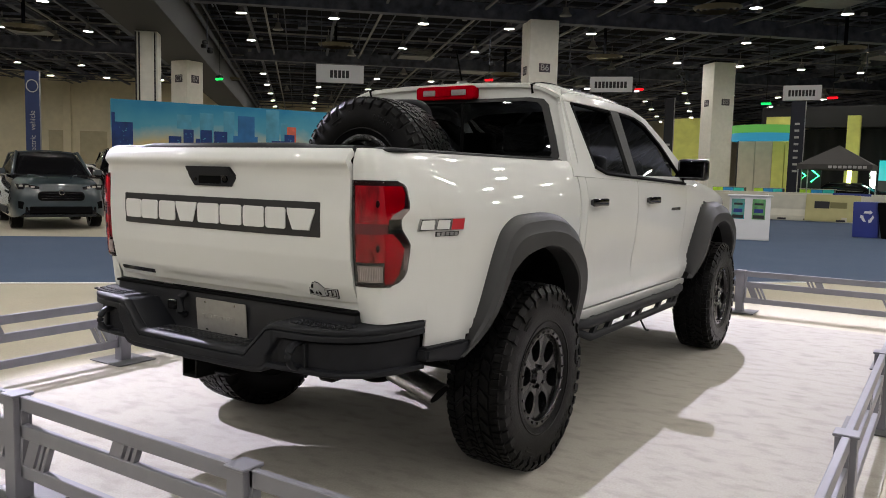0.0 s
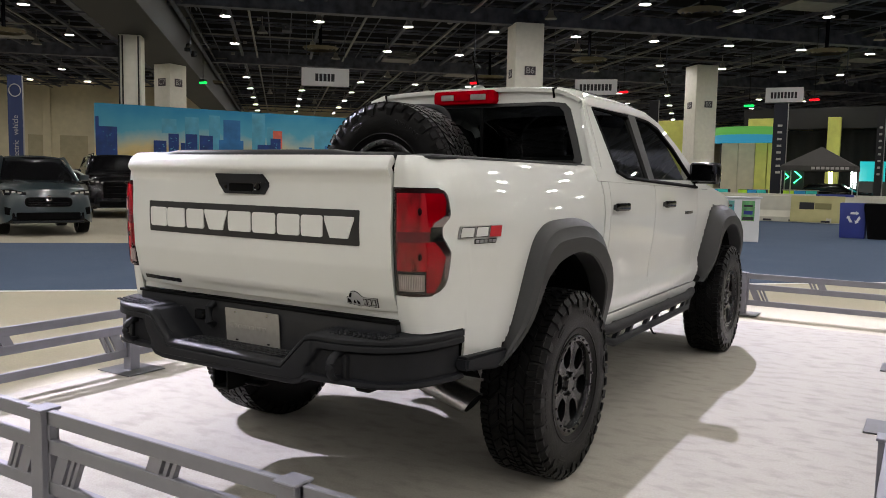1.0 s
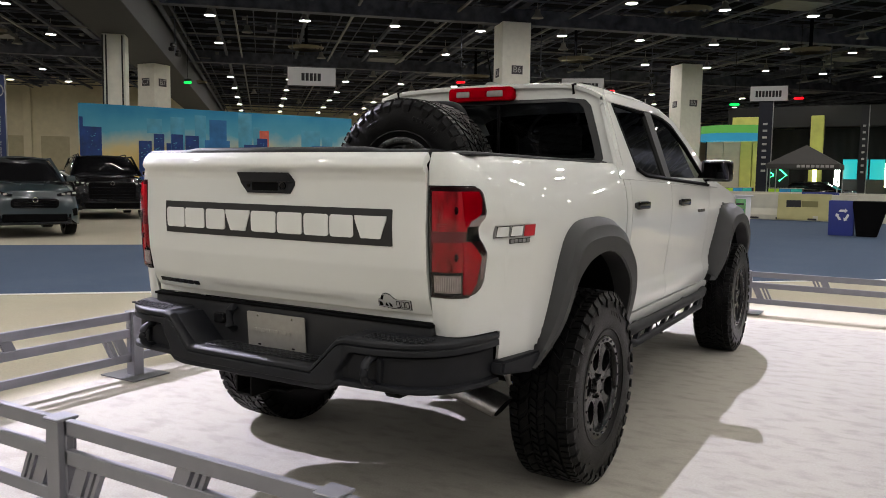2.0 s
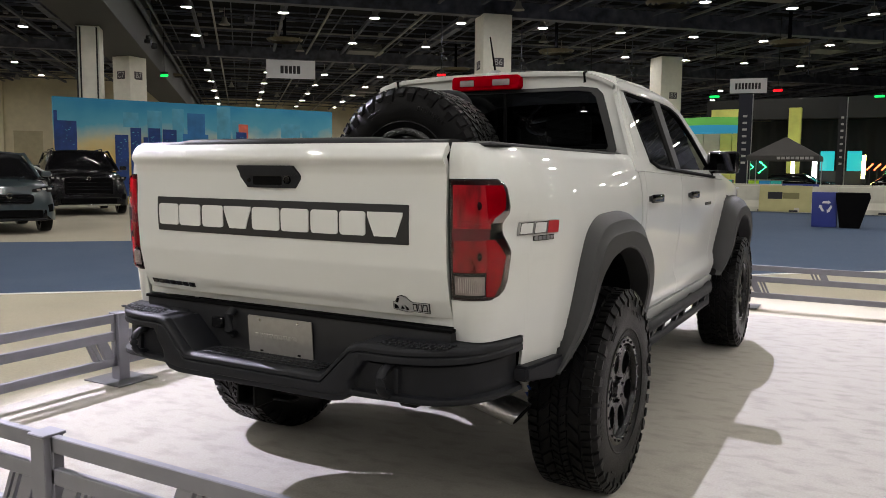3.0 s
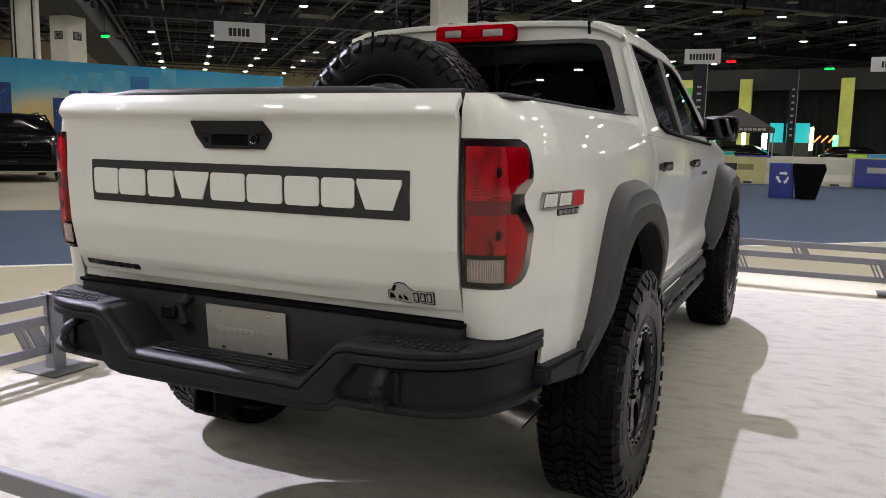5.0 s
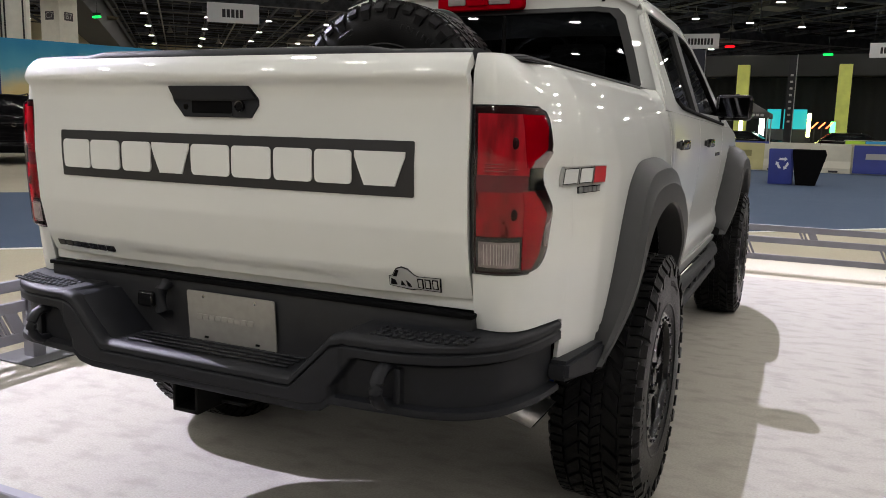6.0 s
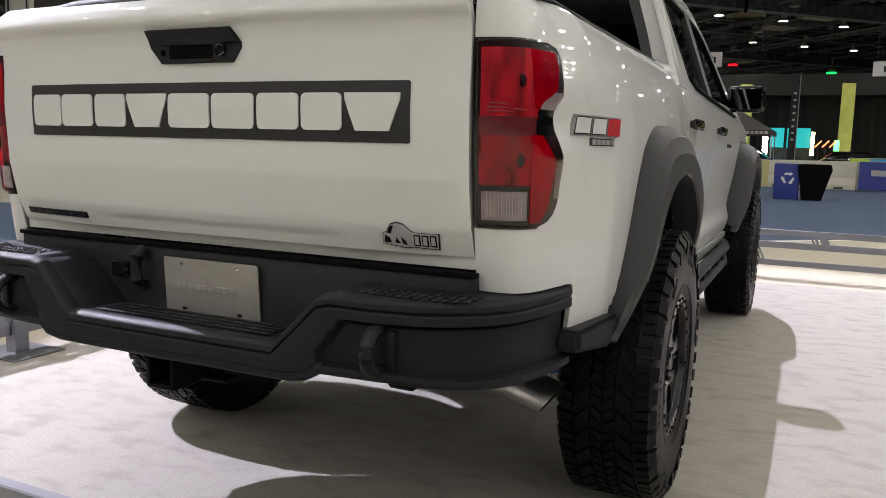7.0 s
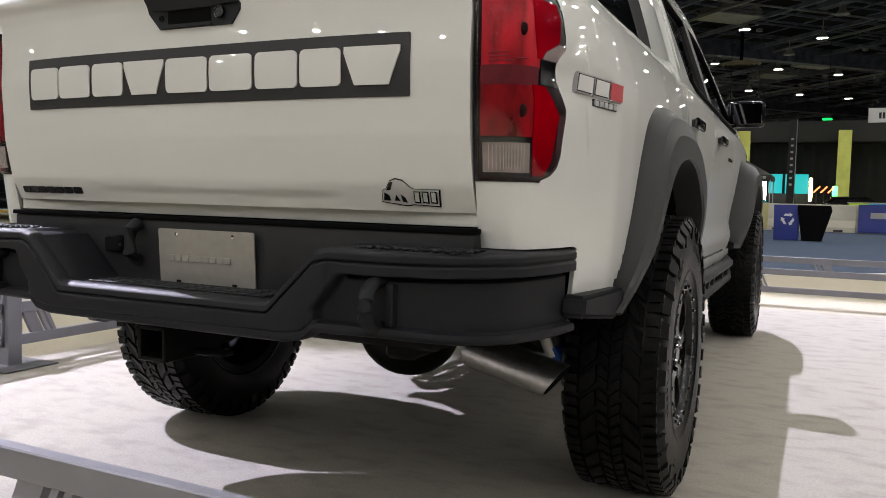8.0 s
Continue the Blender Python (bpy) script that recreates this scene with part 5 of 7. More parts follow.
# running gear
for side in (1, -1):
    bm = bmesh.new()
    box(bm, (side * 0.50, 2.6, 0.60), (0.08, 5.0, 0.13), 0.01)
    part("chassis_rail", bm, CHASSIS, truck)
    bm = bmesh.new()
    tube(bm, [(side * 0.54, HUB_R - 0.62, 0.63), (side * 0.54, HUB_R - 0.3, 0.56), (side * 0.54, HUB_R, 0.42), (side * 0.54, HUB_R + 0.35, 0.56), (side * 0.54, HUB_R + 0.66, 0.64)], 0.025, 8)
    part("leaf_spring", bm, CHASSIS, truck)
    bm = bmesh.new()
    tube(bm, [(side * 0.62, HUB_R - 0.12, 0.42), (side * 0.50, HUB_R - 0.22, 0.80)], 0.035, 12)
    part("shock_absorber", bm, STEEL, truck)
    bm = bmesh.new()
    tube(bm, [(side * 0.635, HUB_R - 0.11, 0.40), (side * 0.615, HUB_R - 0.125, 0.45)], 0.037, 12)
    part("shock_band", bm, mat("blue_anodised", (0.02, 0.08, 0.4), 0.3, metal=0.6), truck)
    # side step with struts
    step = new("side_step")
    step.parent = truck
    tagged(step, "black steel rock slider step")
    bm = bmesh.new()
    tube(bm, [(side * 0.86, 1.72, 0.57), (side * 0.895, 1.84, 0.565), (side * 0.895, 3.50, 0.565), (side * 0.86, 3.70, 0.57)], 0.030, 12)
    part("step_tube", bm, PLASTIC, step)
    bm = bmesh.new()
    tube(bm, [(side * 0.86, 1.76, 0.53), (side * 0.905, 1.86, 0.487), (side * 0.905, 3.40, 0.487), (side * 0.87, 3.58, 0.54)], 0.022, 10)
    part("step_tube", bm, PLASTIC, step)
    for y in (1.86, 2.09, 2.42, 2.62, 3.02, 3.28):
        bm = bmesh.new()
        prism(bm, [(y, 0.49), (y + 0.05, 0.49), (y + 0.13, 0.55), (y + 0.08, 0.55)], "x", side * 0.885, side * 0.91)
        part("strut", bm, PLASTIC, step, smooth=False)
    for y in (2.0, 3.1):
        bm = bmesh.new()
        box(bm, (side * 0.72, y, 0.56), (0.36, 0.06, 0.05), 0.01)
        part("bracket", bm, PLASTIC, step)
bm = bmesh.new()
tube(bm, [(-0.75, HUB_R, HUB_Z), (0.75, HUB_R, HUB_Z)], 0.045, 14)
lathe(bm, [(0.17 * math.cos(radians(a)), 0.19 * math.sin(radians(a))) for a in range(-90, 91, 12)], 36, Matrix.Translation((0.03, HUB_R - 0.02, 0.43)))
part("rear_axle", bm, CHASSIS, truck)
bm = bmesh.new()
tube(bm, [(-0.75, HUB_F, HUB_Z), (0.75, HUB_F, HUB_Z)], 0.05, 12)
box(bm, (0, HUB_F, 0.52), (0.5, 0.4, 0.3), 0.05)
part("front_axle", bm, CHASSIS, truck)
bm = bmesh.new()
tube(bm, [(0.25, 1.6, 0.60), (0.40, 1.0, 0.56), (0.47, 0.64, 0.48), (0.53, 0.615, 0.465)], 0.042, 18)
part("exhaust_pipe", bm, STEEL, truck, "steel exhaust pipe")
bm = bmesh.new()
d = Vector((0.36, -0.05, -0.075))
tube(bm, [Vector((0.46, 0.62, 0.475)), Vector((0.46, 0.62, 0.475)) + d], 0.054, 24)
bmesh.ops.bisect_plane(bm, geom=list(bm.verts) + list(bm.edges) + list(bm.faces), plane_co=(0.745, 0.58, 0.43), plane_no=(0.9, 0, -0.7), clear_outer=True)
bmesh.ops.holes_fill(bm, edges=[e for e in bm.edges if e.is_boundary], sides=0)
part("exhaust_tip", bm, STEEL, truck, "polished slash-cut exhaust tip", angle=40)
# the tip is closed; a black plug stands for the shade inside it
bm = bmesh.new()
tube(bm, [Vector((0.46, 0.62, 0.475)), Vector((0.46, 0.62, 0.475)) + d], 0.0475, 24)
bmesh.ops.bisect_plane(bm, geom=list(bm.verts) + list(bm.edges) + list(bm.faces), plane_co=(0.748, 0.58, 0.4285), plane_no=(0.9, 0, -0.7), clear_outer=True)
bmesh.ops.holes_fill(bm, edges=[e for e in bm.edges if e.is_boundary], sides=0)
part("tip_bore", bm, BLACKMATT, truck, "solid black plug for the shade inside the tip", angle=40)
bm = bmesh.new()
tube(bm, spline([(0.42, 4.10, 0.45), (0.36, 4.28, 0.30), (0.32, 4.42, 0.18), (0.308, 4.62, 0.04), (0.306, 4.72, 0.010)], 5), 0.009, 8)
part("loose_cable", bm, CHASSIS, truck, "thin black cable hanging down to the floor")
hitch = new("tow_hitch")
hitch.parent = truck
tagged(hitch, "black square tow hitch receiver")
bm = bmesh.new()
for a, b in (((-0.075, 0, 0.585), (0.09, 0.2, 0.012)), ((-0.075, 0, 0.508), (0.09, 0.2, 0.012)), ((-0.114, 0, 0.547), (0.012, 0.2, 0.088)), ((-0.036, 0, 0.547), (0.012, 0.2, 0.088))):
    box(bm, a, b, 0.003)
part("receiver", bm, CHASSIS, hitch)
bm = bmesh.new()
tube(bm, [(-0.7, 0.10, 0.60), (0.6, 0.10, 0.60)], 0.035, 10)
box(bm, (0.0, 0.02, 0.515), (0.12, 0.05, 0.012), 0.003)
part("cross_tube", bm, CHASSIS, hitch)
# spare wheel standing in the bed
spare = new("spare_wheel")
spare.parent = truck
spare.matrix_basis = Matrix.Translation((-0.17, 1.28, 1.35)) @ pose(0, 0, 0, 0, 0, -90) @ pose(0, 0, 0, 12, 0, 0)
tagged(spare, "spare off-road wheel standing upright in the truck bed")
for c in wheels[0].children:
    o = c.copy()
    scene.collection.objects.link(o)
    o.parent = spare
carrier = new("spare_wheel_carrier")
carrier.parent = truck
tagged(carrier, "black tubular carrier behind the spare wheel")
bm = bmesh.new()
tube(bm, spline([(-0.52, 1.57, 0.95), (-0.52, 1.57, 1.60), (-0.50, 1.57, 1.73), (-0.43, 1.57, 1.785), (-0.15, 1.57, 1.79), (-0.06, 1.57, 1.765), (-0.022, 1.57, 1.70), (-0.018, 1.57, 1.55), (-0.018, 1.57, 0.95)], 6), 0.022, 10)
part("hoop", bm, PLASTIC, carrier)
bm = bmesh.new()
box(bm, (0.08, 1.52, 1.49), (0.20, 0.10, 0.06), 0.02, seg=2)
part("bracket", bm, PLASTIC, carrier)

# ---- fence round the truck ----
def fence_panel(length):
    """Rails and struts between two posts, along x from 0."""
    t = thing("low_fence", "low grey metal display fence between two posts", "fence", "display fences")
    for z, h in ((0.411, 0.058), (0.296, 0.058), (0.128, 0.055)):
        bm = bmesh.new()
        box(bm, (length / 2, 0, z), (length - 0.08, 0.03, h), 0.003)
        part("rail", bm, RAIL, t, smooth=False)
    for x in (0.045, length - 0.045):
        bm = bmesh.new()
        box(bm, (x, 0, 0.27), (0.02, 0.03, 0.34), 0.002)
        part("stile", bm, RAIL, t, smooth=False)

    def strut(x, z0, z1, lean, w):
        bm = bmesh.new()
        prism(bm, [(x, z0), (x + w, z0), (x + w + lean, z1), (x + lean, z1)], "y", -0.012, 0.012)
        part("strut", bm, RAIL, t, smooth=False)
    for k, w in ((0, 0.07), (0.09, 0.02), (0.125, 0.02)):
        strut(0.05 + k, 0.15, 0.27, 0.055, w)
        strut(length - 0.175 - k - w + 0.06, 0.15, 0.27, 0.055, w)
        strut(length * 0.55 + k - 0.10, 0.32, 0.386, 0.03, w)
    return t


def fence_post(p, plate):
    t = thing("fence_post", "square grey metal fence post with a flat cap", "post", "fence posts", m=Matrix.Translation(p))
    bm = bmesh.new()
    box(bm, (0, 0, 0.217), (0.078, 0.078, 0.434), 0.003)
    part("shaft", bm, RAIL, t, smooth=False)
    bm = bmesh.new()
    box(bm, (0, 0, 0.44), (0.092, 0.092, 0.012), 0.003)
    part("cap", bm, RAIL, t, smooth=False)
    if plate:
        bm = bmesh.new()
        box(bm, (0, 0, 0.005), (0.34, 0.30, 0.008), 0.002)
        part("foot_plate", bm, DARKSTEEL, t, "flat dark steel foot plate", smooth=False)
    return t


XL, XR, YN, YF = -2.335, 2.29, -0.545, 6.45
sides = [[(XL, YN), (-0.59, YN), (0.735, YN), (XR, YN)],
         [(XL, YN), (XL, 1.15), (XL, 2.9), (XL, 4.65), (XL, YF)],
         [(XR, YN), (XR, 1.02), (XR, 2.755), (XR, 4.5), (XR, YF)],
         [(XL, YF), (-0.75, YF), (0.72, YF), (XR, YF)]]
posts, made = set(), {}
for line in sides:
    for p in line:
        posts.add(p)
    for a, b in zip(line, line[1:]):
        d = Vector((b[0] - a[0], b[1] - a[1], 0))
        key = round(d.length, 2)
        if line is not sides[0] and line is not sides[2]:
            a, d = b, -d
        m = Matrix.Translation((*a, 0.0)) @ pose(0, 0, 0, 0, 0, math.degrees(math.atan2(d.y, d.x)))
        if key not in made:
            made[key] = fence_panel(d.length)
            made[key].matrix_world = m
        else:
            copy_thing(made[key], m)
for p in sorted(posts):
    fence_post((*p, 0.001), True)

# ---- hall: columns, bulkhead, signs ----
def column(u, v, w, z1, label, category="column", turn=HALL_TURN):
    t = thing("column", label, category, "hall columns", kind="structure", m=Matrix.Translation(uv(u, v)) @ pose(0, 0, 0, 0, 0, turn))
    bm = bmesh.new()
    box(bm, (0, 0, z1 / 2), (w, w, z1), 0.03, seg=2)
    part("shaft", bm, COLUMN, t, smooth=False)
    bm = bmesh.new()
    box(bm, (0, 0, 0.10), (w + 0.06, w + 0.06, 0.2), 0.01)
    part("plinth", bm, BULK, t, smooth=False)
    return t


def zone_mark(col, face, x, z, word, w):
    """A dark square with a zone number on a column's face."""
    m = pose(0, 0, 0, 0, 0, face) @ Matrix.Translation((x, -w / 2 - 0.012, z)) @ pose(0, 0, 0, 90, 0, 0)
    bm = bmesh.new()
    box(bm, (0, 0, 0), (0.56, 0.42, 0.02), 0.005, m=m)
    part("zone_plate", bm, MARK, col, smooth=False)
    text("zone_number", word, 0.42, m @ Matrix.Translation((0, 0, 0.013)), PALE, col)


MARK = mat("dark_marking", (0.06, 0.05, 0.06), 0.6)
PALE = mat("pale_lettering", (0.42, 0.41, 0.40), 0.6)
SIGN = mat("white_sign_board", (0.70, 0.70, 0.72), 0.6, vary=0.03, scale=3)
INK = mat("black_ink", (0.02, 0.02, 0.025), 0.6)


def to_uv(x, y):
    p = Vector((x, y, 0))
    return p.dot(U), p.dot(V)


cu, cv = to_uv(-15.25, 33.6)
col_b6 = column(cu, cv, 1.45, 9.0, "tall white painted square concrete column")
zone_mark(col_b6, 0, 0.05, 6.7, "B6", 1.45)
zone_mark(col_b6, -90, 0, 6.6, "C6", 1.45)
ub, vb5 = to_uv(-11.1, 51.8)
col_b5 = column(ub, vb5, 1.52, 9.1, "tall white painted square concrete column")
zone_mark(col_b5, 0, 0.15, 6.55, "B5", 1.52)
zone_mark(col_b5, -90, 0, 6.5, "B6", 1.52)
u7, v7 = to_uv(-34.47, 27.69)
col_b7 = column(u7, v7, 1.22, 7.6, "white painted column under the dark bulkhead", turn=95)
zone_mark(col_b7, 0, 0, 6.4, "B7", 1.22)
zone_mark(col_b7, -90, 0, 6.4, "C7", 1.22)
uc, vc = to_uv(-28.33, 20.6)
col_c = column(uc, vc, 0.95, 7.4, "white column with dark cable stripes under the bulkhead")
bm = bmesh.new()
for x in (-0.44, -0.30, 0.36):
    box(bm, (x, -0.5, 3.7), (0.06, 0.05, 7.3), 0.01)
part("cable_duct", bm, BULK, col_c, smooth=False)
bm = bmesh.new()
box(bm, (0, 0, 0), (2.3, 98.5, 3.2), 0.02, m=Matrix.Translation(uv(uc + 0.35, 54.7, 9.0)) @ pose(0, 0, 0, 0, 0, HALL_TURN))
tagged(part("bulkhead", bm, BULK, smooth=False), "dark grey boxed bulkhead hanging under the ceiling", "bulkhead", kind="structure")
bm = bmesh.new()
tube(bm, [uv(uc + 1.75, v, 9.0) for v in (vc - 25, 103.5)], 0.12, 8)
tube(bm, [uv(uc + 2.15, v, 9.1) for v in (vc - 25, 103.5)], 0.05, 8)
tagged(part("duct", bm, TRUSSMAT), "thin pipes along the bulkhead", "pipe", kind="structure")


def hanging_sign(p, width, height, bars, turn, label):
    """A white board on two wires; its name stands as plain bars."""
    t = thing("hanging_sign", label, "sign", "hanging signs", m=Matrix.Translation(p) @ pose(0, 0, 0, 0, 0, turn))
    bm = bmesh.new()
    box(bm, (0, 0, 0), (width, 0.05, height), 0.008)
    part("board", bm, SIGN, t, smooth=False)
    x0 = -sum(w + 0.05 for w in bars) / 2
    for w in bars:
        bm = bmesh.new()
        box(bm, (x0 + w / 2, -0.03, -0.02), (w, 0.012, height * 0.42), 0.004)
        part("name_bar", bm, INK, t, smooth=False)
        x0 += w + 0.05
    for x in (-width * 0.4, width * 0.4):
        bm = bmesh.new()
        tube(bm, [(x, 0, height / 2), (x, 0, 10.61 - p[2])], 0.012, 6)
        part("wire", bm, TRUSSMAT, t)
    return t


hanging_sign((-23.45, 28.07, 6.24), 2.33, 0.88, (0.15, 0.15, 0.15, 0.13, 0.16), 40.5, "white hanging aisle sign with short black bars")
hanging_sign((-13.07, 37.76, 6.34), 2.2, 0.80, (0.14,) * 9, 21.5, "white hanging aisle sign with long black bars")
hanging_sign((-4.74, 44.14, 6.24), 1.9, 0.80, (0.12,) * 8, 9, "white hanging aisle sign beside a red light")
hanging_sign((4.6, 48.3, 6.0), 1.9, 0.80, (0.12,) * 5, -4, "white hanging aisle sign far down the hall")


VENTGOLD = mat("dull_gold_vent", (0.10, 0.085, 0.05), 0.5, metal=0.3, vary=0.1, scale=4)


def diffuser(p):
    t = thing("air_diffuser", "round pale ringed air diffuser under the ceiling", "vent", "air diffusers", m=Matrix.Translation(p))
    for r in (0.85, 0.62, 0.38):
        bm = bmesh.new()
        lathe(bm, [(r, 0.0), (r + 0.12, 0.10), (r + 0.14, 0.10), (r + 0.03, -0.02)], 28, pose(0, 0, 0, 0, -90, 0))
        part("ring", bm, VENTGOLD, t)
    bm = bmesh.new()
    tube(bm, [(0, 0, 0.05), (0, 0, 10.61 - p[2])], 0.09, 12)
    part("neck", bm, CEILING, t)


for p in ((-36.7, 19.6, 8.1), (-26.9, 31.7, 8.35), (-14.2, 39.5, 8.0), (-2.6, 42.4, 7.1 + 1.0), (-6.3, 32.0, 8.5), (-45, 40, 8.3), (-24, 46, 8.3)):
    diffuser(p)


def led_bar(p, colour, name):
    t = thing("colour_wash_light", "small %s stage light hung from the ceiling" % name, "lamp", "stage lights", m=Matrix.Translation(p))
    bm = bmesh.new()
    box(bm, (0, 0, 0), (0.50, 0.15, 0.11), 0.03)
    part("lens", bm, mat("glow_" + name, colour, 0.4, glow=colour, power=1.3), t)
    bm = bmesh.new()
    box(bm, (0, 0, 0.14), (0.36, 0.25, 0.1), 0.03)
    tube(bm, [(0, 0, 0.14), (0, 0, 10.61 - p[2])], 0.015, 6)
    part("yoke", bm, CURTAIN, t)


led_bar((-12.4, 40.2, 6.3), (1.0, 0.004, 0.012), "red")
led_bar((-6.1, 41.9, 5.5), (0.004, 0.85, 0.12), "green")
led_bar((-3.2, 43.9, 5.9), (1.0, 0.004, 0.012), "red")
led_bar((-19.9, 36.7, 6.75), (1.0, 0.004, 0.012), "red")
led_bar((1.6, 46.0, 5.6), (0.004, 0.85, 0.12), "green")
led_bar((-31.0, 27.0, 6.2), (0.004, 0.85, 0.12), "green")

# speaker and light clusters hung on wires near the bulkhead
for p in ((-30.3, 25.6, 7.4), (-19.5, 36.0, 7.5), (-16.5, 40, 7.3), (-11.5, 45, 7.2), (-2.0, 47, 7.0)):
    t = thing("hung_light_cluster", "dark cluster of stage lights hung on a pole", "stage light", "stage lights", m=Matrix.Translation(p))
    bm = bmesh.new()
    tube(bm, [(0, 0, 0), (0, 0, 10.61 - p[2])], 0.03, 6)
    part("pole", bm, TRUSSMAT, t)
    for k in range(4):
        bm = bmesh.new()
        box(bm, (0.22 * math.cos(k * 1.7), 0.22 * math.sin(k * 1.7), 0.15 * k), (0.24, 0.24, 0.2), 0.04)
        part("spotlight", bm, CURTAIN, t)

# ---- wall furniture on the far wall ----
DOORMAT = mat("beige_roller_door", (0.42, 0.37, 0.24), 0.6, vary=0.08, scale=2)
for u, w in ((-23.05, 1.5), (-19.65, 2.55), (-13.2, 2.55), (14.0, 3.4), (-30, 3.2), (26, 3.2)):
    bm = bmesh.new()
    face = 80.0 if u < BAY_U else HALL[3]
    box(bm, (u, face - 0.04, 2.42), (w, 0.06, 4.84), 0.01, m=pose(0, 0, 0, 0, 0, HALL_TURN))
    for k in range(11):
        box(bm, (u, face - 0.08, 0.25 + 0.43 * k), (w - 0.1, 0.03, 0.36), 0.004, m=pose(0, 0, 0, 0, 0, HALL_TURN))
    tagged(part("loading_door", bm, DOORMAT, smooth=False), "closed beige roller door in the far wall", "door", kind="structure")
for u in np.arange(-38.0, 60, 8.0):
    bm = bmesh.new()
    face = 80.0 if u < BAY_U else HALL[3]
    box(bm, (u, face - 0.25, 5.2), (0.7, 0.5, 10.4), 0.02, m=pose(0, 0, 0, 0, 0, HALL_TURN))
    tagged(part("pilaster", bm, WALLMAT, smooth=False), "beige wall pilaster", "pilaster", kind="structure")

# ---- city mural wall ----
def mural():
    a, b = Vector((-24.72, 16.24, 0)), Vector((-19.75, 26.45, 0))
    length = (b - a).length
    turn = math.degrees(math.atan2(b.y - a.y, b.x - a.x))
    t = thing("mural_wall", "wide printed wall with a blue city skyline at sunrise", "display wall", m=Matrix.Translation(a) @ pose(0, 0, 0, 0, 0, turn))
    H = 3.98
    m = bpy.data.materials.new("sunrise_print")
    m.use_nodes = True
    nt = m.node_tree
    bs = nt.nodes["Principled BSDF"]
    bs.inputs["Roughness"].default_value = 0.6
    tc = nt.nodes.new("ShaderNodeTexCoord")
    sep = nt.nodes.new("ShaderNodeSeparateXYZ")
    nt.links.new(tc.outputs["Object"], sep.inputs["Vector"])
    nz = nt.nodes.new("ShaderNodeTexNoise")
    nz.inputs["Scale"].default_value, nz.inputs["Detail"].default_value = 0.7, 5
    nt.links.new(tc.outputs["Object"], nz.inputs["Vector"])
    add = nt.nodes.new("ShaderNodeMath")
    add.operation = "MULTIPLY_ADD"
    nt.links.new(nz.outputs["Fac"], add.inputs[0])
    add.inputs[1].default_value = 1.6
    nt.links.new(sep.outputs["Z"], add.inputs[2])
    mr = nt.nodes.new("ShaderNodeMapRange")
    mr.inputs["From Min"].default_value, mr.inputs["From Max"].default_value = 2.2, 4.9
    nt.links.new(add.outputs["Value"], mr.inputs["Value"])
    sky = nt.nodes.new("ShaderNodeValToRGB")
    el = sky.color_ramp.elements
    el[0].position, el[0].color = 0.0, (0.75, 0.50, 0.10, 1)
    el[1].position, el[1].color = 1.0, (0.02, 0.27, 0.50, 1)
    for pos, c in ((0.30, (0.72, 0.60, 0.30, 1)), (0.45, (0.45, 0.55, 0.50, 1)), (0.62, (0.10, 0.42, 0.58, 1))):
        e = el.new(pos)
        e.color = c
    nt.links.new(mr.outputs["Result"], sky.inputs["Fac"])
    nt.links.new(sky.outputs["Color"], bs.inputs["Base Color"])
    bm = bmesh.new()
    box(bm, (length / 2, 0.1, H / 2), (length, 0.2, H), 0.01)
    part("printed_sheet", bm, m, t, smooth=False)
    dark = mat("print_dark_blue", (0.012, 0.05, 0.22), 0.6, vary=0.3, scale=3)
    mid = mat("print_mid_blue", (0.03, 0.17, 0.42), 0.6, vary=0.25, scale=2)
    light = mat("print_light_blue", (0.10, 0.38, 0.55), 0.6, vary=0.2, scale=2)
    coral = mat("print_coral", (0.75, 0.16, 0.10), 0.6, vary=0.2, scale=4)
    rng = random.Random(3)
    k = 0
    for x0, w, low, top, mm in ((2.44, 0.57, 2.96, 3.52, light), (3.34, 0.55, 0.3, 3.63, light), (4.3, 0.45, 0.3, 3.75, light), (6.1, 0.57, 0.3, 3.93, light), (6.75, 0.3, 0.3, 3.4, light),
                               (8.91, 0.88, 0.3, 3.35, light), (9.9, 0.5, 0.3, 3.1, light), (4.89, 0.71, 0.3, 3.6, mid), (4.7, 1.03, 0.3, 2.77, mid), (8.2, 0.6, 0.3, 2.6, mid), (9.4, 0.9, 0.3, 2.7, mid),
                               (0.01, 0.12, 0.3, 3.47, dark), (0.13, 0.65, 0.3, 3.11, dark), (2.12, 0.49, 0.3, 2.65, dark), (2.69, 0.40, 0.3, 2.94, dark), (3.17, 0.18, 0.3, 2.59, dark), (3.36, 0.46, 0.3, 2.95, dark),
                               (3.91, 0.54, 0.3, 2.92, dark), (7.01, 0.41, 2.5, 3.25, coral), (6.33, 0.57, 0.3, 2.64, dark), (6.90, 0.45, 0.3, 2.92, dark)):
        k += 1
        bm = bmesh.new()
        box(bm, (x0 + w / 2, -0.002 - 0.0012 * k, (low + top) / 2), (w, 0.004, top - low), 0.0)
        part("skyline_block", bm, mm, t, smooth=False)
        if mm is dark and w > 0.3:
            bm = bmesh.new()
            for i in range(16):
                box(bm, (x0 + rng.uniform(0.08, w - 0.08), -0.006 - 0.0012 * k, rng.uniform(1.6, top - 0.15)), (rng.choice((0.02, 0.03, 0.06)), 0.004, 0.025))
            tagged(part("printed_window", bm, light, t, "pale printed windows", smooth=False), kind="stuff")
    bm = bmesh.new()
    for dz in (0, 0.16):
        box(bm, (6.2, -0.03, 1.72 + dz), (0.5, 0.012, 0.07), 0.004)
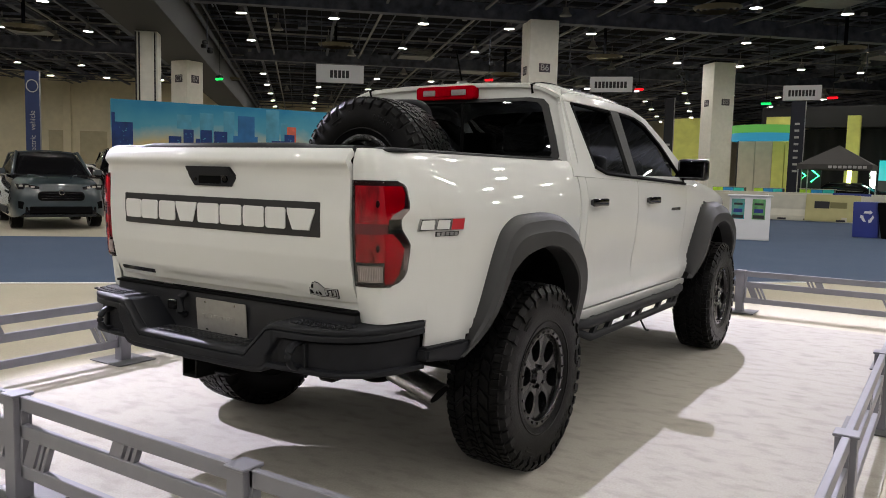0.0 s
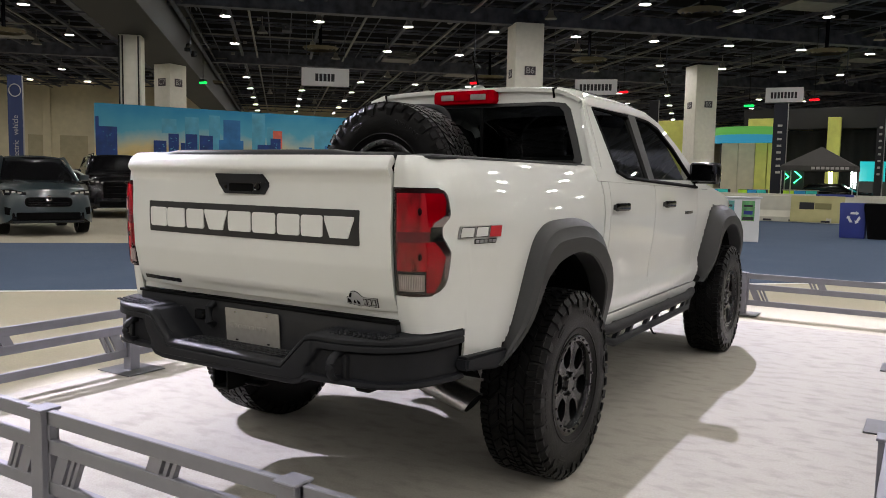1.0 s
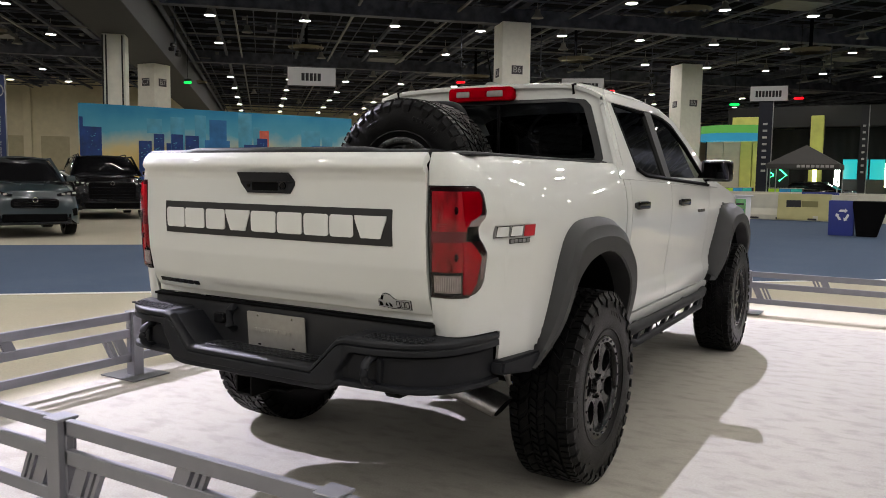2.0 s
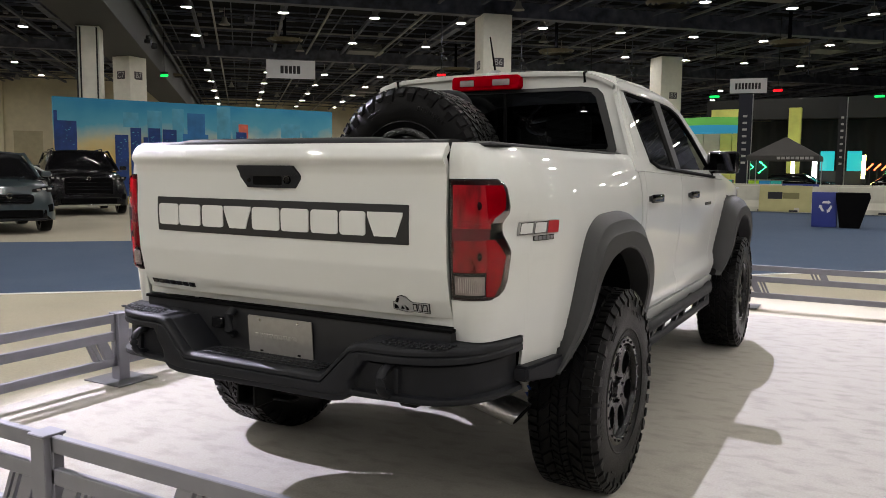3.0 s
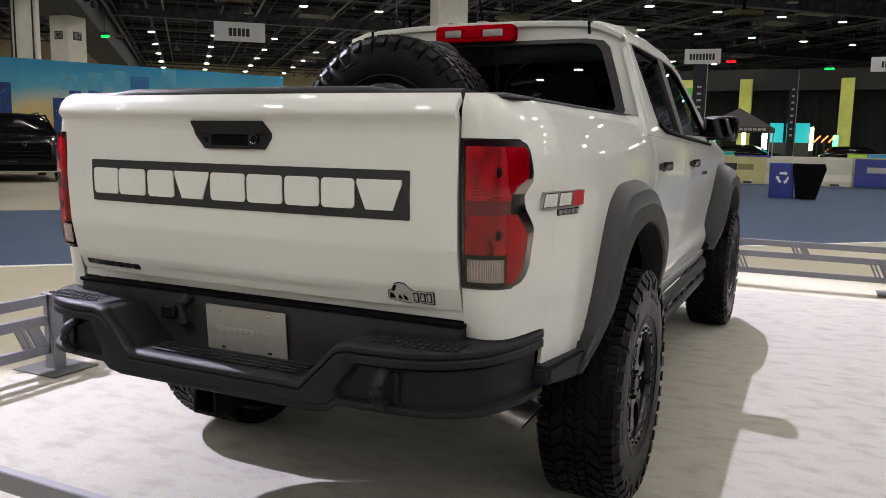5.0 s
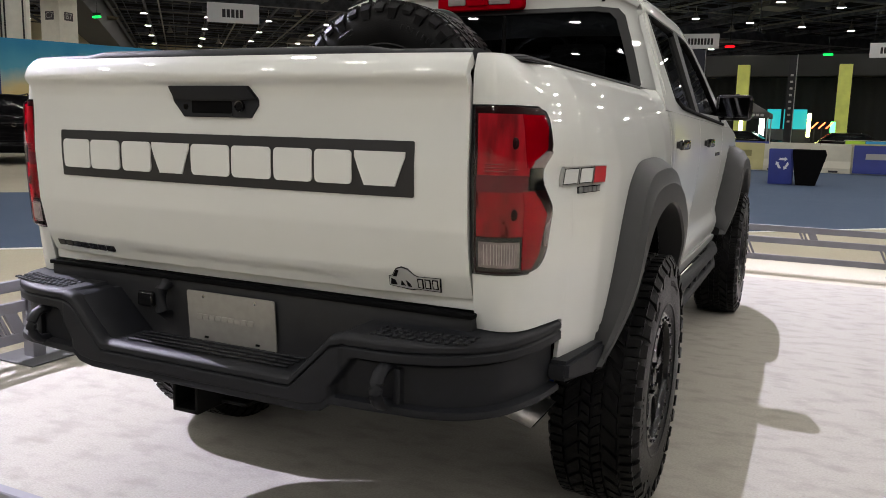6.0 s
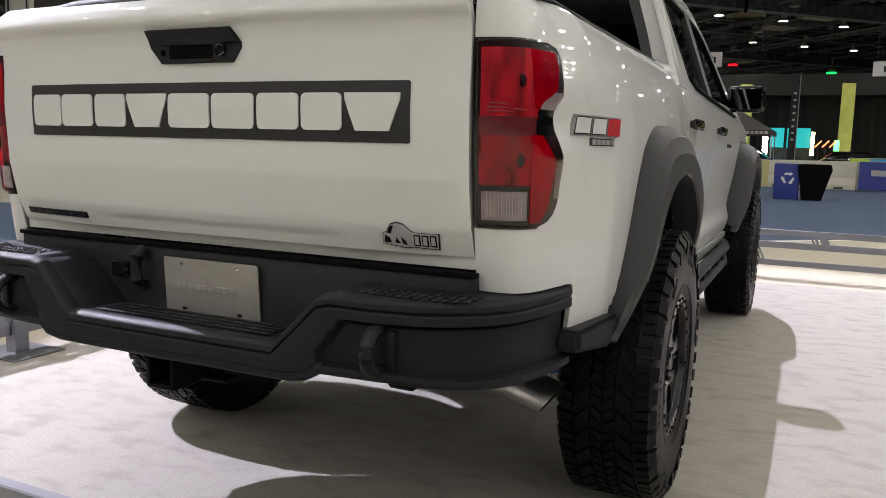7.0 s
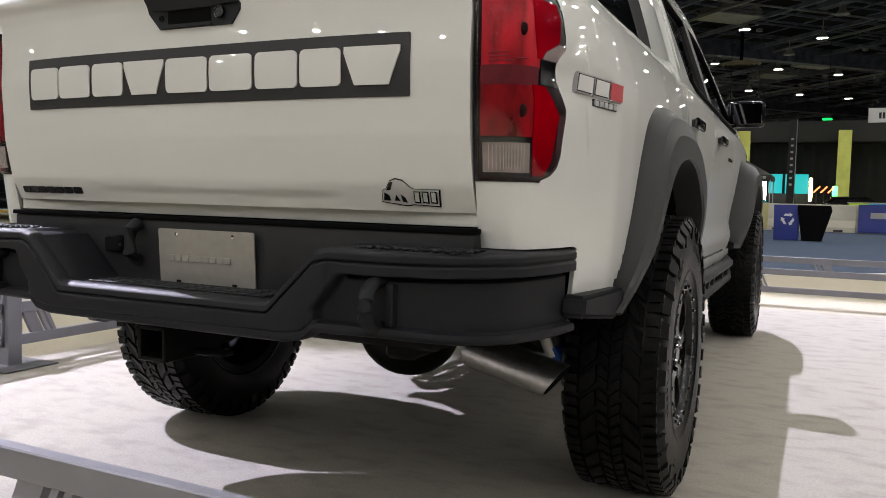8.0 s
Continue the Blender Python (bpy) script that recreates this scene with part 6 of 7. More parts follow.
    for dx in (-0.22, 0.22):
        box(bm, (6.2 + dx, -0.03, 1.8), (0.08, 0.012, 0.36), 0.004)
    part("plain_emblem", bm, SILVER, t)
    return t


mural()

# ---- flags ----
def tall_flag(p, width, height, colour, turn, words, label, bars=0):
    t = thing("tall_flag", label, "flag", "tall flags", m=Matrix.Translation(p) @ pose(0, 0, 0, 0, 0, turn))
    cloth = mat("flag_cloth", colour, 0.75, vary=0.08, scale=3, bump=0.1, bump_scale=4)
    bm = bmesh.new()
    sheet(bm, lambda x, z: (x, 0.02 * math.sin(3 * x + 1.3 * z), z), lin(-width / 2, width / 2, 8), lin(0.25, height, 30))
    thicken(bm, 0.01, (0, 5, 1))
    part("cloth", bm, cloth, t)
    bm = bmesh.new()
    tube(bm, [(width / 2 + 0.02, 0, 0.0), (width / 2 + 0.02, 0, height + 0.03)], 0.025, 8)
    box(bm, (0, 0, 0.02), (width, 0.5, 0.04), 0.005)
    part("pole", bm, SILVER, t)
    if words:
        for word, z in zip(words.split(), (2.02, 2.86)):
            text("flag_word", word, 0.235, Matrix.Translation((0.0, -0.05, z)) @ pose(0, 0, 0, 90, -90, 0), PALE, t)
        bm = bmesh.new()
        tube(bm, [(0.17 * math.cos(a), -0.05, height - 0.50 + 0.20 * math.sin(a)) for a in lin(0, 2 * math.pi, 25)[:-1]], 0.02, 6, close=True)
        part("plain_emblem", bm, PALE, t)
    for k in range(bars):
        bm = bmesh.new()
        box(bm, (0, -0.05, 2.0 + 0.34 * k), (0.14 if width < 0.5 else 0.22, 0.02, 0.11), 0.01)
        part("name_bar", bm, PALE, t, smooth=False)
    return t


tall_flag((-23.55, 12.52, 0), 0.43, 4.5, (0.028, 0.045, 0.13), 62, "Electric vehicle", "dark blue tall flag with pale lettering")
tall_flag((-11.1, 41.6, 0), 0.5, 5.9, (0.015, 0.016, 0.02), 20, "", "narrow black tall flag", 5)
tall_flag((-4.4, 41.16, 0), 0.66, 5.5, (0.012, 0.014, 0.025), 8, "", "black tall flag with pale bars", 8)
tall_flag((0.0, 43.8, 0), 0.36, 5.4, (0.012, 0.013, 0.016), 2, "", "narrow black tall flag with pale bars", 8)
tall_flag((9.5, 43.0, 0), 0.5, 5.4, (0.012, 0.013, 0.016), -8, "", "narrow black tall flag with pale bars", 8)

# ---- track area: barriers, bin, counter, tent ----
CREAM = mat("cream_barrier_plastic", (0.62, 0.60, 0.50), 0.55, vary=0.08, scale=3, second=(0.5, 0.47, 0.38), second_scale=1.0)
YELLOWCLOTH = mat("pale_yellow_banner", (0.50, 0.46, 0.22), 0.7, vary=0.1, scale=2)
NAVY = mat("blue_banner", (0.02, 0.035, 0.22), 0.6, vary=0.1, scale=2)


def barrier(m):
    t = thing("barrier", "cream moulded plastic track barrier", "barrier", "track barriers", m=m)
    bm = bmesh.new()
    prism(bm, [(-0.28, 0.0), (0.28, 0.0), (0.28, 0.18), (0.14, 0.42), (0.11, 0.97), (-0.11, 0.97), (-0.14, 0.42), (-0.28, 0.18)], "x", 0.01, 1.99, 0.015)
    part("block", bm, CREAM, t, smooth=False)
    # black blocks on the face stand for the shade in the fork slots
    for x in (0.55, 1.45):
        bm = bmesh.new()
        box(bm, (x, -0.285, 0.06), (0.3, 0.02, 0.07), 0.005)
        part("fork_slot", bm, INK, t, smooth=False)
    return t


def banner(m, w, h, material, bars, label):
    t = thing("banner", label, "banner", "track banners", m=m)
    bm = bmesh.new()
    sheet(bm, lambda x, z: (x, -0.31 + 0.14 * min(1, max(0, (z - 0.2) / 0.75)) + 0.012 * math.sin(6 * x), z), lin(0, w, 14), lin(0.03, h, 8))
    thicken(bm, 0.008, (0, 9, 0))
    part("cloth", bm, material, t)
    for x, bw, z, bh, mm in bars:
        bm = bmesh.new()
        box(bm, (x, -0.335 + 0.14 * (z - 0.2) / 0.75, z), (bw, 0.02, bh), 0.004, m=None)
        part("print_bar", bm, mm, t, smooth=False)


row = None
for k in range(13):
    m = Matrix.Translation((-9.4 + 2 * k, 29.9 - 0.06 * k, 0))
    if row is None:
        row = barrier(m)
    else:
        copy_thing(row, m)
for k in range(14):
    copy_thing(row, Matrix.Translation((-10.4 + 2 * k, 36.4, 0)))
banner(Matrix.Translation((-2.05, 29.68, 0)), 1.8, 0.99, YELLOWCLOTH, [(0.55, 0.5, 0.62, 0.26, INK), (1.1, 0.55, 0.62, 0.22, mat("olive_print", (0.25, 0.23, 0.1), 0.7))], "pale yellow banner over a track barrier")
banner(Matrix.Translation((2.65, 29.5, 0)), 1.9, 1.0, NAVY, [(0.85, 0.95, 0.62, 0.2, PALE)], "blue banner with a plain white bar")
banner(Matrix.Translation((-1.95, 36.2, 0)), 1.5, 1.0, NAVY, [(0.5, 0.7, 0.85, 0.15, PALE)], "blue banner over the far barrier row")
banner(Matrix.Translation((2.8, 36.2, 0)), 1.9, 1.0, YELLOWCLOTH, [(0.5, 0.5, 0.7, 0.2, INK)], "pale yellow banner over the far barrier row")

# blue recycling bin and the black planter beside it
t = thing("recycling_bin", "blue square recycling bin with white arrows", "bin", m=Matrix.Translation((0.62, 21.4, 0)))
bm = bmesh.new()
prism(bm, [(-0.28, 0), (0.32, 0), (0.32, 0.93), (-0.30, 0.93)], "y", -0.3, 0.3, 0.015)
part("body", bm, NAVY, t)
bm = bmesh.new()
for k in range(3):
    m = Matrix.Translation((0.05, -0.305, 0.55)) @ pose(0, 0, 0, 0, 120 * k, 0)
    prism_pts = [(-0.10, 0.085), (0.05, 0.085), (0.05, 0.055), (0.12, 0.115), (0.05, 0.17), (0.05, 0.145), (-0.07, 0.145)]
    vs = [bm.verts.new(m @ Vector((x, -0.006, z))) for x, z in prism_pts]
    bm.faces.new(vs)
thicken(bm, 0.006, (0, 9, 0))
part("arrows", bm, SIGN, t, "three white chasing arrows", smooth=False)
t = thing("black_planter", "black faceted box standing beside the blue bin", "box", m=Matrix.Translation((1.32, 21.35, 0)))
bm = bmesh.new()
prism(bm, [(-0.30, 0.0), (0.18, 0.0), (0.40, 0.80), (0.36, 0.93), (-0.42, 0.93), (-0.42, 0.8)], "y", -0.34, 0.3, 0.02)
part("body", bm, BLACKMATT, t, smooth=False)

t = thing("info_counter", "white information counter with two small posters", "counter", m=Matrix.Translation((-1.52, 17.45, 0)) @ pose(0, 0, 0, 0, 0, 12))
bm = bmesh.new()
box(bm, (0, 0.25, 0.52), (0.92, 0.5, 1.04), 0.01)
part("body", bm, SIGN, t, smooth=False)
bm = bmesh.new()
box(bm, (0, 0.25, 1.06), (1.02, 0.58, 0.035), 0.008)
part("worktop", bm, SIGN, t, smooth=False)
for x, c in ((-0.26, (0.03, 0.25, 0.30)), (0.20, (0.10, 0.30, 0.12))):
    bm = bmesh.new()
    box(bm, (x, -0.005, 0.74), (0.29, 0.01, 0.48), 0.002)
    p = part("poster", bm, mat("poster_print", c, 0.5, vary=0.5, scale=6, second=(0.3, 0.45, 0.15), second_scale=5), t, "small colourful poster", smooth=False)
    bm = bmesh.new()
    box(bm, (x, -0.011, 0.86), (0.20, 0.008, 0.05), 0.002)
    part("print_strip", bm, INK, t, smooth=False)
    bm = bmesh.new()
    box(bm, (x, -0.011, 0.70), (0.20, 0.008, 0.09), 0.002)
    part("print_strip", bm, NAVY, t, smooth=False)
    bm = bmesh.new()
    box(bm, (x, -0.011, 0.56), (0.25, 0.008, 0.08), 0.002)
    part("print_bar", bm, INK, t, smooth=False)

t = thing("canopy_tent", "dark grey pop-up canopy tent with a pale bar on its edge", "tent", m=Matrix.Translation((-2.15, 38.9, 0)))
bm = bmesh.new()
apex = bm.verts.new((0, 0, 3.2))
base = [bm.verts.new(p) for p in ((-1.55, -1.5, 2.28), (1.55, -1.5, 2.28), (1.55, 1.5, 2.28), (-1.55, 1.5, 2.28))]
low = [bm.verts.new(p) for p in ((-1.56, -1.51, 2.05), (1.56, -1.51, 2.05), (1.56, 1.51, 2.05), (-1.56, 1.51, 2.05))]
for i in range(4):
    bm.faces.new((base[i], base[(i + 1) % 4], apex))
    bm.faces.new((low[i], low[(i + 1) % 4], base[(i + 1) % 4], base[i]))
thicken(bm, 0.01, (0, 0, 1))
part("canopy", bm, mat("grey_canopy", (0.05, 0.047, 0.045), 0.7, vary=0.1, scale=2), t, smooth=False)
for x, y in ((-1.5, -1.45), (1.5, -1.45), (1.5, 1.45), (-1.5, 1.45)):
    bm = bmesh.new()
    box(bm, (x, y, 1.05), (0.045, 0.045, 2.1), 0.004)
    part("leg", bm, SILVER, t, smooth=False)
for k in range(8):
    bm = bmesh.new()
    box(bm, (-0.15 + 0.2 * k, -1.53, 2.165), (0.15, 0.015, 0.12), 0.004)
    part("name_bar", bm, PALE, t, smooth=False)

# pavilion with a green and blue band
t = thing("pavilion", "round pavilion with a green and blue glowing band", "pavilion", m=Matrix.Translation((-6.9, 46.6, 0)))
for z, c, n in ((4.42, (0.12, 0.42, 0.08), "upper_band"), (3.97, (0.03, 0.30, 0.50), "lower_band")):
    bm = bmesh.new()
    lathe(bm, [(1.9, -0.21), (1.9, 0.21), (1.82, 0.21), (1.82, -0.21), (1.9, -0.21)], 40, Matrix.Translation((0, 0, z)) @ pose(0, 0, 0, 0, -90, 0))
    part(n, bm, mat("pavilion_" + n, c, 0.5, glow=c, power=0.35), t)
for a in (20, 160):
    bm = bmesh.new()
    tube(bm, [(1.8 * math.cos(radians(a)), 1.8 * math.sin(radians(a)), 0), (1.8 * math.cos(radians(a)), 1.8 * math.sin(radians(a)), 3.8)], 0.05, 8)
    part("post", bm, BULK, t)
# yellow-green wash light on piers and pillars, put into their base colour
LIME = mat("lime_wash_light", (0.74, 0.76, 0.20), 0.7, vary=0.08, scale=2)
CABIN = mat("cream_cabin_panel", (0.62, 0.58, 0.44), 0.6, vary=0.08, scale=2)
for x, w, mm in ((-1.15, 0.95, CABIN), (-0.19, 0.93, CABIN), (0.62, 0.65, LIME), (1.20, 0.42, LIME)):
    bm = bmesh.new()
    box(bm, (x, 0.9, 1.9), (w, 0.9, 3.8), 0.02)
    part("cabin_panel", bm, mm, t, smooth=False)

# dark drapes at the far end, and piers with the pale green light in their colour
t = thing("drape_wall", "tall black pleated drape closing the far end", "curtain")
bm = bmesh.new()
sheet(bm, lambda x, z: (x, 62.0 + 0.14 * math.sin(x * 5.2) + 0.0 * z, z), lin(-8.6, 42, 400), [0.0, 2.6, 5.4])
thicken(bm, 0.02, (0, 90, 0))
part("cloth", bm, CURTAIN, t)
bm = bmesh.new()
box(bm, (16, 61.0, 6.2), (52, 0.8, 1.5), 0.03)
tagged(part("bulkhead", bm, BULK, smooth=False), "grey boxed bulkhead over the drapes", "bulkhead", kind="structure")
for x in (-15.3, -8.5, -3.72, 2.85, 9.5, 17.0, 25.0):
    bm = bmesh.new()
    box(bm, (x, 60.0, 3.1), (2.0 if x < -8 else 0.84, 0.6, 6.2), 0.02)
    tagged(part("pier", bm, LIME, smooth=False), "wall pier with pale lime green wash light in its colour", "pier", kind="structure")


def glow_tube(p, size, colour, name, power=8.0):
    t = thing("light_tube", "upright glowing %s light tube on a stand" % name, "lamp", "light tubes", m=Matrix.Translation(p))
    bm = bmesh.new()
    box(bm, (0, 0, size[2] / 2 + 0.3), size, 0.03)
    part("tube", bm, mat("glow_tube_" + name, colour, 0.4, glow=colour, power=power), t)
    bm = bmesh.new()
    box(bm, (0, 0, 0.15), (0.3, 0.3, 0.3), 0.02)
    part("stand", bm, INK, t)


glow_tube((-3.0, 52.0, 0.9), (0.22, 0.22, 1.3), (0.95, 1.0, 0.35), "yellow")
glow_tube((-1.9, 54.4, 0.9), (0.32, 0.2, 1.4), (0.85, 1.0, 0.9), "white")
glow_tube((0.9, 54.5, 0.9), (0.22, 0.2, 1.5), (1.0, 1.0, 0.35), "yellow")
glow_tube((2.3, 54.5, 0.6), (0.3, 0.2, 1.3), (0.1, 0.9, 0.25), "green", 3.0)
glow_tube((12.0, 54.5, 0.6), (0.22, 0.2, 1.5), (1.0, 1.0, 0.35), "yellow")
t = thing("video_wall", "two teal glowing video screens on a stand", "screen", m=Matrix.Translation((-0.45, 56.4, 0)))
TEAL = mat("teal_screen", (0.01, 0.05, 0.05), 0.3, glow=(0.01, 0.60, 0.62), power=0.7)
for x, w in ((-0.85, 0.85), (-0.02, 0.45), (0.75, 0.85)):
    bm = bmesh.new()
    box(bm, (x, 0, 2.35), (w, 0.1, 1.3), 0.01)
    part("screen", bm, TEAL, t, smooth=False)
bm = bmesh.new()
box(bm, (0, 0.15, 0.85), (2.6, 0.3, 1.7), 0.02)
part("stand", bm, INK, t)
for x in (-4.35, -3.72):
    t = thing("neon_arrow", "green neon chevron arrow on a dark frame", "neon sign", "neon arrows", m=Matrix.Translation((x, 43.2, 0)))
    bm = bmesh.new()
    tube(bm, [(-0.16, 0, 2.12), (0.2, 0, 1.8), (-0.16, 0, 1.48)], 0.035, 8)
    part("tube", bm, mat("glow_green_neon", (0.05, 1.0, 0.3), 0.4, glow=(0.05, 1.0, 0.3), power=5.0), t)
    bm = bmesh.new()
    box(bm, (0, 0.12, 1.1), (0.6, 0.06, 2.2), 0.01)
    part("frame", bm, INK, t)
for k in range(3):
    t = thing("neon_bar", "slanting orange neon bar", "neon sign", "neon bars", m=Matrix.Translation((1.25 + 0.42 * k, 54.3, 0)))
    bm = bmesh.new()
    tube(bm, [(-0.18, 0, 1.75), (0.18, 0, 2.15)], 0.04, 8)
    part("tube", bm, mat("glow_orange_neon", (1.0, 0.15, 0.05), 0.4, glow=(1.0, 0.15, 0.05), power=4.0), t)
    bm = bmesh.new()
    box(bm, (0, 0.1, 0.9), (0.05, 0.05, 1.8), 0.005)
    part("stand", bm, INK, t)
for x, w in ((-7.6, 1.6), (-5.6, 1.4), (-3.3, 1.6), (4.0, 2.6), (9, 2.0)):
    t = thing("display_table", "low counter with a green and blue printed front, given a faint glow", "counter", "display counters", m=Matrix.Translation((x, 41.5, 0)))
    bm = bmesh.new()
    box(bm, (0, 0, 0.55), (w, 0.6, 1.1), 0.02)
    part("body", bm, INK, t)
    bm = bmesh.new()
    box(bm, (0, 0, 1.115), (w + 0.06, 0.66, 0.03), 0.005)
    part("top", bm, CREAM, t)
    # the prints are no lamps; a faint glow is added to their colours
    for k, (name, c) in enumerate((("lime", (0.30, 0.50, 0.03)), ("blue", (0.02, 0.22, 0.45)), ("aqua", (0.03, 0.42, 0.36)))):
        bm = bmesh.new()
        box(bm, (-w / 3 + w / 3 * k, -0.31, 1.0), (w / 3 - 0.02, 0.02, 0.17), 0.005)
        part("front_print", bm, mat("print_" + name, c, 0.5, vary=0.4, scale=2.0, glow=c, power=0.25), t, smooth=False)


# ---- parked cars ----
def car(name, label, m, paint, length=4.4, half=0.90, height=1.62, bonnet=1.0, tall_grille=True, boxy=0.0):
    """A car that looks along -y, its front wheels' axle at y = 0."""
    t = thing(name, label, "car", m=m)
    front, rear = -0.86, length - 0.86
    belt = bonnet + 0.05

    def loft(stations):
        bm = bmesh.new()
        rows = []
        for y, z0, z1, w0, w1, crown in stations:
            ring = []
            for k, (fx, fz) in enumerate(((1.0, 0.0), (1.03, 0.25), (1.0, 0.6), (0.96, 0.85), (0.86, 0.97), (0.5, 1.0), (0.0, 1.0))):
                w = w0 + (w1 - w0) * fz
                ring.append(Vector((fx * w, y, z0 + (z1 - z0) * fz + (crown if k >= 5 else 0) * (1 if k == 6 else 0.7))))
            ring = ring + [Vector((-q.x, q.y, q.z)) for q in ring[-2::-1]]
            rows.append([bm.verts.new(q) for q in ring])
        for ra, rb in zip(rows, rows[1:]):
            for k in range(len(ra) - 1):
                bm.faces.new((ra[k], ra[k + 1], rb[k + 1], rb[k]))
        bm.faces.new(rows[0])
        bm.faces.new(rows[-1][::-1])
        return bm
    h = half
    body = loft([(front, 0.42, 0.78, h * 0.70, h * 0.66, 0.0), (front + 0.05, 0.30, bonnet - 0.14, h * 0.86, h * 0.80, 0.02), (front + 0.22, 0.26, bonnet - 0.06, h * 0.97, h * 0.9, 0.03), (front + 0.6, 0.25, bonnet, h, h * 0.93, 0.03),
                 (0.55, 0.25, belt, h, h * 0.94, 0.02), (1.6, 0.25, belt + 0.02, h, h * 0.94, 0), (rear - 0.8, 0.27, belt + 0.06, h, h * 0.93, 0), (rear - 0.15, 0.32, belt + 0.02, h * 0.95, h * 0.85, 0), (rear, 0.45, belt - 0.1, h * 0.85, h * 0.75, 0)])
    part("body", body, paint, t, angle=45)
    ws, we = 0.42 - 0.1 * boxy, rear - 0.25 - 0.2 * boxy
    top = height
    glass = loft([(ws, belt - 0.02, belt + 0.02, h * 0.90, h * 0.88, 0), (ws + 0.72 - 0.2 * boxy, belt - 0.02, top - 0.05, h * 0.90, h * 0.70, 0.0), (1.9, belt, top - 0.02, h * 0.91, h * 0.71, 0.0), (we - 0.5, belt, top - 0.06, h * 0.89, h * 0.69, 0.0), (we, belt, belt + 0.12, h * 0.85, h * 0.72, 0)])
    part("glasshouse", glass, BLACKGLOSS, t, "dark glass", angle=45)
    bm = bmesh.new()
    sheet(bm, lambda x, y: (x * h * 0.70, y, top - 0.035 + 0.05 * (1 - x * x) - 0.05 * ((y - 1.9) / 1.5) ** 2), lin(-1, 1, 12), lin(ws + 0.74 - 0.2 * boxy, we - 0.45, 12))
    thicken(bm, 0.03, (0, 1.9, 0.8))
    part("roof", bm, paint, t)
    for s in (1, -1):
        bm = bmesh.new()
        tube(bm, [(s * h * 0.89, ws, belt), (s * h * 0.71, ws + 0.72 - 0.2 * boxy, top - 0.05), (s * h * 0.71, we - 0.5, top - 0.07), (s * h * 0.84, we, belt + 0.05)], 0.035, 8)
        part("pillar", bm, paint, t)
        bm = bmesh.new()
        box(bm, (s * (h + 0.10), 0.75, belt + 0.08), (0.2, 0.12, 0.13), 0.04, seg=2)
        part("mirror", bm, paint, t)
        bm = bmesh.new()
        prism(bm, [(h * 0.47, bonnet - 0.235), (h * 0.90, bonnet - 0.24), (h * 0.94, bonnet - 0.13), (h * 0.74, bonnet - 0.12), (h * 0.46, bonnet - 0.185)], "y", front - 0.005, front + 0.3, 0.01)
        for v in bm.verts:
            v.co.x *= s
            v.co.y += 0.13 * (abs(v.co.x) / h) ** 3
        lampo = part("headlight", bm, BLACKGLOSS, t, "dark glossy headlight")
        bm = bmesh.new()
        for k in range(3):
            box(bm, (s * h * (0.60 + 0.12 * k), front - 0.008 + 0.13 * (0.60 + 0.12 * k) ** 3, bonnet - 0.19 + 0.012 * k), (0.075, 0.02, 0.04), 0.006)
        part("lamp_lens", bm, CLEARLENS, lampo, "clear lamp lenses")
        bm = bmesh.new()
        prism(bm, [(h * 0.62, 0.42), (h * 0.90, 0.46), (h * 0.90, 0.62), (h * 0.70, 0.58)], "y", front + 0.03, front + 0.25, 0.01)
        for v in bm.verts:
            v.co.x *= s
        part("air_intake", bm, BLACKMATT, t)
        for y in (0.0, length - 1.72):
            w = new("wheel")
            w.parent = t
            w.matrix_basis = Matrix.Translation((s * (h - 0.12), y, 0.345)) @ pose(0, 0, 0, 0, 0, 0 if s > 0 else 180)
            bm = bmesh.new()
            lathe(bm, [(0.22, 0.10), (0.33, 0.115), (0.345, 0.09), (0.345, -0.09), (0.33, -0.115), (0.22, -0.10)], 32)
            part("tyre", bm, RUBBER, w)
            bm = bmesh.new()
            lathe(bm, [(0.0, 0.09), (0.05, 0.09), (0.06, 0.07), (0.20, 0.085), (0.23, 0.105)], 24)
            part("rim", bm, DARKCHROME, w)
    bm = bmesh.new()
    if tall_grille:
        prism(bm, rounded(-h * 0.58, h * 0.58, 0.60, bonnet - 0.16, 0.05, 4), "y", front - 0.03, front + 0.1, 0.01)
    else:
        prism(bm, rounded(-h * 0.50, h * 0.50, 0.62, 0.82, 0.08, 4), "y", front - 0.03, front + 0.1, 0.01)
    grille = part("grille", bm, BLACKMATT, t, "black mesh grille")
    zt = (bonnet - 0.16) if tall_grille else 0.82
    for k in range(5):
        bm = bmesh.new()
        box(bm, (0, front - 0.035, 0.64 + (zt - 0.68) * k / 4), (h * 1.05 if tall_grille else h * 0.86, 0.012, 0.012), 0.002)
        part("grille_bar", bm, DARKCHROME, grille)
    bm = bmesh.new()
    tube(bm, [(0.05 * math.cos(a), front - 0.04, zt - 0.02 + 0.05 * math.sin(a)) for a in lin(0, 2 * math.pi, 17)[:-1]], 0.009, 6, close=True)
    part("plain_emblem", bm, CHROME, t)
    bm = bmesh.new()
    box(bm, (0, front + 0.02, 0.42), (h * 1.35, 0.10, 0.16), 0.02)
    part("lower_grille", bm, BLACKMATT, t)
    for s in (1, -1):
        if boxy:
            bm = bmesh.new()
            tube(bm, [(s * h * 0.62, ws + 0.95, top - 0.03), (s * h * 0.62, ws + 1.05, top + 0.03), (s * h * 0.62, we - 0.75, top + 0.01), (s * h * 0.62, we - 0.65, top - 0.05)], 0.018, 6)
            part("roof_rail", bm, BLACKGLOSS, t)
        bm = bmesh.new()
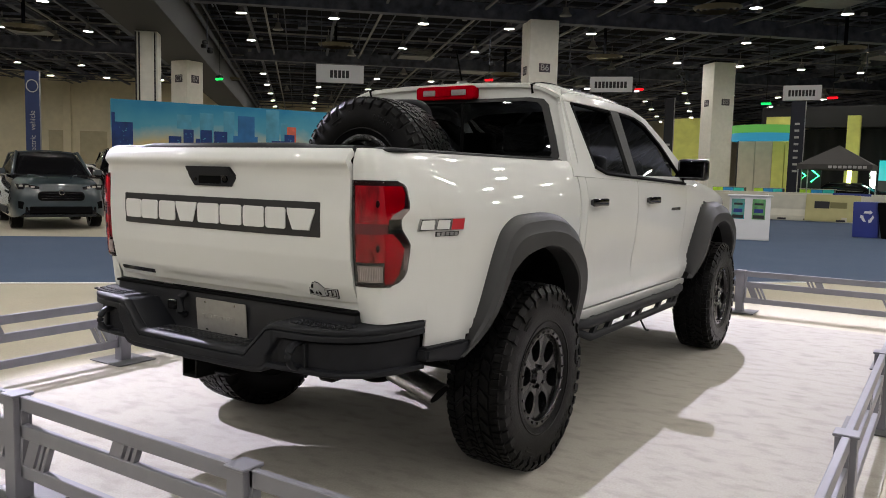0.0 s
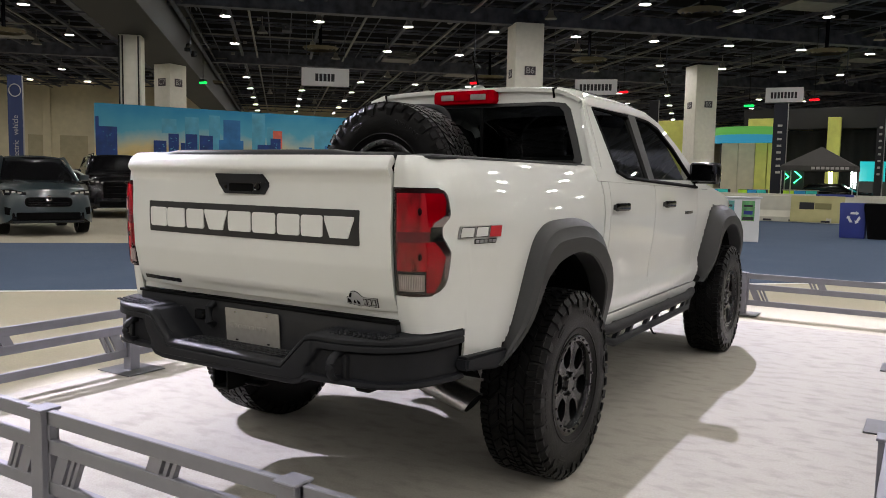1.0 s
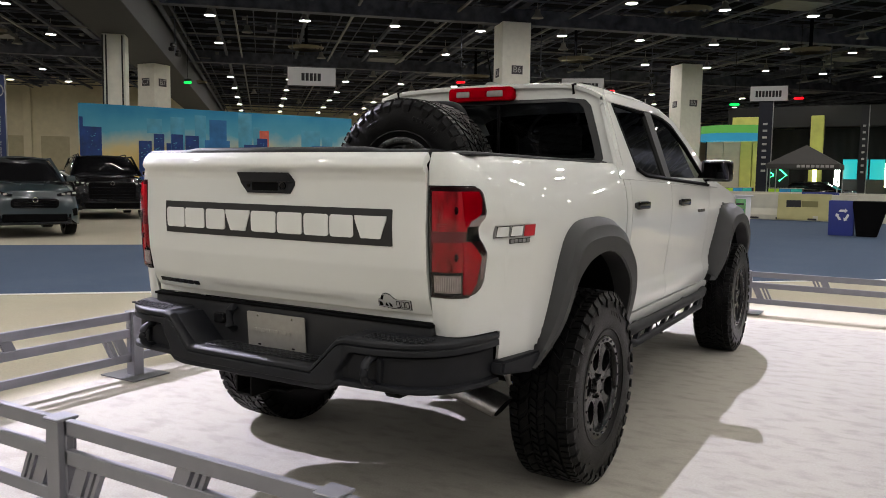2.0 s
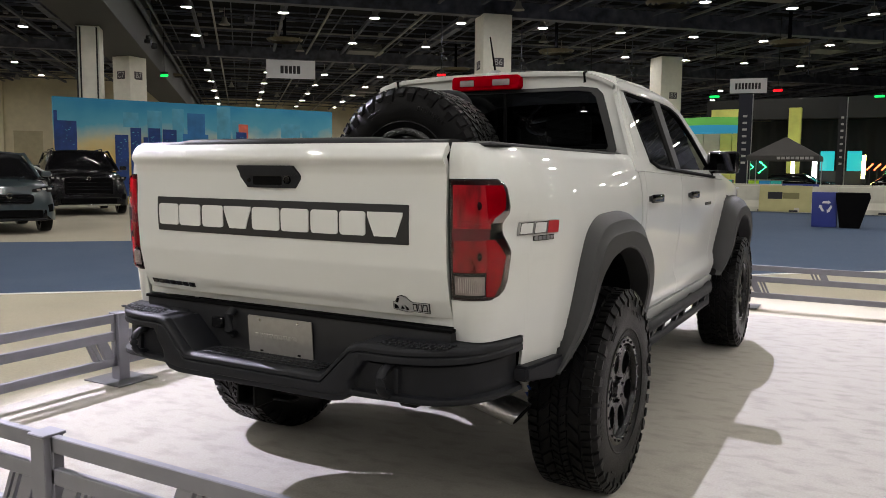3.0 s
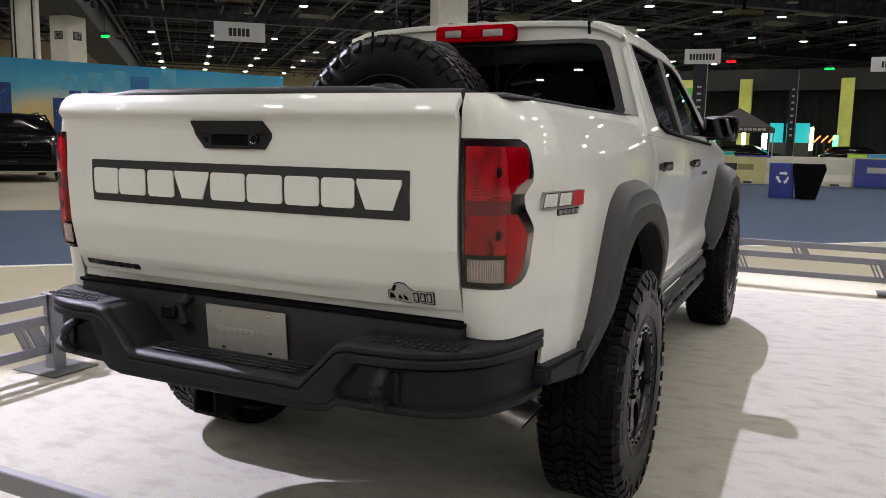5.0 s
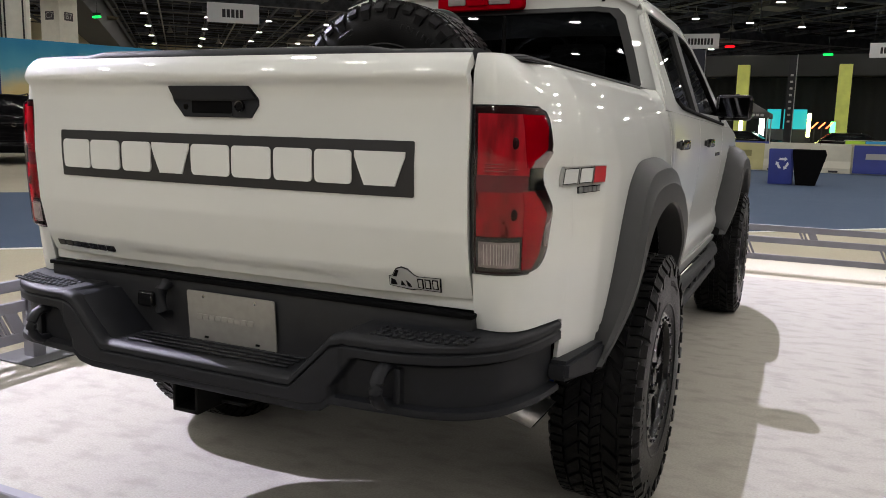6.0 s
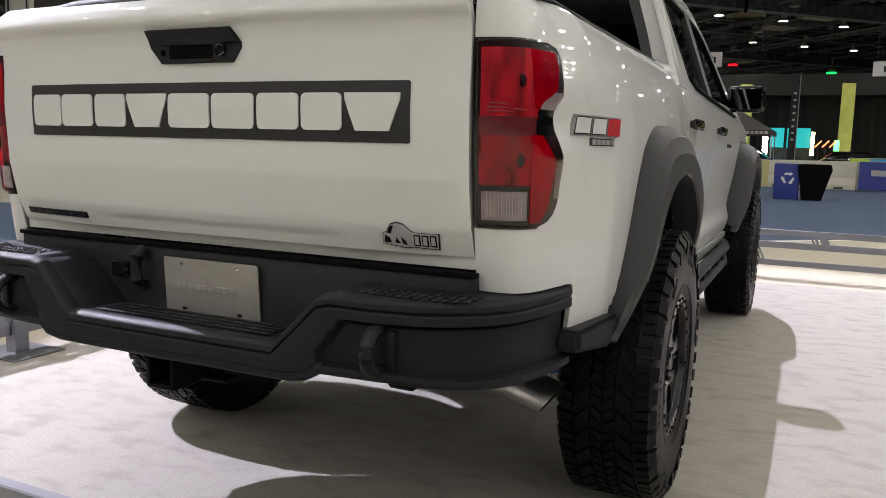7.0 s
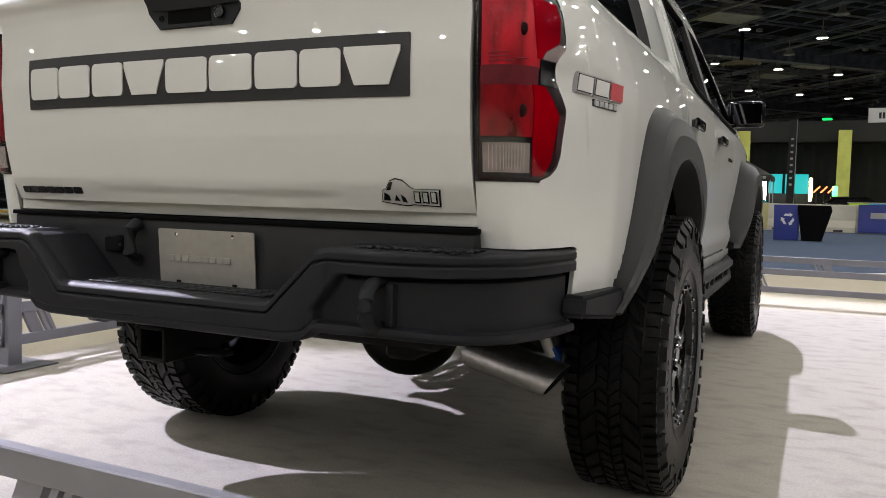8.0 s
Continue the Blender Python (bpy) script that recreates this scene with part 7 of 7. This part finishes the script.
        tube(bm, [(s * h * 0.25, front + 0.30, bonnet + 0.005), (s * h * 0.42, 0.1, bonnet + 0.045), (s * h * 0.55, ws, belt + 0.01)], 0.016, 6)
        part("bonnet_crease", bm, paint, t)
        bm = bmesh.new()
        box(bm, (s * h * 0.78, front + 0.07, 0.52), (0.14, 0.04, 0.025), 0.008)
        part("fog_lamp", bm, CHROME, t)
        bm = bmesh.new()
        tube(bm, [(s * h * 1.0, 0.5, belt - 0.02), (s * h * 0.99, 1.6, belt + 0.01), (s * h * 0.97, we, belt + 0.05)], 0.012, 6)
        part("window_trim", bm, CHROME, t)
        bm = bmesh.new()
        box(bm, (s * h * 1.0, (length - 1.72) / 2, 0.36), (0.06, length - 2.5, 0.16), 0.02)
        part("sill_cladding", bm, PLASTIC, t)
    bm = bmesh.new()
    prism(bm, [(-h * 0.93, front + 0.16), (-h * 0.74, front + 0.0), (h * 0.74, front + 0.0), (h * 0.93, front + 0.16), (h * 0.93, front + 0.4), (-h * 0.93, front + 0.4)], "z", 0.27, 0.50, 0.02)
    part("front_skirt", bm, BLACKGLOSS, t, "black lower bumper")
    bm = bmesh.new()
    box(bm, (0, front + 0.03, 0.30), (h * 1.5, 0.14, 0.05), 0.015)
    part("skid_strip", bm, CHROME if boxy else PLASTIC, t)
    return t


GREYBLUE = mat("slate_car_paint", (0.026, 0.040, 0.047), 0.3, coat=1.0, vary=0.03, scale=3)
BLACKPAINT = mat("black_car_paint", (0.004, 0.004, 0.005), 0.25, coat=0.7, spec=0.2)
PALEPAINT = mat("pale_car_paint", (0.62, 0.63, 0.60), 0.3, coat=1.0, vary=0.02, scale=3)
car("parked_car", "slate grey compact crossover with black lower grille", Matrix.Translation((-14.28, 7.76, 0)) @ pose(0, 0, 0, 0, 0, 67), GREYBLUE, 4.3, 0.91, 1.72, 1.10, False)
car("parked_car", "glossy black large crossover with a slatted grille", Matrix.Translation((-18.95, 13.2, 0)) @ pose(0, 0, 0, 0, 0, 61), BLACKPAINT, 5.0, 1.12, 1.93, 1.25, True, 1.0)
car("parked_car", "pale sedan parked behind the other cars", Matrix.Translation((-21.5, 9.8, 0)) @ pose(0, 0, 0, 0, 0, -20), PALEPAINT, 4.5, 0.9, 1.45, 0.95, False)
car("parked_car", "black wagon parked far back in the hall", Matrix.Translation((-27.0, 9.0, 0)) @ pose(0, 0, 0, 0, 0, -10), BLACKPAINT, 4.7, 0.92, 1.65, 1.05, True)
car("parked_car", "dark car parked beyond the track barriers", Matrix.Translation((-1.0, 50.0, 0)) @ pose(0, 0, 0, 0, 0, 80), BLACKPAINT, 4.5, 0.9, 1.5, 0.95, False)
car("parked_car", "dark car parked beyond the track barriers", Matrix.Translation((5.0, 50.0, 0)) @ pose(0, 0, 0, 0, 0, 95), BLACKPAINT, 4.5, 0.9, 1.5, 0.95, False)
